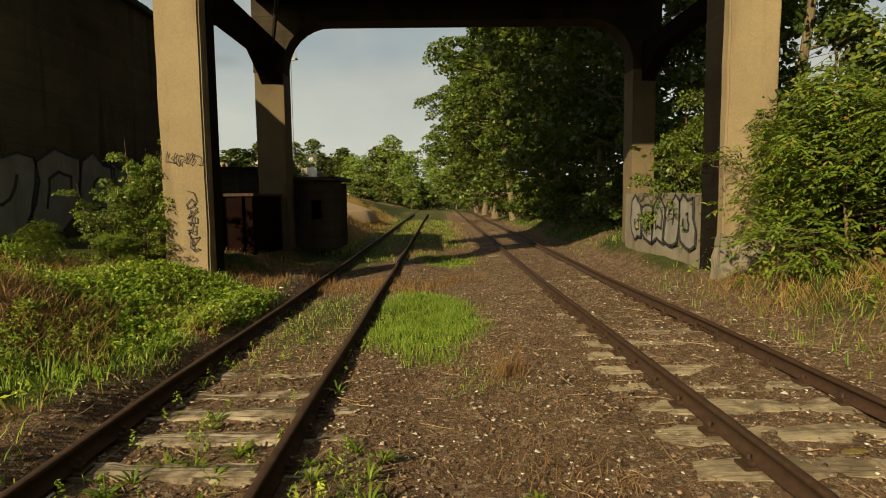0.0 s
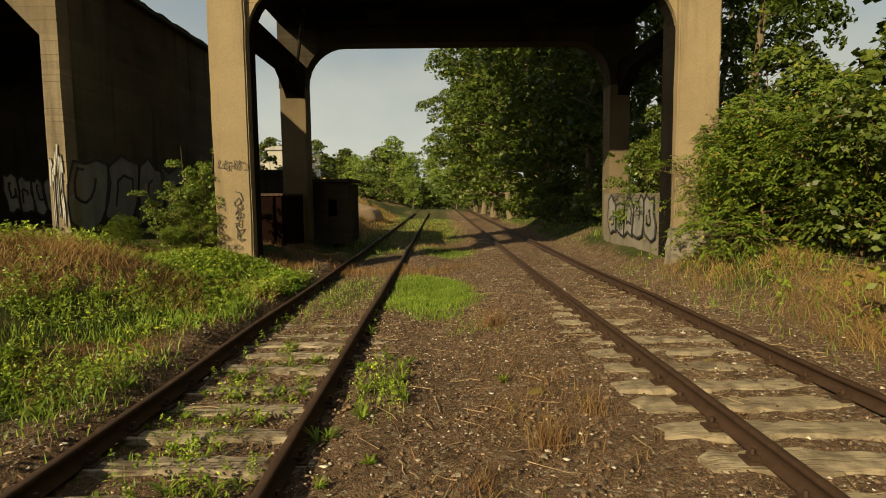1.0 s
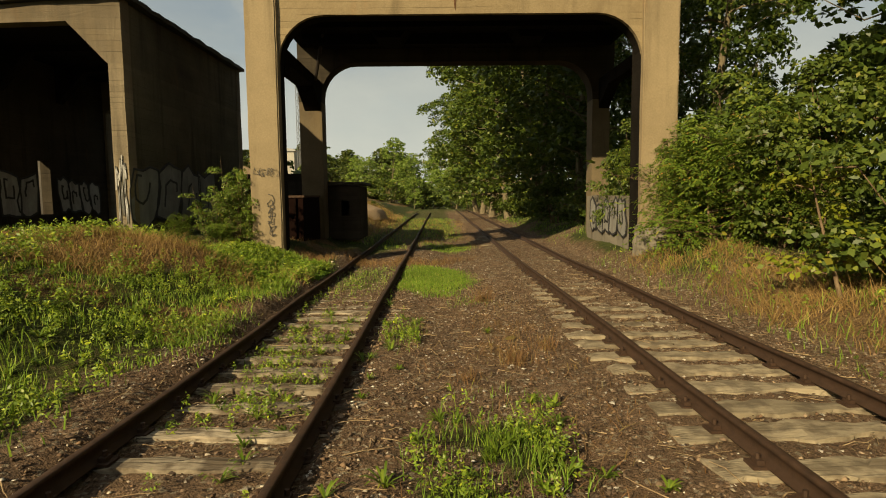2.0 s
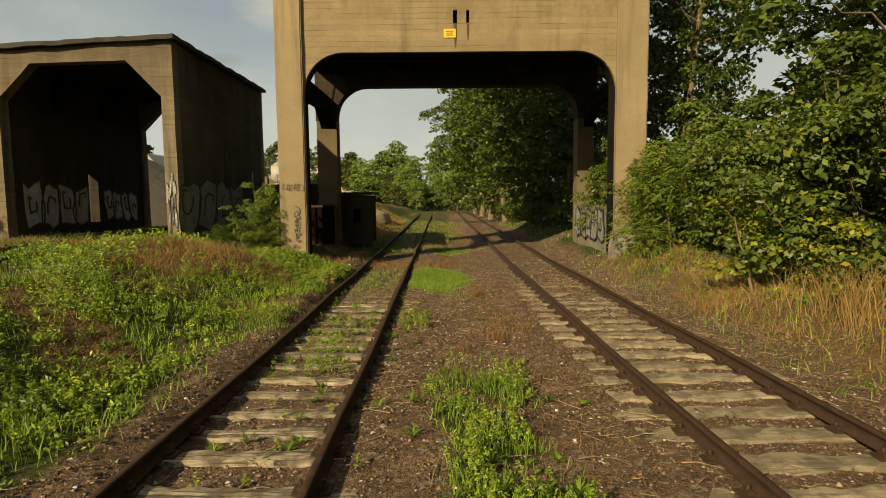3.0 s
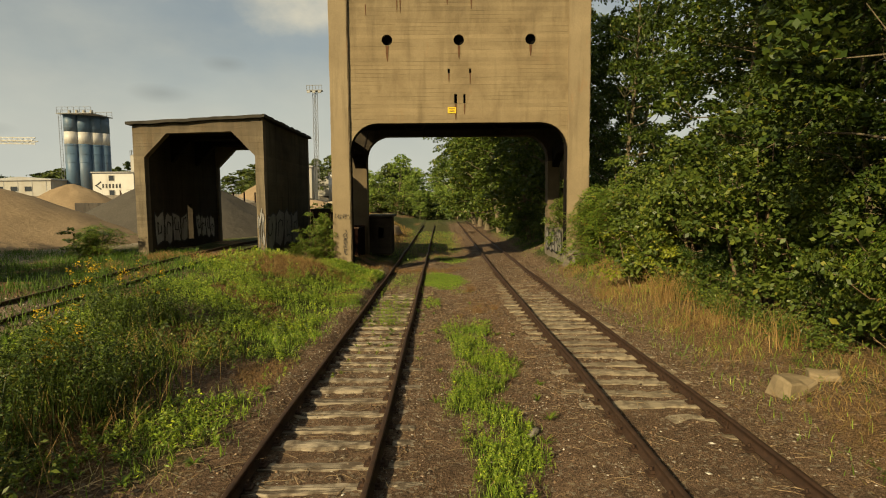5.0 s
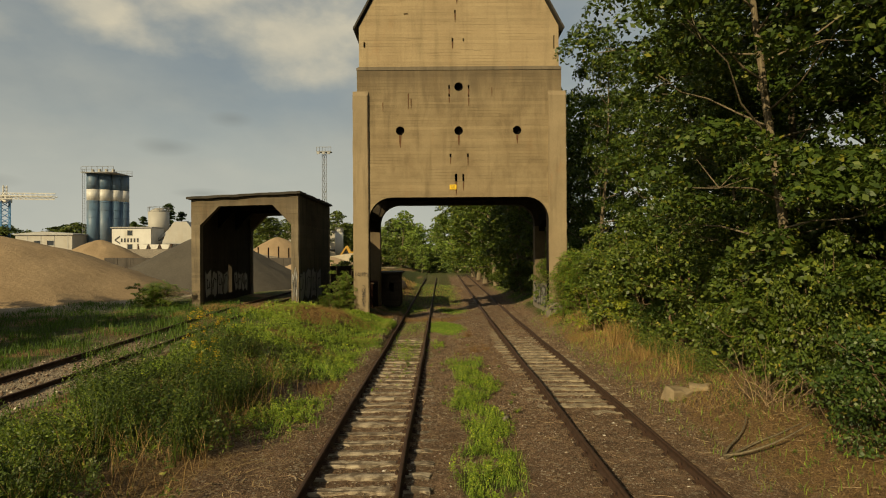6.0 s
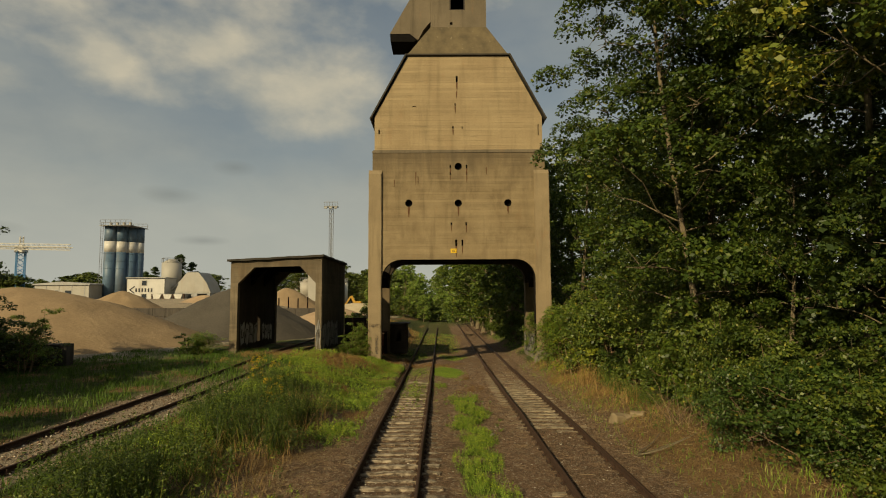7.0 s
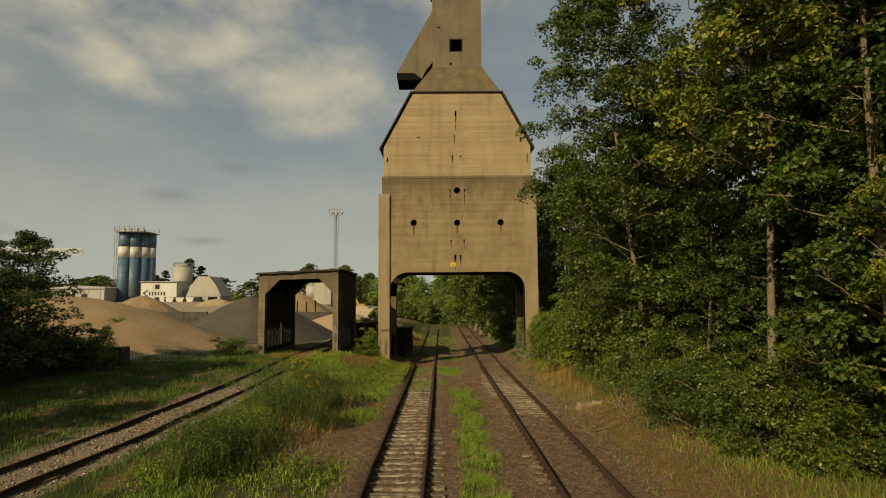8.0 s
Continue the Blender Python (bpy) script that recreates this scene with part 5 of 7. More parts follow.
part("side_wall", worn(bm, 0.01), "shed_wall", shed, "side wall with its shaded side put into the dark concrete")
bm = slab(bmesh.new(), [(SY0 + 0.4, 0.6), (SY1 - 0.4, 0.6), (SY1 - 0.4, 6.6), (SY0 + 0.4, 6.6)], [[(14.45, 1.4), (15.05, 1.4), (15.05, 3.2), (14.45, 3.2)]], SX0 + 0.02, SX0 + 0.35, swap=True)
part("side_wall", worn(bm, 0.01), "stained", shed, "side wall with a narrow slit, darkened for the shed's inner shade")
# shed ceiling and ribs are blackened to hold the shade inside
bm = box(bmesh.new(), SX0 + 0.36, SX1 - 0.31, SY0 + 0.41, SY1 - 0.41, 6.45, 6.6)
part("ceiling_slab", bm, "soot_shade", shed, "shed ceiling, its sooty black deepened for shade")
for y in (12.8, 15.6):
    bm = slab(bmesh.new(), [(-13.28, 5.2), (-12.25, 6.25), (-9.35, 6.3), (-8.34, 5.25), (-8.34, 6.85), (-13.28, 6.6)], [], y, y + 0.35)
    part("roof_rib", bm, "soot_shade", shed, "sooty roof rib, darkened for shade")
bm = slab(bmesh.new(), [(SX0 - 0.2, 6.63), (SX1 + 0.14, 6.92), (SX1 + 0.14, 7.04), (SX0 - 0.2, 6.75)], [], SY0 - 0.2, SY1 + 0.16)
bmesh.ops.subdivide_edges(bm, edges=[e for e in bm.edges if e.calc_length() > 3], cuts=26)
part("roof_slab", worn(bm, 0.045, 0.3), "edge_felt", shed, "ragged dark felted roof slab")
bubble_letters(shed, "dull_silver", "ink", SX1 - 0.005, 10.1, 15.9, 0.95, 3.0, 4, 8, True, 1, "dull silver sprayed mural shapes")
bubble_letters(shed, "silver", "ink", SX0 + 0.365, 11.0, 14.3, 1.2, 2.9, 4, 9, True, 1, "dull silver sprayed mural shapes")
bubble_letters(shed, "silver", "ink", SX0 + 0.365, 15.4, 17.8, 1.25, 2.6, 4, 10, True, 1, "dull silver sprayed mural shapes")
strokes("painted_scrawl", shed, "silver", SY0 - 0.03, scrawl(-8.33, -8.06, 1.2, 3.0, 3, 4), 0.03, "faded pale scrawl")

# ---- builders' yard in the distance ----
def heap(name, label, material, cx, cy, h, rx, ry, turn=0.0, ridge=0.0, base=0.8, seed=0):
    """A tipped heap: straight slopes at rest, a softly rounded top, gullied flanks."""
    n, k = 72, 26
    v, f = [], []
    for j in range(k + 1):
        q = j / k
        for i in range(n):
            a = 2 * math.pi * i / n
            w = 1 + 0.07 * noise.noise((2 * math.cos(a), 2 * math.sin(a), seed)) + 0.03 * noise.noise((7 * math.cos(a), 7 * math.sin(a), seed + 3))
            lx, ly = math.cos(a) * q * rx * w + ridge * math.cos(a) * min(1, 3 * q), math.sin(a) * q * ry * w
            z = h * (1 - math.sqrt(q * q + 0.012) + 0.012 * (1 - q)) / (1 - math.sqrt(0.012))
            z += 0.11 * noise.noise((lx * 0.5, ly * 0.5, seed)) * min(1, 4 * (1 - q)) + 0.05 * noise.noise((lx * 1.9, ly * 1.9, seed)) * min(1, 4 * (1 - q))
            c, s = math.cos(radians(turn)), math.sin(radians(turn))
            v.append((cx + lx * c - ly * s, cy + lx * s + ly * c, base + max(z, -0.4) - (0.5 if j == k else 0)))
        if j:
            f += [((j - 1) * n + i, (j - 1) * n + (i + 1) % n, j * n + (i + 1) % n, j * n + i) for i in range(n)]
    return tagged(raw(name, v, f, material, soft=True), label, "heap")


heap("sand_heap", "large smooth heap of yellow-brown building sand", "sand", -32.5, 18.5, 4.5, 13.4, 11.5, 0, 2.2, 0.75, 1)
heap("gravel_heap", "cone heap of dark grey gravel in the yard", "gravel", -19.4, 26.5, 4.4, 9.0, 7.4, 0, 0.3, 0.75, 2)
heap("sand_heap", "pale pinkish sand heap behind the shed", "pinksand", -11.9, 36, 2.5, 7.5, 6, 0, 0.5, 0.85, 3)
heap("sand_heap", "pointed yellow sand heap behind a concrete bay wall", "sand", -45.5, 56, 3.2, 6.5, 6, 0, 0.4, 2.4, 4)
heap("sand_heap", "low orange sand heap beside a bay wall", "pinksand", -40.5, 72, 2.2, 6, 5, 0, 0.5, 2.9, 5)
heap("sand_heap", "brown sand heap held by rusty posts", "sand", -26.5, 72, 4.4, 7, 6, 0, 0.5, 1.8, 6)
heap("sand_heap", "flat pale sand heap beyond the tower", "palesand", -17.5, 92, 2.9, 8.5, 6, 0, 3, 0.6, 7)
heap("lime_heap", "small steep cone of cream-white lime beyond the tower", "pinksand", -9.0, 90, 2.0, 1.9, 1.7, 0, 0.2, 0.7, 8)


def bay_wall(x0, x1, y, h, t=0.5, base=0.6):
    """A bay wall stacked of large concrete blocks."""
    w = thing("bay_wall", "dark bay wall stacked of large concrete blocks", "wall", ((x0 + x1) / 2, y, base))
    n = max(2, round((x1 - x0) / 1.6))
    bm0 = bmesh.new()
    s = (x1 - x0) / n
    box(bm0, -s / 2 + 0.01, s / 2 - 0.01, -t / 2, t / 2, 0, h / 2 - 0.015, 0.02)
    me = bpy.data.meshes.new("block")
    bm0.to_mesh(me)
    bm0.free()
    me.materials.append(M["block"])
    for r in range(2):
        for i in range(n):
            child("block", me, w, Matrix.Translation((x0 + s * (i + 0.5), y + 0.03 * math.sin(7 * i + r), base + r * h / 2)))


bay_wall(-41, -33, 49.5, 2.2, base=1.1)
bay_wall(-56, -43, 49.5, 1.6, base=1.0)
bay_wall(-24, -14, 48, 2.3, base=0.9)
kerb = thing("hedge_block", "dark concrete end block of the hedge bank", "block", (-20.0, 4.4, 0.7))
bm = bmesh.new()
box(bm, -22.5, -19.75, 4.1, 4.7, 0.4, 2.05, 0.03)
part("block_body", worn(bm, 0.02), "block", kerb)
fence_posts = thing("post_row", "row of rusty steel posts along the sand bay", "fence", (-25, 65, 0.9))
for i in range(6):
    bm = box(bmesh.new(), -29.0 + 1.5 * i, -28.85 + 1.5 * i, 64.9, 65.1, 0.4, 4.6 + 0.2 * math.sin(3 * i))
    part("post", bm, "shaded_red", fence_posts)


def silo_block(cx, cy):
    """Four tall steel cement silos on legs, with a walkway on top."""
    s = thing("cement_silos", "four tall blue steel cement silos with a white band", "silo", (cx, cy, 0.6), "silos")
    r = 1.22
    for i, (dx, dy) in enumerate(((-2.0, -1.4), (-0.25, -0.4), (1.05, 1.0), (2.0, 2.2))):
        x, y = cx + dx, cy + dy
        shell = None
        for z0, z1, m, nm in ((3.2, 14.0, "blue", "silo_shell"), (14.0, 16.3, "white", "silo_band"), (16.3, 19.6, "blue", "silo_top")):
            bm = cyl(bmesh.new(), (x, y, z0 + 0.6), (x, y, z1 + 0.6), r, n=28)
            p = part(nm, bm, m, s, "" if m == "blue" else "white painted band", True)
            for z in np.arange(z0 + 0.9, z1, 1.6):
                rg = cyl(bmesh.new(), (x, y, z + 0.55), (x, y, z + 0.63), r + 0.035, n=28)
                part("weld_ring", rg, m, s)
            shell = shell or p
        part("cone", cyl(bmesh.new(), (x, y, 1.6), (x, y, 3.8), 0.4, r, 24), "blue", s, "", True)
        for a in (45, 135, 225, 315):
            c_, s_ = math.cos(radians(a)) * r * 0.93, math.sin(radians(a)) * r * 0.93
            part("leg", cyl(bmesh.new(), (x + c_, y + s_, 0.3), (x + c_, y + s_, 3.9), 0.13, n=8), "blue", s)
    for y in (cy - 3.5, cy + 3.5):
        bm = bmesh.new()
        for x in np.arange(cx - 3.2, cx + 3.3, 1.08):
            cyl(bm, (x, y, 20.2), (x, y, 21.3), 0.04, n=6)
        for z in (20.75, 21.3):
            cyl(bm, (cx - 3.2, y, z), (cx + 3.3, y, z), 0.035, n=6)
        part("railing", bm, "galv", s, "galvanised walkway railing")
    bm = box(bmesh.new(), cx - 3.3, cx + 3.4, cy - 3.6, cy + 3.6, 20.1, 20.2)
    part("walkway", bm, "grey_sheet", s)
    for k in range(4):
        bm = cyl(bmesh.new(), (cx - 2.2 + 1.4 * k, cy - 1.2, 20.2), (cx - 2.2 + 1.4 * k, cy - 1.2, 21.0), 0.3, n=10)
        part("filter", bm, "offwhite", s, "cream filter drum on top")
    bm = bmesh.new()
    for dx in (-0.25, 0.25):
        cyl(bm, (cx - 3.5 + dx, cy - 2.2, 0.5), (cx - 3.5 + dx, cy - 2.2, 21.0), 0.04, n=6)
    for z in np.arange(1, 21, 0.5):
        cyl(bm, (cx - 3.75, cy - 2.2, z), (cx - 3.25, cy - 2.2, z), 0.025, n=5)
    part("ladder", bm, "galv", s, "steel ladder")


silo_block(-69.2, 99)


def office(cx, cy):
    """Stacked white site-office boxes; the firm's mark is a plain shape with bars."""
    o = thing("site_office", "two-storey white box site office with small windows", "building", (cx, cy, 0.6))
    bm = bmesh.new()
    box(bm, cx - 4.2, cx + 3.6, cy, cy + 5, -0.8, 5.2, 0.04)
    part("office_body", bm, "white", o)
    part("office_roof", box(bmesh.new(), cx - 4.35, cx + 3.75, cy - 0.15, cy + 5.15, 5.2, 5.38), "grey_sheet", o)
    for x, z in ((-0.6, 4.2), (-0.6, 1.5), (2.6, 1.5)):
        w = part("window", box(bmesh.new(), cx + x - 0.5, cx + x + 0.5, cy - 0.03, cy + 0.02, z - 0.5, z + 0.5), "glass", o, "dark small window")
        bm = slab(bmesh.new(), [(cx + x - 0.57, z - 0.57), (cx + x + 0.57, z - 0.57), (cx + x + 0.57, z + 0.57), (cx + x - 0.57, z + 0.57)], [slot(cx + x, z, 0.94, 0.94)], cy - 0.06, cy - 0.031)
        part("window_frame", bm, "offwhite", w)
    for x0, x1, z0, z1 in ((-4.24, -4.1, -0.8, 5.2), (3.5, 3.64, -0.8, 5.2), (-4.1, 3.5, 5.02, 5.2)):
        part("edge_trim", box(bmesh.new(), cx + x0, cx + x1, cy - 0.05, cy - 0.002, z0, z1), "ink", o, "dark edge trim")
    strokes("mark_shape", o, "ink", cy - 0.01, [[(cx - 2.6, 3.5), (cx - 3.5, 2.85), (cx - 2.6, 2.2)]], 0.22, "dark chevron mark", False, 0.05)
    strokes("mark_bars", o, "ink", cy - 0.01, [[(cx - 2.2 + 0.62 * i, 2.5), (cx - 2.2 + 0.62 * i, 3.05)] for i in range(6)], 0.3, "dark bars of lettering", False, 0.05)


office(-60.2, 92)


def tank(name, label, x, y, r, z0, z1, material="offwhite", dome=0.8):
    t = thing(name, label, "tank", (x, y, 0.6), "yard tanks")
    part("tank_shell", cyl(bmesh.new(), (x, y, z0), (x, y, z1), r, n=28), material, t, "", True)
    part("tank_top", cyl(bmesh.new(), (x, y, z1), (x, y, z1 + dome), r, r * 0.35, 28), material, t, "", True)
    for a in range(4):
        c_, s_ = math.cos(0.8 + a * 1.571) * r * 0.9, math.sin(0.8 + a * 1.571) * r * 0.9
        part("leg", cyl(bmesh.new(), (x + c_, y + s_, 0.3), (x + c_, y + s_, z0 + 0.1), 0.12, n=6), "galv", t)
    bm = bmesh.new()
    for a in np.linspace(0, 6.28, 12, endpoint=False):
        cyl(bm, (x + r * math.cos(a), y + r * math.sin(a), z1), (x + r * math.cos(a), y + r * math.sin(a), z1 + 1.0), 0.04, n=5)
    rim_ = [(x + r * math.cos(a), y + r * math.sin(a), z1 + 0.98) for a in np.linspace(0, 6.28, 12, endpoint=False)]
    for p0, p1 in zip(rim_, rim_[1:] + rim_[:1]):
        cyl(bm, p0, p1, 0.04, n=5)
    part("railing", bm, "galv", t)


tank("white_silo", "squat white steel silo behind the site office", -58.6, 99, 2.0, 3.0, 8.7)
tank("white_silo", "slim cream steel silo in the yard", -29.5, 100, 1.6, 1.5, 4.4)
tank("white_silo", "slim white steel silo near the shed", -21.6, 100, 0.85, 1.5, 6.2, "white")


def mixing_plant(cx, cy):
    """A concrete mixing plant: a tapering clad tower, aggregate bins, a conveyor."""
    p = thing("mixing_plant", "cream clad concrete mixing plant with aggregate bins", "plant", (cx, cy, 0.6))
    bm = slab(bmesh.new(), [(cx - 3.6, 2.2), (cx + 3.8, 2.2), (cx + 2.8, 4.4), (cx + 1.2, 6.4), (cx - 1.2, 6.4), (cx - 2.8, 4.2)], [], cy, cy + 6)
    part("clad_tower", bm, "offwhite", p)
    bm = slab(bmesh.new(), [(cx - 3.6, 0.4), (cx + 3.6, 0.4), (cx + 3.6, 2.18), (cx - 3.6, 2.18)], [slot(cx - 1.5, 1.3, 2.6, 1.4), slot(cx + 2.0, 1.3, 2.0, 1.4)], cy + 0.1, cy + 5.8)
    part("base_frame", bm, "grey_sheet", p)
    for i in range(3):
        bm = slab(bmesh.new(), [(cx - 6.4 + 2.1 * i, 1.9), (cx - 4.6 + 2.1 * i, 1.9), (cx - 5.0 + 2.1 * i, 0.9), (cx - 6.0 + 2.1 * i, 0.9)], [], cy - 3.5, cy - 0.6)
        part("aggregate_bin", bm, "white", p, "white tapering aggregate bin")
    for x in (-6.5, -4.4, -2.3, -0.2):
        part("leg", box(bmesh.new(), cx + x - 0.12, cx + x + 0.12, cy - 3.4, cy - 3.1, 0.3, 2.0), "rust", p)
    bm = slab(bmesh.new(), [(cx - 6.8, 1.4), (cx - 6.8, 1.9), (cx - 2.6, 5.2), (cx - 2.6, 4.6)], [], cy + 1.5, cy + 2.4)
    part("conveyor", bm, "grey_sheet", p)


mixing_plant(-51.5, 93)


def long_shed(cx, cy, w, h, d, label):
    b = thing("yard_shed", label, "building", (cx, cy, 0.6), "yard sheds")
    wins = [slot(cx - w / 2 + 1.6 + 2.6 * i, h * 0.6, 1.3, 0.9) for i in range(int((w - 2) / 2.6))]
    part("wall", slab(bmesh.new(), [(cx - w / 2, 0.3), (cx + w / 2, 0.3), (cx + w / 2, h), (cx - w / 2, h)], wins, cy, cy + 0.2), "offwhite", b)
    bm = bmesh.new()
    box(bm, cx - w / 2, cx - w / 2 + 0.2, cy + 0.2, cy + d, 0.3, h)
    box(bm, cx + w / 2 - 0.2, cx + w / 2, cy + 0.2, cy + d, 0.3, h)
    box(bm, cx - w / 2, cx + w / 2, cy + d, cy + d + 0.2, 0.3, h)
    part("wall", bm, "offwhite", b)
    for (a, c), *_ in [(q[0], q) for q in wins]:
        part("window", box(bmesh.new(), a - 0.02, a + 1.32, cy + 0.1, cy + 0.14, c - 0.02, c + 0.92), "glass", b, "dark window")
    for i in range(int(w / 2.6)):
        x_ = cx - w / 2 + 2.6 * (i + 0.5) + 1.05
        if x_ < cx + w / 2 - 0.4:
            part("wall_rib", box(bmesh.new(), x_ - 0.06, x_ + 0.06, cy - 0.05, cy, 0.3, h), "grey_sheet", b)
    part("plinth", box(bmesh.new(), cx - w / 2 - 0.02, cx + w / 2 + 0.02, cy - 0.07, cy - 0.002, 0.2, 0.85), "block", b, "dark concrete plinth")
    part("roof", slab(bmesh.new(), [(cx - w / 2 - 0.3, h), (cx + w / 2 + 0.3, h), (cx + w / 2 + 0.3, h + 0.25), (cx, h + 0.7), (cx - w / 2 - 0.3, h + 0.25)], [], cy - 0.3, cy + d + 0.4), "grey_sheet", b)


long_shed(-77.5, 92, 11, 3.9, 8, "long low white site building with dark windows")
long_shed(-31, 118, 12, 5.0, 8, "white shed at the far side of the yard")
long_shed(-25.8, 92, 3.6, 6.5, 5, "small white two-storey building in the yard")


def lattice(bm, base, top, w, n, r=0.05):
    """A square lattice mast."""
    base, top = Vector(base), Vector(top)
    ax = (top - base).normalized()
    u = ax.orthogonal().normalized()
    w_ = ax.cross(u)
    c = [u * w / 2 + w_ * w / 2, -u * w / 2 + w_ * w / 2, -u * w / 2 - w_ * w / 2, u * w / 2 - w_ * w / 2]
    for k in c:
        cyl(bm, base + k, top + k, r, n=5)
    for i in range(n):
        a, b = base.lerp(top, i / n), base.lerp(top, (i + 1) / n)
        for j in range(4):
            cyl(bm, a + c[j], b + c[(j + 1) % 4], r * 0.6, n=4)
    return bm


CX = -119.5
crane = thing("tower_crane", "white tower crane jib on a blue lattice mast", "crane", (CX, 138, 0.6))
part("mast", lattice(bmesh.new(), (CX, 138, 0.3), (CX, 138, 18.3), 2.0, 12, 0.16), "lightblue", crane, "blue lattice mast")
part("jib", lattice(bmesh.new(), (CX - 21, 140, 20.4), (CX + 19, 130, 18.7), 1.1, 24, 0.12), "white", crane, "white lattice jib")
part("cab", box(bmesh.new(), CX - 1.2, CX + 1.2, 136.8, 139.2, 18.0, 20.0, 0.1), "white", crane)
part("peak", lattice(bmesh.new(), (CX, 138, 20.0), (CX, 138, 22.6), 0.8, 3, 0.12), "white", crane)

flood = thing("floodlight_mast", "tall slim lattice floodlight mast with a top platform", "lamp mast", (-23, 92, 0.6))
part("mast", lattice(bmesh.new(), (-23, 92, 0.3), (-23, 92, 23.2), 0.6, 22, 0.045), "galv", flood)
bm = bmesh.new()
box(bm, -24.4, -21.6, 91.3, 92.7, 23.2, 23.35)
for x in np.arange(-24.35, -21.5, 0.55):
    cyl(bm, (x, 91.35, 23.3), (x, 91.35, 24.2), 0.04, n=5)
box(bm, -24.4, -21.6, 91.32, 91.38, 24.1, 24.2)
part("platform", bm, "galv", flood)
for x in (-24, -23, -22):
    part("lamp", box(bmesh.new(), x - 0.3, x + 0.3, 91.0, 91.3, 22.75, 23.15, 0.04), "grey_sheet", flood, "floodlight housing")


def excavator(cx, cy):
    e = thing("excavator", "yellow excavator working behind the sand heaps", "excavator", (cx, cy, 0.6))
    part("cab", box(bmesh.new(), cx - 1.2, cx + 0.2, cy - 1, cy + 1, 1.8, 3.9, 0.12), "digger", e)
    part("engine", box(bmesh.new(), cx + 0.2, cx + 2.2, cy - 1.1, cy + 1.1, 1.8, 2.9, 0.12), "digger", e)
    for s in (-1, 1):
        part("crawler", box(bmesh.new(), cx - 1.9, cx + 1.9, cy + s * 1.1 - 0.3, cy + s * 1.1 + 0.3, 0.6, 1.7, 0.25), "iron", e, "black crawler track")
    bm = slab(bmesh.new(), [(cx - 1.0, 2.4), (cx - 2.2, 4.8), (cx - 1.8, 5.1), (cx - 0.5, 2.6)], [], cy - 0.25, cy + 0.25)
    slab(bm, [(cx - 2.2, 5.0), (cx - 1.8, 5.1), (cx - 3.4, 2.6), (cx - 3.7, 2.8)], [], cy - 0.2, cy + 0.2)
    part("boom", bm, "digger", e)
    part("bucket", slab(bmesh.new(), [(cx - 4.1, 2.8), (cx - 3.3, 2.7), (cx - 3.2, 1.7), (cx - 4.0, 1.6)], [], cy - 0.6, cy + 0.6), "iron", e)


excavator(-17.2, 95)


# the far yard lies on a raised terrace
for ob in list(scene.objects):
    if ob.parent is None and ob.name.split(".")[0] in ("site_office", "white_silo", "mixing_plant", "yard_shed"):
        ob.location.z += 3.6 * float(smooth01(40, 80, ob.location.y) * smooth01(-14, -30, ob.location.x))

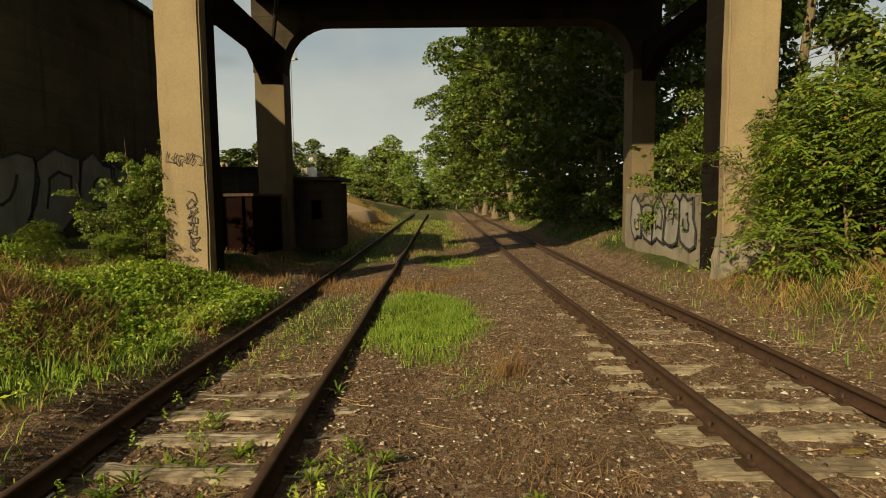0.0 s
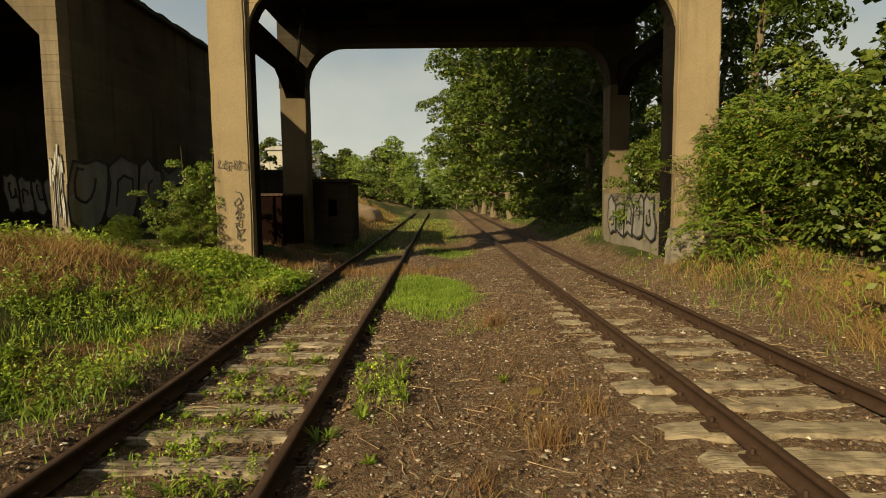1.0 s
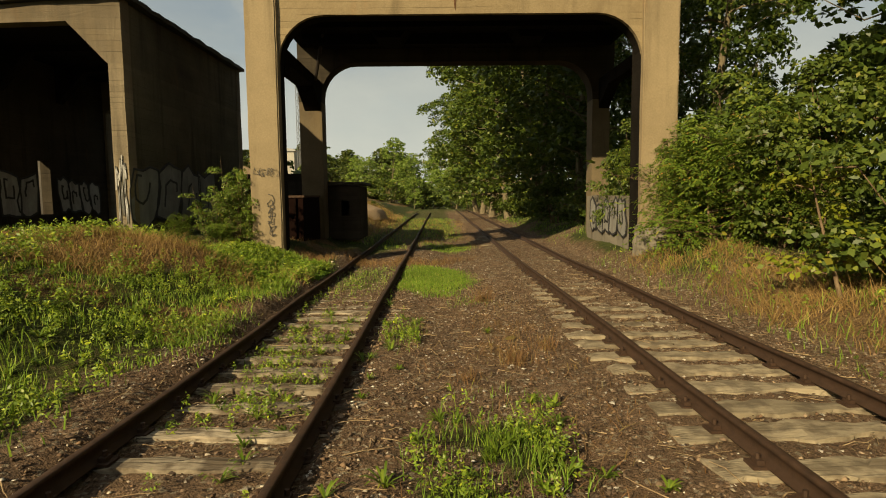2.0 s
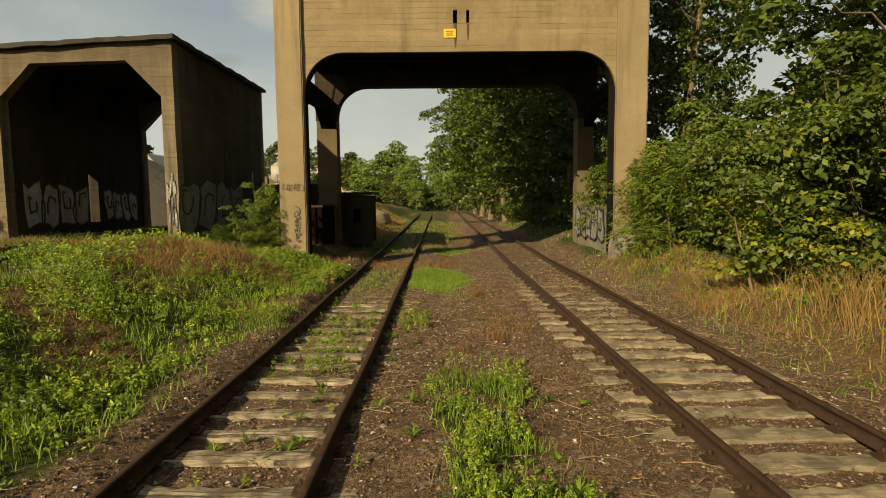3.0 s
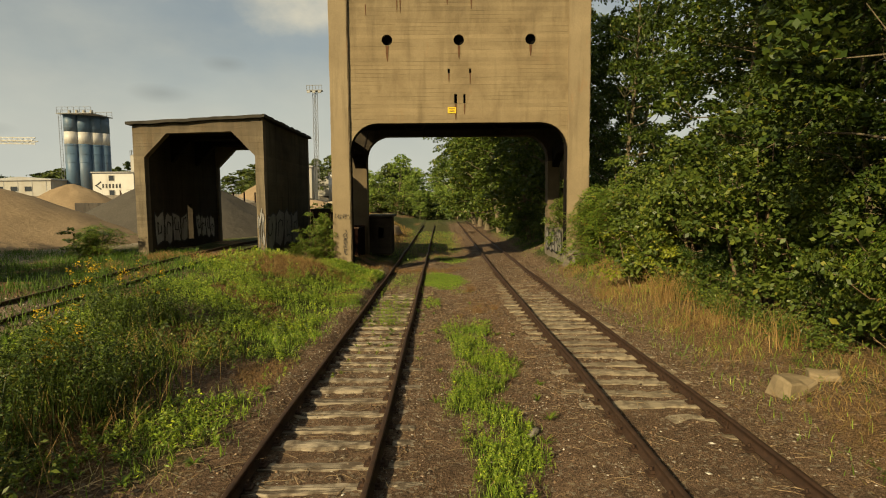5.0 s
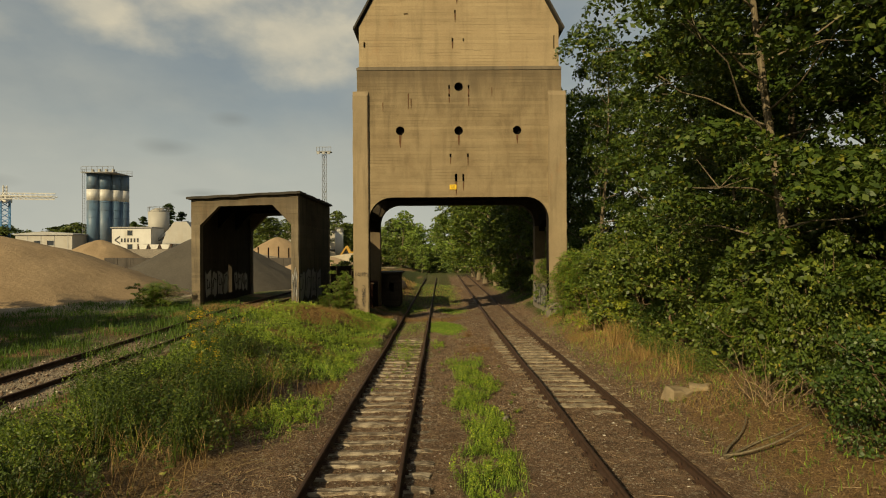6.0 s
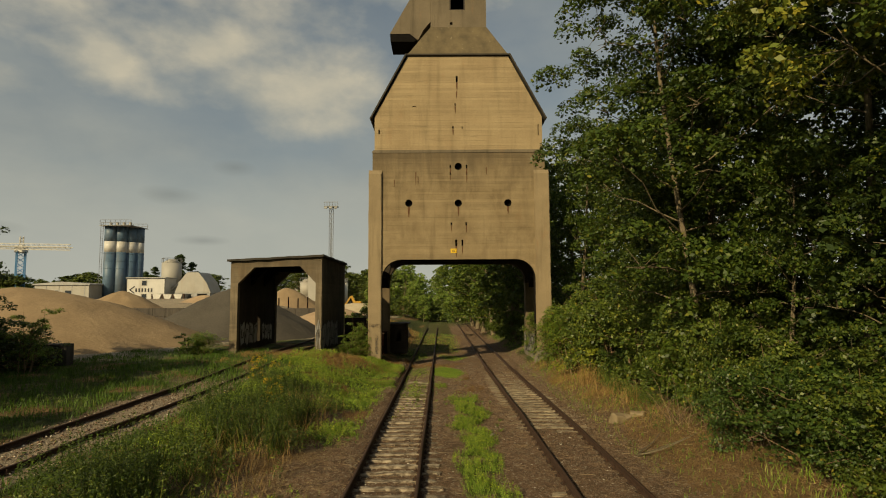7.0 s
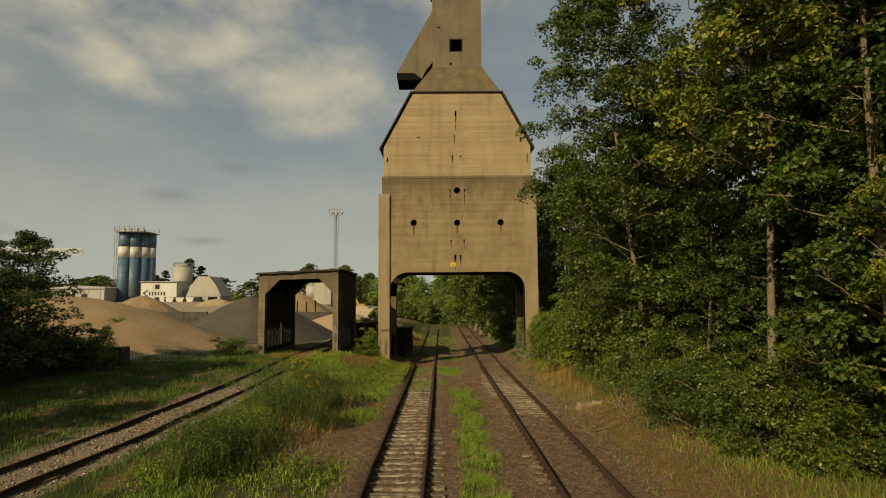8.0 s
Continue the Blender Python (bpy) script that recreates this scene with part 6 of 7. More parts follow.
# ---- trees and bushes ----
def tree_kind(name, label, category, h, spread, bare_h, leaves, leaf, material, seed, limbs=26, trunk=0.19, slim=0.62, stems=1, shape_=1.0, bark_="bark", lean=0.06, clump=0.75, twigs=True, pinnate=0, bough=0.0):
    """A tree or bush at the origin: tapered stems with limbs, and a crown of single leaves in clumps."""
    g = np.random.default_rng(seed)
    t = thing(name, label, category)
    wood_, spots = [], []
    for s in range(stems):
        a0 = g.uniform(0, 6.28)
        foot = np.array([math.cos(a0), math.sin(a0), 0]) * (0.0 if stems == 1 else 0.35 * g.uniform(0.2, 1))
        out = np.array([math.cos(a0), math.sin(a0)]) * (h * lean * g.uniform(0.4, 1.2) if stems == 1 else spread * 0.5 * g.uniform(0.3, 1))
        hh = h * (1 if stems == 1 else g.uniform(0.6, 0.95))
        q = np.linspace(0, 1, 9)
        pts = foot + np.stack([out[0] * q ** 1.4 + 0.03 * h * np.sin(3.1 * q + a0), out[1] * q ** 1.4 + 0.03 * h * np.sin(2.3 * q), hh * 0.94 * q - 0.25 * (1 - q)], 1)
        r0 = trunk / math.sqrt(stems)
        wood_.append(tube(pts, r0 * (1 - 0.88 * q) * (1 + 0.35 * np.exp(-q * 14)), 8))
        nl = limbs // stems
        for i in range(nl):
            u = bare_h / h + (1 - bare_h / h) * (i + g.uniform(0, 1)) / nl
            p = np.array([np.interp(u, q, pts[:, c]) for c in range(3)])
            v_ = (u - bare_h / h) / (1 - bare_h / h)
            reach = spread * (math.sin(math.pi * min(0.97, 0.16 + 0.84 * v_) ** (0.75 * shape_)) ** 0.7) * g.uniform(0.55, 1.1)
            a = 2.4 * i + g.uniform(-0.5, 0.5) + a0
            rise = g.uniform(0.15, 0.7) * reach
            w = np.linspace(0, 1, 5)
            lp = p + np.stack([math.cos(a) * reach * w, math.sin(a) * reach * w, rise * w ** 1.3 - 0.12 * reach * w ** 2], 1) + g.normal(size=(5, 3)) * 0.065 * reach * w[:, None]
            if stems > 1:
                lp[:, :2] *= np.minimum(1, 1.15 * spread / (np.hypot(lp[:, 0], lp[:, 1]) + 1e-6))[:, None]
            wood_.append(tube(lp, r0 * 0.26 * (1 - 0.6 * u) * (1 - 0.85 * w) + 0.006, 5 if twigs else 3))
            if bough:
                # a full bough: clumps over the upper shell of a rounded mass at the limb's end
                R, mid_ = bough * g.uniform(0.65, 1.2), lp[-1] * 0.85 + p * 0.15
                for k in range(13):
                    e_ = g.normal(size=3)
                    e_ /= np.linalg.norm(e_)
                    e_[2] = abs(e_[2]) if e_[2] < -0.5 else e_[2]
                    c = mid_ + e_ * R * np.array([1, 1, 0.85])
                    spots.append((c, R * clump * g.uniform(0.7, 1.2)))
                    if twigs and k % 4 == 0:
                        wood_.append(tube(np.stack([mid_, mid_ * 0.3 + c * 0.7]), np.array([0.007, 0.003]) * (1 + h / 14), 3))
                continue
            for k in range(3):
                w_ = 0.45 + 0.27 * k
                c = lp[-1] * w_ + p * (1 - w_)
                spots.append((c, clump * g.uniform(0.6, 1.2)))
                off = np.clip(g.normal(size=3), -1.6, 1.6) * reach * np.array([0.24, 0.24, 0.15])
                if twigs:
                    wood_.append(tube(c + off * np.array([[0.0], [0.9]]), np.array([0.010, 0.003]) * (1 + h / 14), 3))
                spots.append((c + off, clump * g.uniform(0.5, 1.1)))
    rad = np.array([r for _, r in spots])
    share = rad ** 2 / (rad ** 2).sum()
    pick = g.choice(len(spots), leaves, p=share)
    c = np.array([c for c, _ in spots])[pick]
    d = g.normal(size=(leaves, 3))
    d /= np.linalg.norm(d, axis=1)[:, None]
    d[:, 2] = np.where(d[:, 2] < -0.25, -d[:, 2], d[:, 2])
    c = c + d * (rad[pick] * g.uniform(0.3, 1.0, leaves) ** 0.4)[:, None] * np.array([1, 1, 0.8])
    c[:, 2] = np.maximum(c[:, 2], 0.06)
    if pinnate:
        v, f = sprays(c[::pinnate], leaf, seed + 1, pinnate, slim, d[::pinnate])
    else:
        v, f = leaf_cloud(c, leaf, seed + 1, slim=slim, out=d)
    wv, wf = gather(wood_)
    raw("trunk" if stems == 1 else "stem", wv, wf, bark_, t, soft=True)
    raw("crown", v, f, material, t)
    return t


def plant_at(kind, x, y, scale=1.0, turn=0.0, wide=1.0, label="", sink=0.0):
    ob = copy_thing(kind, Matrix.Identity(4))
    ob.scale = (scale * wide, scale * wide, scale)
    ob.rotation_euler = (0, 0, radians(turn))
    ob.location = (x, y, float(land(x, y)) - sink)
    if label:
        ob["label"] = label
    return ob


poplar = tree_kind("tree", "tall poplar with pale trunk and loose green crown", "tree", 18.0, 2.9, 2.6, 30000, 0.145, "leaf_tree", 21, 34, 0.17, clump=0.36, shape_=1.6, bough=1.15)
# dark leaf copy gives this back row the shade of the wood
elm = tree_kind("tree", "tall tree, the wood's shade put into its dark leaves", "tree", 17.0, 3.0, 2.2, 13000, 0.205, "leaf_dark", 39, 30, 0.18, clump=0.36, shape_=1.4, bough=1.3, twigs=False)
maple = tree_kind("tree", "broad tree with dense dark green leaves at the wood's edge", "tree", 14.0, 3.3, 1.2, 18500, 0.185, "leaf_tree", 22, 30, 0.2, clump=0.36, bough=1.35)
golden = tree_kind("tree", "tree with yellowing leaves over a leaning pale trunk", "tree", 15.5, 3.3, 7.0, 32000, 0.135, "leaf_yellow", 23, 32, 0.12, lean=0.05, clump=0.36, bough=1.25)
bush = tree_kind("bush", "dense green broad-leaved bush at the wood's edge", "bush", 4.6, 2.1, 0.25, 11000, 0.125, "leaf_bush", 24, 25, 0.12, stems=5, shape_=0.8, bark_="twig", clump=0.50)
bramble = tree_kind("bush", "low dark green bramble thicket", "bush", 2.7, 2.3, 0.1, 11500, 0.088, "leaf_bramble", 25, 36, 0.08, stems=5, shape_=0.7, bark_="twig", clump=0.40)
ash = tree_kind("bush", "bright green young ash shoots with hanging narrow leaflets", "bush", 3.6, 1.7, 0.4, 13500, 0.125, "leaf_elder", 26, 30, 0.09, stems=5, slim=0.34, bark_="twig", clump=0.42, pinnate=9)
thin = tree_kind("bush", "thin straggly yellow-green bush with bare stems by the pier", "bush", 3.0, 1.1, 0.2, 7000, 0.085, "leaf_elder", 27, 30, 0.07, stems=7, slim=0.38, bark_="twig", clump=0.2)
far_tree = tree_kind("tree", "leafy tree on the outskirts of the yard", "tree", 13.0, 3.9, 1.0, 1500, 0.66, "leaf_far", 28, 34, 0.22, slim=0.75, clump=1.0, twigs=False)
far_poplar = tree_kind("tree", "narrow dark upright poplar behind the yard", "tree", 12.0, 1.7, 0.6, 2200, 0.5, "leaf_dark", 29, 30, 0.2, slim=0.75, clump=0.6, twigs=False)
mid_tree = tree_kind("tree", "leafy tree in the woods along the tracks", "tree", 15.0, 4.2, 1.6, 9500, 0.30, "leaf_mid", 30, 30, 0.24, slim=0.65, clump=0.4, bough=1.4, twigs=False)
arching = tree_kind("tree", "tall leafy tree with boughs arching over the far track", "tree", 15.5, 4.2, 1.6, 15000, 0.25, "leaf_mid", 38, 32, 0.22, slim=0.65, clump=0.4, bough=1.4, twigs=False)
shrub = tree_kind("bush", "leafy green shrub away from the track", "bush", 4.6, 2.1, 0.25, 2100, 0.28, "leaf_bush", 31, 30, 0.12, stems=4, shape_=0.8, bark_="twig", clump=0.45, twigs=False)
dark_shrub = tree_kind("bush", "dark green hedge shrub by the yard", "bush", 2.7, 2.3, 0.1, 3600, 0.18, "leaf_dark", 32, 30, 0.08, stems=4, shape_=0.7, bark_="twig", clump=0.4, twigs=False)
goldbush = tree_kind("bush", "small golden-yellow bush in the dry grass", "bush", 1.7, 0.7, 0.3, 1500, 0.08, "leaf_gold", 34, 16, 0.05, stems=3, bark_="twig", clump=0.2)
left_tree = tree_kind("tree", "dark leafy tree at the edge of the yard", "tree", 8.0, 2.6, 0.8, 14000, 0.14, "leaf_dark", 33, 36, 0.14, clump=0.5)
canopy = tree_kind("tree", "tall tree with a pale trunk and a high loose crown", "tree", 20.0, 4.4, 4.0, 62000, 0.15, "leaf_tree", 35, 44, 0.135, clump=0.44, shape_=1.0, lean=0.02, bough=1.4)
end_tree = tree_kind("tree", "leafy tree at the far end, haze put into its pale leaves", "tree", 13.0, 3.3, 0.4, 4200, 0.42, "leaf_end", 36, 26, 0.16, slim=0.75, clump=0.45, bough=1.35, twigs=False)
masters = (elm, arching, canopy, end_tree, poplar, maple, golden, bush, bramble, ash, thin, far_tree, far_poplar, mid_tree, shrub, dark_shrub, left_tree, goldbush)

# wood's edge along the flight, from the tower back past its end
for kind, rows_ in (
    (poplar, ((9.0, -18.8, 0.95, 75, 0.95), (10.2, -22.5, 1.0, 300, 1.0))),
    (elm, ((11.0, -9.8, 1.05, 230, 0.95), (10.8, -3.6, 0.9, 20, 1.0), (11.4, -13.0, 1.04, 140, 0.95), (12.6, -16.6, 1.0, 60, 1.0), (14.2, -20.5, 1.05, 200, 1.1), (13.6, -6.6, 1.05, 310, 1.1), (14.0, -11.4, 1.1, 130, 1.1), (12.6, 2.6, 0.9, 250, 1.0))),
    (canopy, ((7.8, -6.9, 1.0, 20, 1.0),)),
    (golden, ((8.7, -15.4, 1.2, 295, 0.95), (9.4, -20.4, 0.55, 80, 1.0))),
    # the maple at y -26.8 is out of view, added to shade the wood
    (maple, ((10.2, -6.4, 1.05, 250, 0.9), (8.5, -3.8, 0.58, 10, 0.85), (9.2, -9.2, 0.6, 200, 0.8), (10.0, -12.8, 0.55, 300, 0.85), (9.2, 0.4, 0.5, 90, 0.9), (10.7, -26.8, 1.0, 30, 0.8), (11.4, -17.6, 1.0, 100, 0.9), (10.4, 1.8, 0.72, 10, 1.1), (11.0, 6.2, 0.95, 120, 1.0), (9.4, 15.6, 1.15, 180, 0.72))),
    (bush, ((10.2, 3.2, 1.45, 220, 1.0), (10.0, -6.8, 1.4, 10, 1.0), (9.6, -16.2, 0.75, 30, 0.95), (11.3, -18.0, 0.8, 190, 0.95), (8.5, 6.6, 1.05, 0, 1.0), (8.4, 3.6, 1.2, 50, 0.95), (8.6, 0.6, 1.3, 110, 0.95), (9.3, -2.2, 1.15, 170, 0.9), (7.75, -5.7, 1.15, 230, 0.62), (8.1, -7.9, 0.95, 100, 0.6), (9.2, -4.6, 1.0, 230, 0.9), (8.8, -8.2, 0.8, 290, 0.85), (8.7, -10.4, 0.75, 20, 0.9), (8.3, 10.4, 1.15, 340, 1.0), (6.9, 14.4, 0.95, 30, 0.75), (8.7, -13.2, 0.7, 80, 0.95), (8.4, -15.2, 0.8, 140, 0.9))),
    (bramble, ((7.55, -10.7, 1.0, 0, 0.72), (8.9, -11.6, 1.05, 140, 0.8), (8.5, -14.2, 0.85, 90, 0.8), (10.4, -17.2, 0.9, 200, 0.9), (9.2, -12.4, 1.1, 60, 1.2), (12.2, -20.6, 0.9, 260, 1.0), (8.2, -3.9, 0.6, 130, 0.8), (7.6, 1.9, 0.7, 310, 0.9))),
    (ash, ((6.9, 9.2, 1.0, 0, 1.0), (7.6, 8.2, 0.9, 120, 1.0), (6.4, 12.6, 0.9, 200, 0.8), (7.9, -5.9, 0.85, 70, 0.7), (7.6, 5.4, 0.7, 260, 0.9), (9.0, -16.6, 0.62, 300, 0.9), (6.25, 10.3, 0.86, 160, 0.75))),
    # the tree at y -32.5 is unseen too, another one added for shade
    (mid_tree, ((7.8, 22.5, 1.05, 40, 0.9), (8.2, 27.5, 1.1, 150, 0.95), (10.6, -32.5, 1.1, 200, 0.8), (14.8, 9.0, 1.1, 60, 1.0), (15.6, -8.5, 1.15, 200, 1.0), (16.0, 14.0, 1.0, 230, 1.0), (15.2, -17.0, 1.0, 45, 1.0), (16.0, 0.5, 1.1, 90, 1.0))),
    (shrub, ((8.6, 16.0, 1.0, 200, 1.1), (10.2, 12.6, 1.2, 77, 1.0), (12.4, -14.5, 1.2, 20, 1.1), (12.6, -6.0, 1.2, 140, 1.1), (12.2, -20.0, 1.2, 260, 1.1))),
):
    for x, y, s, turn, wide in rows_:
        plant_at(kind, x, y, s, turn, wide)
# by the shed, the pier and the hut
plant_at(goldbush, 6.3, 3.5, 1.4, 0, 1.1)
plant_at(goldbush, 6.8, 2.2, 1.0, 90, 1.1)
plant_at(thin, -5.95, 11.5, 0.95, 0, 0.75)
plant_at(thin, -5.5, 11.6, 0.85, 130, 0.7)
plant_at(thin, -6.3, 11.0, 0.6, 60, 1.0)
plant_at(thin, -5.6, 11.2, 0.45, 250, 1.2)
plant_at(ash, -5.9, 10.6, 0.2, 40, 1.2)
plant_at(ash, -6.6, 9.6, 0.235, 200, 1.05, "low round bright green bush before the shed wall")
plant_at(shrub, -6.2, 21.2, 0.75, 20, 0.9)
plant_at(shrub, -6.7, 22.2, 0.6, 90, 1.0)
plant_at(shrub, -7.0, 27.5, 0.6, 190, 1.0)
plant_at(ash, -14.9, 9.4, 0.42, 10, 1.5, "low round bright green bush by the shed portal")
plant_at(shrub, -15.9, 9.8, 0.33, 10, 1.3)
# hedge and trees by the yard
plant_at(left_tree, -23.0, 0.5, 1.0, 0, 1.1)
plant_at(left_tree, -26.5, 2.5, 0.95, 120, 1.1)
plant_at(thin, -20.4, 2.0, 1.15, 0, 1.0)
for x, y, s, turn in ((-22.5, 1.5, 1.0, 0), (-25.5, 1.0, 1.2, 70), (-22.8, -2.6, 1.1, 140), (-21.6, 3.6, 0.65, 30), (-24.5, 4.2, 0.8, 200), (-28, 3, 1.3, 250)):
    plant_at(dark_shrub, x, y, s, turn, 1.1)
# unseen trees left of view, added to cast the shade on verge and hedge
for x, y, s, turn in ((-25, -7, 0.62, 0), (-22.5, -13, 0.6, 80), (-29, -5, 0.85, 160), (-20.5, -19, 0.6, 240), (-28, -14, 0.7, 10), (-33, -9, 0.9, 70), (-24, -10, 0.75, 20), (-28, -11, 0.85, 300), (-31, -15, 0.95, 110)):
    plant_at(far_tree, x, y, s, turn, 1.15)
# corridor of trees beyond the tower
g = np.random.default_rng(44)
for i in range(2, 11):
    plant_at(mid_tree, 7.6 + g.uniform(-0.7, 1.2) - 2.2 * float(smooth01(30, 60, 23 + 5 * i)), 22.5 + 5.0 * i, g.uniform(0.85, 1.15), g.uniform(0, 360), g.uniform(0.85, 1.05))
for x, y, s in ((5.6, 43, 1.15), (5.0, 51, 1.2), (4.8, 60, 1.2), (4.6, 69, 1.15)):
    plant_at(arching, x, y, s, g.uniform(0, 360), 1.1)
for i in range(11):
    plant_at(shrub, 5.7 + g.uniform(-0.2, 0.7), 38 + 4.0 * i, g.uniform(0.55, 0.9), g.uniform(0, 360), 0.9, "leafy shrub at the foot of the trees beyond the tower")
for i in range(10):
    plant_at(shrub, -13.5 + 2.1 * i + g.uniform(-0.4, 0.4) + (1.2 if i > 6 else 0), 86 + g.uniform(-2, 4), g.uniform(0.7, 1.1), g.uniform(0, 360), 1.2, "bushy shrub closing the end of the tracks")
for i in range(4):
    plant_at(mid_tree, 13.0 + g.uniform(-1, 2), 29 + 8.0 * i, g.uniform(1.0, 1.3), g.uniform(0, 360))
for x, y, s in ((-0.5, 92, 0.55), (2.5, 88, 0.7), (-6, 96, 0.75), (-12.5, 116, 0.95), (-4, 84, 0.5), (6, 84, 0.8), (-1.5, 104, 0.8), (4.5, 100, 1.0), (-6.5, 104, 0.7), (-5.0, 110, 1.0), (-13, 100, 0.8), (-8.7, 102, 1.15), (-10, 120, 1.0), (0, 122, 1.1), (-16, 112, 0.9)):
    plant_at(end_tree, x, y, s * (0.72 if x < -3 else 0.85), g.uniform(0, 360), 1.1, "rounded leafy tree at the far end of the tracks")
for i in range(8):
    plant_at(shrub, 6.6 + g.uniform(-0.4, 0.6), 21 + 3.2 * i, g.uniform(0.5, 0.8), g.uniform(0, 360), 1.1)
for x, y, s in ((-6.4, 33, 0.16), (-5.6, 44, 0.15), (-9.0, 27, 0.4)):
    plant_at(shrub, x, y, s, g.uniform(0, 360), 1.3, "low green bush on the bank")
# behind the yard
for x, y, s in ((-64.5, 116, 0.95), (-63.0, 118, 0.8), (-71, 118, 0.7), (-73, 117, 0.6)):
    plant_at(far_poplar, x, y, s, g.uniform(0, 360), 1.25)
for i in range(34):
    plant_at(far_tree, -150 + 4.3 * i + g.uniform(-1.5, 1.5), 128 + 22 * math.sin(0.5 * i) ** 2 + g.uniform(0, 12), g.uniform(0.62, 0.85), g.uniform(0, 360), 2.1, "", 2.2)
for i in range(16):
    plant_at(far_tree, -152 + 5.0 * i + g.uniform(-1.5, 1.5), 142 + g.uniform(0, 14), g.uniform(0.5, 0.72), g.uniform(0, 360), 2.4, "", 1.8)
for i in range(12):
    plant_at(far_tree, -36 + 2.6 * i + g.uniform(-1, 1), 108 + g.uniform(0, 14), g.uniform(0.5, 0.8), g.uniform(0, 360), 1.2)
for m_ in masters:
    for o in (*m_.children_recursive, m_):
        bpy.data.objects.remove(o)

# far woods along the horizon
g = np.random.default_rng(51)
wc = []
for i in range(240):
    a = math.radians(-75 + 150 * i / 240) + g.uniform(-0.01, 0.01)
    d = g.uniform(240, 330)
    c = np.array([d * math.sin(a), d * math.cos(a), 0.0])
    k = 110
    p = g.normal(size=(k, 3)) * np.array([5.5, 4, 2.2])
    p[:, 2] = np.abs(p[:, 2]) * 1.5 + g.uniform(0, 2.0)
    wc.append(c + p)
v, f = leaf_cloud(np.concatenate(wc), 2.4, 52, slim=0.9)
tagged(raw("far_woods", v, f, "leaf_far"), "low dark belt of woods along the horizon", "woods", kind="stuff")

# ---- grass, weeds and litter ----
def weeds(name, x, y, h, leaf, material, seed, per=14, spread=0.5, bare=0.15):
    """Leafy herbs: leaves set round a short stem at each place."""
    g = np.random.default_rng(seed)
    n = len(x)
    hh = h * g.uniform(0.5, 1.3, n)
    u = g.uniform(bare, 1, (n, per))
    a = g.uniform(0, 6.28, (n, per))
    r = hh[:, None] * spread * (1.15 - u) * g.uniform(0.4, 1.0, (n, per))
    c = np.stack([x[:, None] + r * np.cos(a), y[:, None] + r * np.sin(a), land(x, y)[:, None] + hh[:, None] * u], -1).reshape(-1, 3)
    v, f = leaf_cloud(c, leaf, seed + 1, droop=0.0, slim=0.42)
    return raw(name, v, f, material)


turf = lambda x, y: np.clip(1.25 * green_map(x, y) - 0.12, 0, 1) * (0.3 + 0.7 * patch(x, y, 0.6, 7)) * rail_free(x, y) * (1 - 0.85 * np.clip(1.3 * dry_map(x, y), 0, 1))
away = lambda x, y: (x < -3.0) | (x > 4.4)
x, y = tufts(120000, -8.4, -2.75, -26, 11.0, lambda x, y: turf(x, y) * (0.25 + 0.75 * smooth01(0.3, 0.6, patch(x, y, 0.24, 11.7))), 61)
tagged(blades("field_grass", x, y, 0.10 + 0.09 * patch(x, y, 0.5, 6.3), 0.014, "blade_green", 62), "green meadow grass between the tracks and the siding", "grass", kind="stuff")
x, y = tufts(130000, -1.05, 2.1, -27, 20, turf, 63)
tagged(blades("middle_grass", x, y, 0.085 + 0.06 * smooth01(3, -1, y), 0.008, "blade_green", 64), "strip of fresh green grass between the two tracks", "grass", kind="stuff")
x, y = tufts(42000, -1.05, 1.1, 4.6, 12, lambda x, y: np.clip(1.3 * blot(x, y, -0.3 + 0.15 * np.sin(2.3 * y), 9.4, 0.85, 2.5) * (0.55 + 0.6 * patch(x, y, 0.35, 2)) - 0.12, 0, 1), 123)
tagged(blades("patch_grass", x, y, 0.07, 0.011, "blade_fresh", 124), "lush bright green grass patch between the tracks", "grass", kind="stuff")
x, y = tufts(9000, -2.75, -1.05, -2, 13, turf, 65)
tagged(blades("track_grass", x, y, 0.10, 0.011, "blade_green", 66), "short grass growing between the rails", "grass", kind="stuff")
x, y = tufts(80000, -20.5, -8.0, -24, 12, lambda x, y: (0.25 + 0.75 * smooth01(0.3, 0.65, patch(x, y, 0.5, 4.7))) * (0.5 + 0.5 * turf(x, y)) * ((np.abs(x - siding(y)) > 1.35) | ((y > -4) & (y < 9))), 67)
tagged(blades("verge_grass", x, y, 0.22, 0.022, "blade_verge_shade", 68), "long green verge grass by the siding, tree shade in its colour", "grass", kind="stuff")
x, y = tufts(26000, -7, 9, 17.5, 48, lambda x, y: np.clip(green_map(x, y), 0.15, 1) * (1 - 0.8 * dry_map(x, y)) * rail_free(x, y) * ~((x > 1.2) & (x < 4.6)), 69)
tagged(blades("back_grass", x, y, 0.13, 0.020, "blade_green", 70), "rank grass beyond the tower", "grass", kind="stuff")
x, y = tufts(12000, -8.5, -3.0, 19, 48, lambda x, y: smooth01(-3.0, -3.9, x) * (0.3 + 0.7 * patch(x, y, 0.8, 3.9)), 162)
tagged(blades("bank_dry_grass", x, y, 0.34, 0.016, "blade_dry", 163, 0.8), "tawny dry grass on the bank beyond the tower", "dry grass", kind="stuff")
x, y = tufts(7000, -3.2, 1.6, 18, 44, lambda x, y: 0.6 * patch(x, y, 0.9, 7.7) * rail_free(x, y), 164)
tagged(blades("back_straw", x, y, 0.15, 0.016, "blade_dry", 165, 1.2), "short tawny straw between the far rails", "dry grass", kind="stuff")
straw = lambda x, y: np.clip(1.4 * dry_map(x, y) - 0.25, 0, 1) * rail_free(x, y)
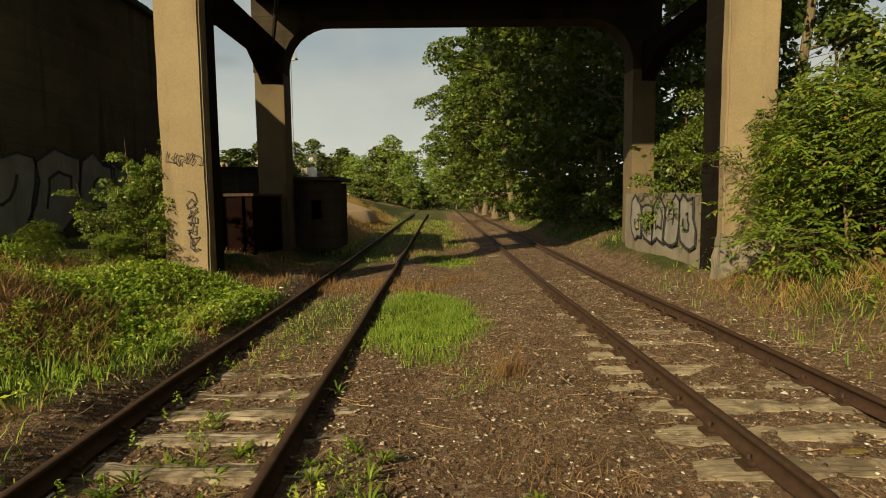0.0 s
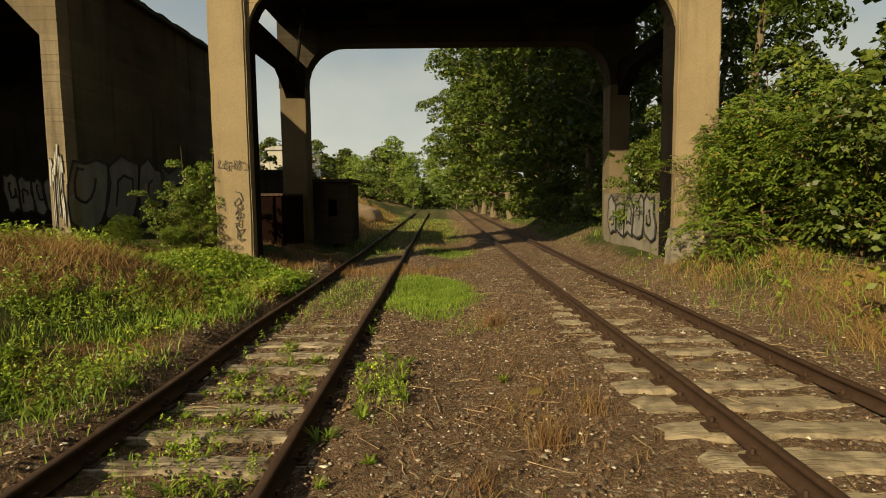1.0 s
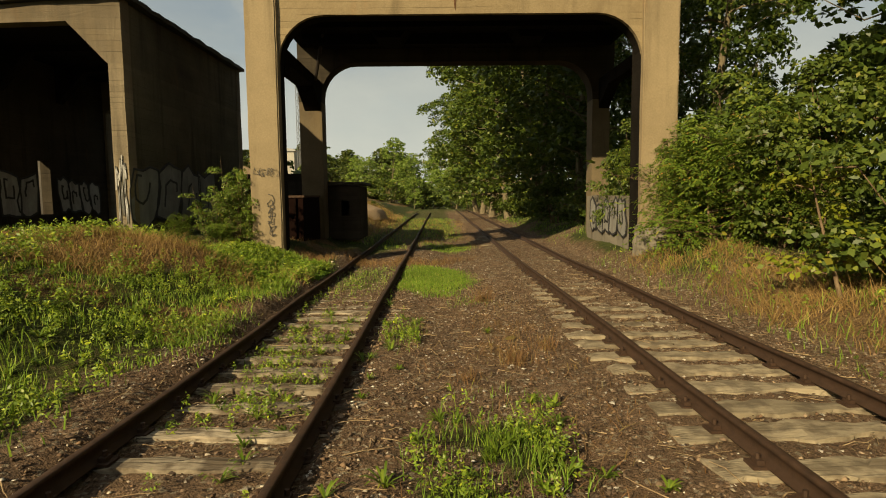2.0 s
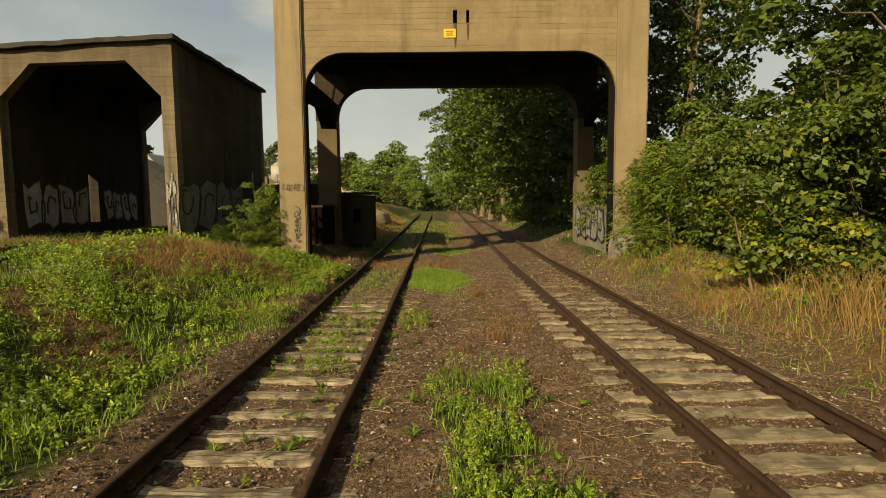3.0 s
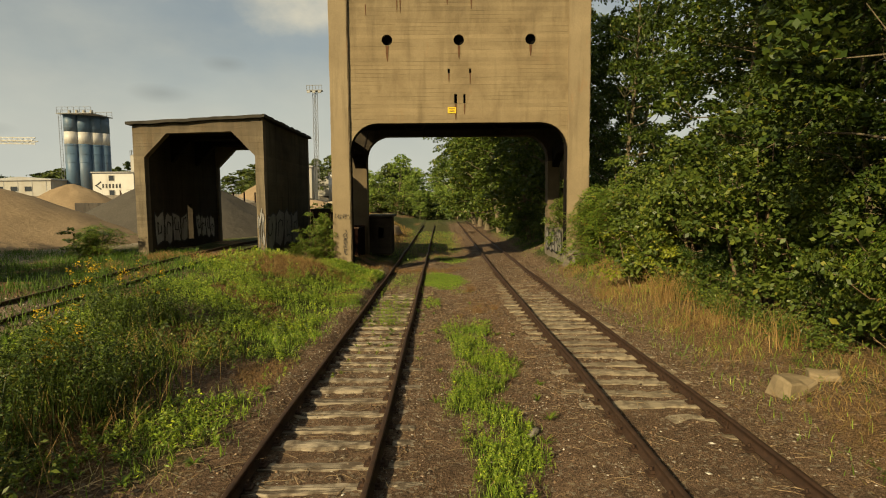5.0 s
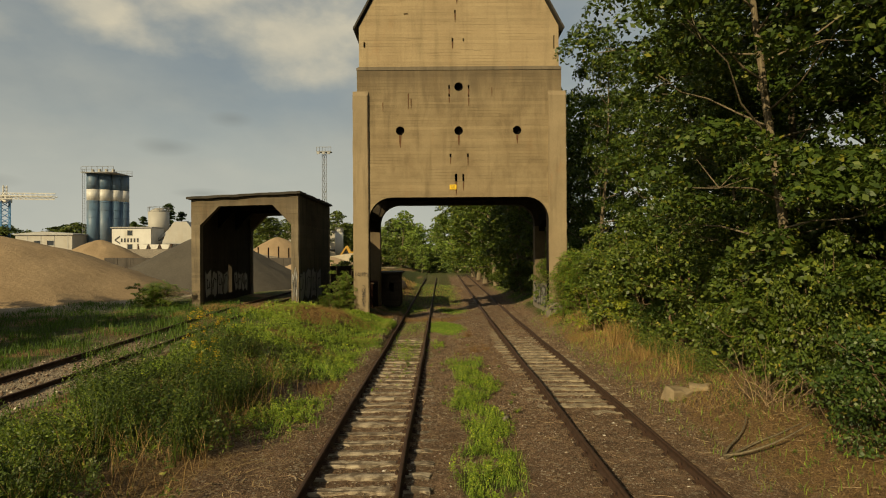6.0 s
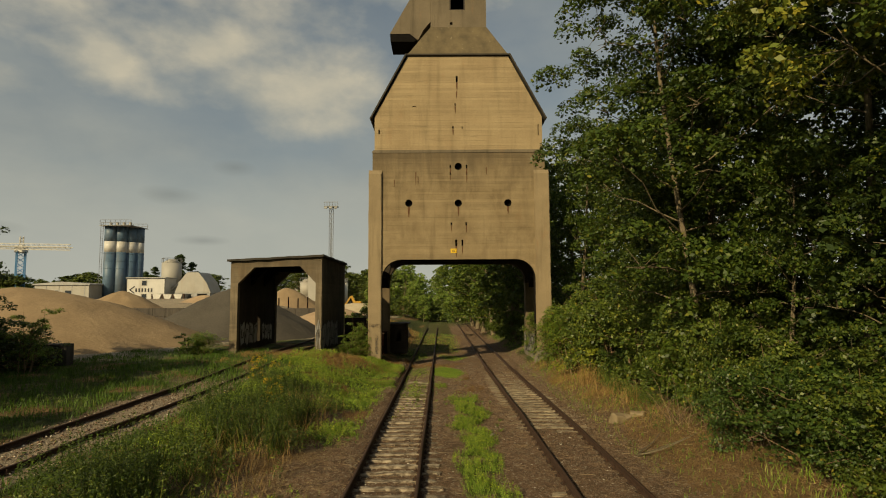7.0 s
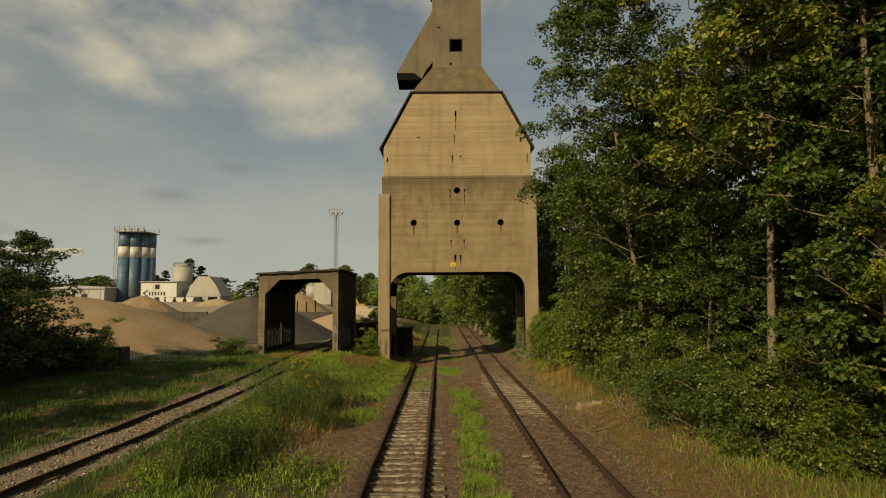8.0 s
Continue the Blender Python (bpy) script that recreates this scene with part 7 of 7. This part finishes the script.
x, y = tufts(13000, 4.7, 7.0, -8, 10.5, lambda x, y: straw(x, y) * patch(x, y, 0.5, 3) ** 1.6, 71)
tagged(blades("tall_straw", x, y, 0.24, 0.009, "blade_dry", 72, 1.5), "tall bleached dry grass along the wood's edge", "dry grass", kind="stuff")
x, y = tufts(900, 5.6, 6.5, 0.1, 1.9, lambda x, y: blot(x, y, 6.1, 1.0, 0.4, 0.7) * patch(x, y, 0.2, 1) ** 1.5, 115)
tagged(blades("tall_reeds", x, y, 0.9, 0.009, "blade_dry", 116, 0.7), "head-high pale feathery reed grass", "dry grass", kind="stuff")
x, y = tufts(9000, 4.8, 6.9, 2.5, 11.0, lambda x, y: smooth01(4.7, 5.4, x) * patch(x, y, 0.4, 5) ** 1.3, 127)
tagged(blades("bank_straw", x, y, 0.2, 0.010, "blade_dry", 128, 1.3), "bleached dry grass on the bank below the bushes", "dry grass", kind="stuff")
x, y = tufts(900, 6.4, 7.4, -5.0, 5.0, lambda x, y: 0.3 + 0.5 * patch(x, y, 0.5, 3), 125)
tagged(weeds("bank_weeds", x + 0.0, y, 0.5, 0.075, "leaf_bush", 126, 16, 0.4), "leafy green plants in front of the bushes", "weeds", kind="stuff")
x, y = tufts(1500, 5.2, 6.7, -4.5, 3.5, lambda x, y: patch(x, y, 0.45, 6) ** 2 * smooth01(5.3, 6.1, x), 103)
tagged(blades("reed_clumps", x, y, 0.7, 0.011, "blade_dry", 104, 0.45), "tall pale feathery dry grass clumps", "dry grass", kind="stuff")
x, y = tufts(2400, 4.8, 6.8, -6, 10, lambda x, y: 0.5 * patch(x, y, 0.6, 2.4), 105)
tagged(blades("edge_green", x, y, 0.24, 0.011, "blade_green", 106, 0.6), "green grass among the straw", "grass", kind="stuff")
x, y = tufts(22000, 4.3, 8.6, -28, -4, lambda x, y: 0.5 * straw(x, y) + 0.15, 73)
tagged(blades("edge_grass", x, y, 0.055, 0.011, "blade_dry", 74, 5.0), "sparse dry grass and mulch at the wood's edge", "dry grass", kind="stuff")
x, y = tufts(12000, 4.4, 8.5, -28, 13, lambda x, y: 0.3 + 0.5 * green_map(x, y) * (y > 4), 75)
tagged(blades("shade_grass", x, y, 0.16, 0.014, "blade_green", 76), "green grass under the bushes", "grass", kind="stuff")
x, y = tufts(30000, -12.5, -2.9, 4.4, 10.0, straw, 77)
tagged(blades("brown_straw", x, y, 0.22, 0.010, "blade_dry", 78, 1.2), "matted pale brown straw in front of the shed", "dry grass", kind="stuff")
x, y = tufts(14000, -5.5, 1.8, 11.4, 15.2, lambda x, y: straw(x, y) * (0.3 + 0.7 * patch(x, y, 0.3, 8)), 79)
tagged(blades("rusty_grass", x, y, 0.16, 0.011, "blade_rust", 80, 0.7), "rust-brown scorched grass under the tower's edge", "dry grass", kind="stuff")
x, y = tufts(9000, -6.8, -3.1, -18, -6, lambda x, y: np.clip(blot(x, y, -4.7, -11.2, 1.5, 3.4) * (0.4 + 0.8 * patch(x, y, 0.5, 7)) + 0.5 * straw(x, y), 0, 1), 81)
tagged(blades("cut_straw", x, y, 0.05, 0.013, "blade_pale", 82, 9.0), "flattened cut straw on bare soil", "straw", kind="stuff")
x, y = tufts(30000, -8.4, -2.8, -9, 9, lambda x, y: straw(x, y), 117)
tagged(blades("field_straw", x, y, 0.12, 0.010, "blade_rust", 118, 1.3), "matted brown dead stems in the field", "dry grass", kind="stuff")
x, y = tufts(13000, -0.4, 2.1, -6, 8, lambda x, y: (0.06 + 0.5 * blot(x, y, 0.8, 3.6, 0.6, 2.6) + 0.35 * blot(x, y, 1.2, -1.5, 0.35, 4)) * patch(x, y, 0.35, 6) * rail_free(x, y), 83)
tagged(blades("dead_tufts", x, y, 0.11, 0.008, "blade_rust", 84, 1.2), "dead brown grass tufts in the cinders", "dry grass", kind="stuff")
edge_floor = lambda x, y: smooth01(4.2, 4.9, x) * (0.35 + 0.65 * patch(x, y, 0.5, 3.3))
x, y = tufts(15000, 4.2, 8.6, -20, 2, edge_floor, 155)
tagged(blades("pale_mulch", x, y, 0.03, 0.017, "blade_pale", 156, 7.0), "bleached chopped straw strewn at the wood's edge", "straw", kind="stuff")
x, y = tufts(5000, 4.2, 8.6, -20, 2, edge_floor, 157)
tagged(blades("dark_mulch", x, y, 0.04, 0.026, "blade_rust", 158, 5.0), "brown rotting stems and leaves on the ground", "straw", kind="stuff")
x, y = tufts(1500, 4.6, 8.6, -20, 3, lambda x, y: smooth01(0.5, 0.8, patch(x, y, 0.45, 9.3)), 159)
tagged(weeds("edge_tufts", x, y, 0.12, 0.035, "leaf_bush", 160, 16, 0.6), "small green seedlings in the mulch", "weeds", kind="stuff")
x, y = tufts(2600, 5.6, 11.0, -19, -13, lambda x, y: smooth01(5.4, 7.5, x) * (0.3 + 0.7 * patch(x, y, 0.7, 4)), 151)
tagged(blades("glade_grass", x, y, 0.34, 0.012, "blade_green", 152, 0.8), "ragged green grass at the foot of the bushes", "grass", kind="stuff")
tuft_g = np.random.default_rng(161)
for cx_, cy_, n_t, h_t in ((0.78, 1.9, 130, 0.26), (1.35, 2.7, 90, 0.2), (0.75, 6.2, 120, 0.3), (0.2, 1.2, 60, 0.16)):
    x, y = tuft_g.normal(cx_, 0.09, n_t), tuft_g.normal(cy_, 0.09, n_t)
    tagged(blades("dead_tuft", x, y, h_t, 0.007, "blade_rust", int(100 * cx_) + 5, 0.8), "dead rust-brown grass tuft on the cinders", "dry grass")
# broad-leaved weeds
lush = lambda x, y: np.clip(1.25 * green_map(x, y) - 0.2, 0, 1)
x, y = tufts(9000, -8.4, -2.95, -18, 10.6, lambda x, y: lush(x, y) * patch(x, y, 0.55, 9) ** 2 * (1 - 0.75 * smooth01(1, 5, y)), 85)
tagged(weeds("field_weeds", x, y, 0.22, 0.06, "leaf_weed", 86, 18), "leafy green weeds in the field", "weeds", kind="stuff")
x, y = tufts(2600, -6.3, -2.85, 7.2, 10.6, lambda x, y: blot(x, y, -4.5, 8.9, 1.8, 1.6) * (0.4 + 0.6 * patch(x, y, 0.4, 3)), 131)
tagged(weeds("lush_weeds", x, y, 0.17, 0.06, "leaf_weed", 132, 15, 0.6), "lush bright green weeds before the pier", "weeds", kind="stuff")
x, y = tufts(4200, -8.2, -2.95, -12, 10.6, lambda x, y: lush(x, y) * (0.15 + patch(x, y, 0.7, 1.3) ** 2), 87)
tagged(rosettes("dock_plants", x[::2], y[::2], 0.17, 0.026, "leaf_dock", 88, 14), "bright green dock and dandelion plants in the field", "weeds", kind="stuff")
x, y = tufts(3000, -0.95, 1.5, -16, 4.2, lambda x, y: np.clip(green_map(x, y), 0.02, 1) * smooth01(-15, -5, y), 89)
tagged(rosettes("middle_plants", x[::3], y[::3], 0.14, 0.017, "leaf_dock", 90, 18, 1.0), "bright leafy plants between the tracks", "weeds", kind="stuff")
x, y = tufts(850, -2.55, -0.75, -6, 6, lambda x, y: 0.10 + 0.5 * blot(x, y, -2.0, 2.6, 0.6, 2.0) + 0.9 * blot(x, y, -1.75, 0.8, 0.4, 1.2), 83)
tagged(rosettes("sleeper_plants", x[::2], y[::2], 0.13, 0.016, "leaf_dock", 84, 13, 0.9), "small yellow-green plants between the sleepers", "weeds", kind="stuff")
x, y = tufts(5200, -0.95, 1.5, -18, 4.4, lambda x, y: np.clip(green_map(x, y) - 0.12, 0, 1) * smooth01(0.25, 0.6, patch(x, y, 0.33, 6.1)), 141)
tagged(weeds("middle_herbs", x, y, 0.20 + 0.10 * patch(x, y, 0.5, 2), 0.036, "leaf_weed", 142, 30, 0.34), "low bushy small-leaved herbs between the tracks", "weeds", kind="stuff")
x, y = tufts(700, -2.55, -0.8, -6, 9, lambda x, y: (0.05 + 0.55 * blot(x, y, -2.0, 2.6, 0.6, 2.0) + 0.9 * blot(x, y, -1.75, 0.8, 0.45, 1.2) + 0.3 * blot(x, y, -2.1, 7.5, 0.6, 1.8)) * rail_free(x, y), 143)
tagged(weeds("sleeper_herbs", x, y, 0.19, 0.034, "leaf_weed", 144, 26, 0.4), "small bushy herbs rooted between the sleepers", "weeds", kind="stuff")
x, y = tufts(9000, -8.3, -2.95, -11, 10.4, lambda x, y: lush(x, y) * smooth01(0.46, 0.68, patch(x, y, 0.62, 3.7)) * smooth01(9.5, 5.5, y), 145)
tagged(weeds("field_herbs", x, y, 0.22 + 0.16 * smooth01(-4.5, -7, x), 0.045, "leaf_weed", 146, 22, 0.42), "dense small-leaved herbs in the field", "weeds", kind="stuff")
tall = lambda x, y: smooth01(0.25, 0.5, np.maximum.reduce([0.95 * blot(x + 0.4 * np.sin(1.7 * y), y, -7.1, -14.4, 1.4, 2.6), 0.95 * blot(x + 0.5 * np.sin(1.3 * y), y, -6.1, -8.2, 1.4, 3.0), 0.6 * blot(x, y, -6.9, -3.4, 1.2, 1.8)])) * (0.15 + 0.85 * smooth01(0.35, 0.6, patch(x, y, 0.45, 4)))
x, y = tufts(16000, -9.2, -4.2, -17, 0, lambda x, y: tall(x, y) * smooth01(0.2, 0.6, patch(x, y, 0.35, 8.2)), 91)
tagged(blades("goldenrod", x, y, 0.74, 0.017, "goldenrod", 92, 0.32), "waist-high stand of green goldenrod stems", "weeds", kind="stuff")
x, y = tufts(26000, -9.2, -4.2, -17, 0, lambda x, y: tall(x, y) * (0.2 + patch(x, y, 0.6, 2.2)), 101)
x, y = x[::2], y[::2]
tagged(weeds("goldenrod_leaves", x, y, 0.66, 0.05, "leaf_low", 102, 18, 0.22, 0.08), "narrow goldenrod leaves darkened for the shade low in the stand", "weeds", kind="stuff")
tagged(weeds("goldenrod_tops", x, y, 0.95, 0.055, "goldenrod", 108, 14, 0.13, 0.66), "bright yellow-green leafy goldenrod tops", "weeds", kind="stuff")
x2, y2 = tufts(1500, -8.6, -3.9, -17, -1, lambda x, y: smooth01(0.5, 0.75, patch(x, y, 0.5, 12.4)) * smooth01(-3.7, -4.6, x), 147)
tagged(weeds("nettle_clumps", x2, y2, 0.55, 0.075, "leaf_bush", 148, 34, 0.34), "bright green leafy nettle clumps among the goldenrod", "weeds", kind="stuff")
x2, y2 = tufts(5200, -6.6, -3.3, -16, -2, lambda x, y: smooth01(0.5, 0.8, patch(x, y, 0.6, 15.1)), 149)
tagged(blades("lying_stalks", x2, y2, 0.10, 0.008, "blade_pale", 150, 5.0), "pale flattened dead stalks at the foot of the weeds", "straw", kind="stuff")
top_x, top_y = x[::2], y[::2]
keep = patch(top_x, top_y, 1.2, 6) * smooth01(-5.0, -6.2, top_x) * smooth01(-9, -6, top_y) > 0.48
tagged(weeds("goldenrod_bloom", top_x[keep], top_y[keep], 1.06, 0.05, "bloom", 92, 16, 0.3, 0.90), "yellow goldenrod flower heads", "flowers", kind="stuff")
x, y = tufts(2600, -8.5, -4.0, -17, -3, lambda x, y: smooth01(-4.0, -4.8, x) * smooth01(-7.5, -6.0, x) * smooth01(-16, -12, y) * smooth01(-2, -5, y), 93)
tagged(blades("dry_stalks", x, y, 0.6, 0.009, "blade_dry", 94, 0.7), "bleached dry stalks among the weeds", "dry grass", kind="stuff")
x, y = tufts(3400, -6.4, -2.85, 6.0, 10.2, lambda x, y: smooth01(0.3, 0.55, blot(x + 0.3 * np.sin(1.9 * y), y, -4.3, 8.4, 1.7, 1.7)) * smooth01(0.3, 0.6, patch(x, y, 0.55, 9.3)), 151)
tagged(weeds("pier_herbs", x, y, 0.15, 0.05, "leaf_lush", 152, 20, 0.4), "bright lush green herbs before the pier", "weeds", kind="stuff")
x, y = tufts(15000, -6.2, -2.78, 1.5, 11.5, lambda x, y: smooth01(-2.78, -3.0, x) * smooth01(0.25, 0.5, patch(x, y, 0.6, 5.4)) * np.maximum(smooth01(-4.6, -3.6, x), smooth01(7.0, 8.0, y)), 153)
tagged(blades("trackside_turf", x, y, 0.10, 0.012, "blade_green", 154, 0.6), "short bright green turf along the rail", "grass", kind="stuff")
x, y = tufts(450, -9.5, -6.5, 4.0, 10.0, lambda x, y: 0.25 + 0.5 * patch(x, y, 0.6, 8), 95)
tagged(weeds("shed_weeds", x, y, 0.32, 0.09, "leaf_weed", 96, 16, 0.35), "leafy weeds in front of the shed", "weeds", kind="stuff")
x, y = tufts(260, 5.2, 6.6, 2, 12.5, lambda x, y: 0.2 + 0.6 * blot(x, y, 5.6, 10.5, 1.0, 1.5), 97)
tagged(weeds("edge_weeds", x, y, 0.3, 0.08, "leaf_weed", 98, 12, 0.45), "low green weeds by the bushes", "weeds", kind="stuff")
# straws and bits of wood lying on the cinders
x, y = tufts(34000, -3.6, 5.9, -24, 13, lambda x, y: 0.8 * bare(x, y) * patch(x, y, 0.6, 4.4), 99)
tagged(blades("litter_straws", x, y, 0.022, 0.008, "blade_pale", 100, 7.0), "bleached straws and splinters lying on the cinders", "straw", kind="stuff")


g = np.random.default_rng(121)
twig_x, twig_y = tufts(6000, -3.6, 7.6, -16, 11, lambda x, y: np.where(x > 4.8, 0.28, bare(x, y) * 0.5), 122)
bits = []
for bx, by in zip(twig_x, twig_y):
    a, ln, q = g.uniform(0, 6.28), g.uniform(0.08, 0.42), np.linspace(0, 1, 4)
    wx, wy = bx + np.cos(a) * ln * q + g.normal(size=4) * 0.012, by + np.sin(a) * ln * q + g.normal(size=4) * 0.012
    bits.append(tube(np.stack([wx, wy, land(wx, wy) + 0.016 + g.uniform(0, 0.02, 4)], 1), g.uniform(0.003, 0.008) * (1 - 0.6 * q), 3))
v, f = gather(bits)
tagged(raw("ground_twigs", v, f, "dead_wood"), "pale broken twigs lying on the cinders", "twigs", kind="stuff")


def slab_stone(name, label, x, y, size, turn, material="rough_wall"):
    bm = bmesh.new()
    bmesh.ops.create_icosphere(bm, subdivisions=2, radius=1.0)
    bmesh.ops.transform(bm, verts=bm.verts, matrix=pose(x, y, float(land(x, y)) + size[2] * 0.3, 0, 0, turn) @ Matrix.Diagonal((*[s / 2 for s in size], 1)))
    return tagged(part(name, worn(bm, 0.06, 0.3, x), material), label, "stone")


for x_, y_, dims, t_, lab in ((5.35, -6.2, (0.62, 0.42, 0.22), 20, "pale broken concrete block in dry grass"), (6.0, -6.0, (0.5, 0.3, 0.14), -25, "smaller broken concrete block in dry grass")):
    bm = box(bmesh.new(), -dims[0] / 2, dims[0] / 2, -dims[1] / 2, dims[1] / 2, -0.08, dims[2], 0.03)
    bmesh.ops.subdivide_edges(bm, edges=list(bm.edges), cuts=2, use_grid_fill=True)
    bmesh.ops.transform(bm, verts=bm.verts, matrix=pose(x_, y_, float(land(x_, y_)), 6, 4, t_))
    tagged(part("concrete_block", worn(bm, 0.07, 0.25, x_), "pier"), lab, "concrete block")
slab_stone("stone", "small pale stone beside the rail", 1.0, -7.4, (0.24, 0.16, 0.1), 40)
for x_, y_, t_ in ((3.1, 4.2, 10), (0.9, 3.2, 50), (4.9, 0.2, 80)):
    leaf_ = slab_stone("fallen_leaf", "large fallen yellow-brown leaf on the cinders", x_, y_, (0.2, 0.13, 0.02), t_, "blade_dry")
    leaf_["category"] = "leaf"
branch = thing("fallen_branch", "bare grey fallen branch on the mulch", "branch", (5.2, -9.5, 0.3))
q = np.linspace(0, 1, 7)
for k, (dx, dy) in enumerate(((1.9, 1.0), (1.2, 1.6), (1.7, 0.2))):
    bx, by = 4.6 + dx * q, -10.2 + dy * q + 0.1 * np.sin(5 * q + k)
    v, f = tube(np.stack([bx, by, land(bx, by) + 0.05 + 0.12 * q * k], 1), 0.028 * (1 - 0.7 * q), 6)
    raw("bough", v, f, "bark", branch, soft=True)

brush = thing("brush_pile", "tangle of bare dry branches under the trees", "branches", (6.8, -7.6, 0.4))
g = np.random.default_rng(77)
for k in range(70):
    a, ln = g.uniform(0, 6.28), g.uniform(0.4, 1.0)
    q = np.linspace(0, 1, 5)
    r0 = np.array([6.8 + g.uniform(-0.4, 0.5), -7.6 + g.uniform(-0.8, 0.8), 0.35])
    tilt = g.uniform(0.5, 1.9)
    p = r0 + np.stack([np.cos(a) * ln * q, np.sin(a) * ln * q, ln * tilt * q - 0.35 * ln * q ** 2], 1) + g.normal(size=(5, 3)) * 0.02
    v, f = tube(p, 0.007 * (1 - 0.75 * q) + 0.0015, 4)
    raw("dry_branch", v, f, "twig" if k % 3 else "dead_wood", brush, soft=True)
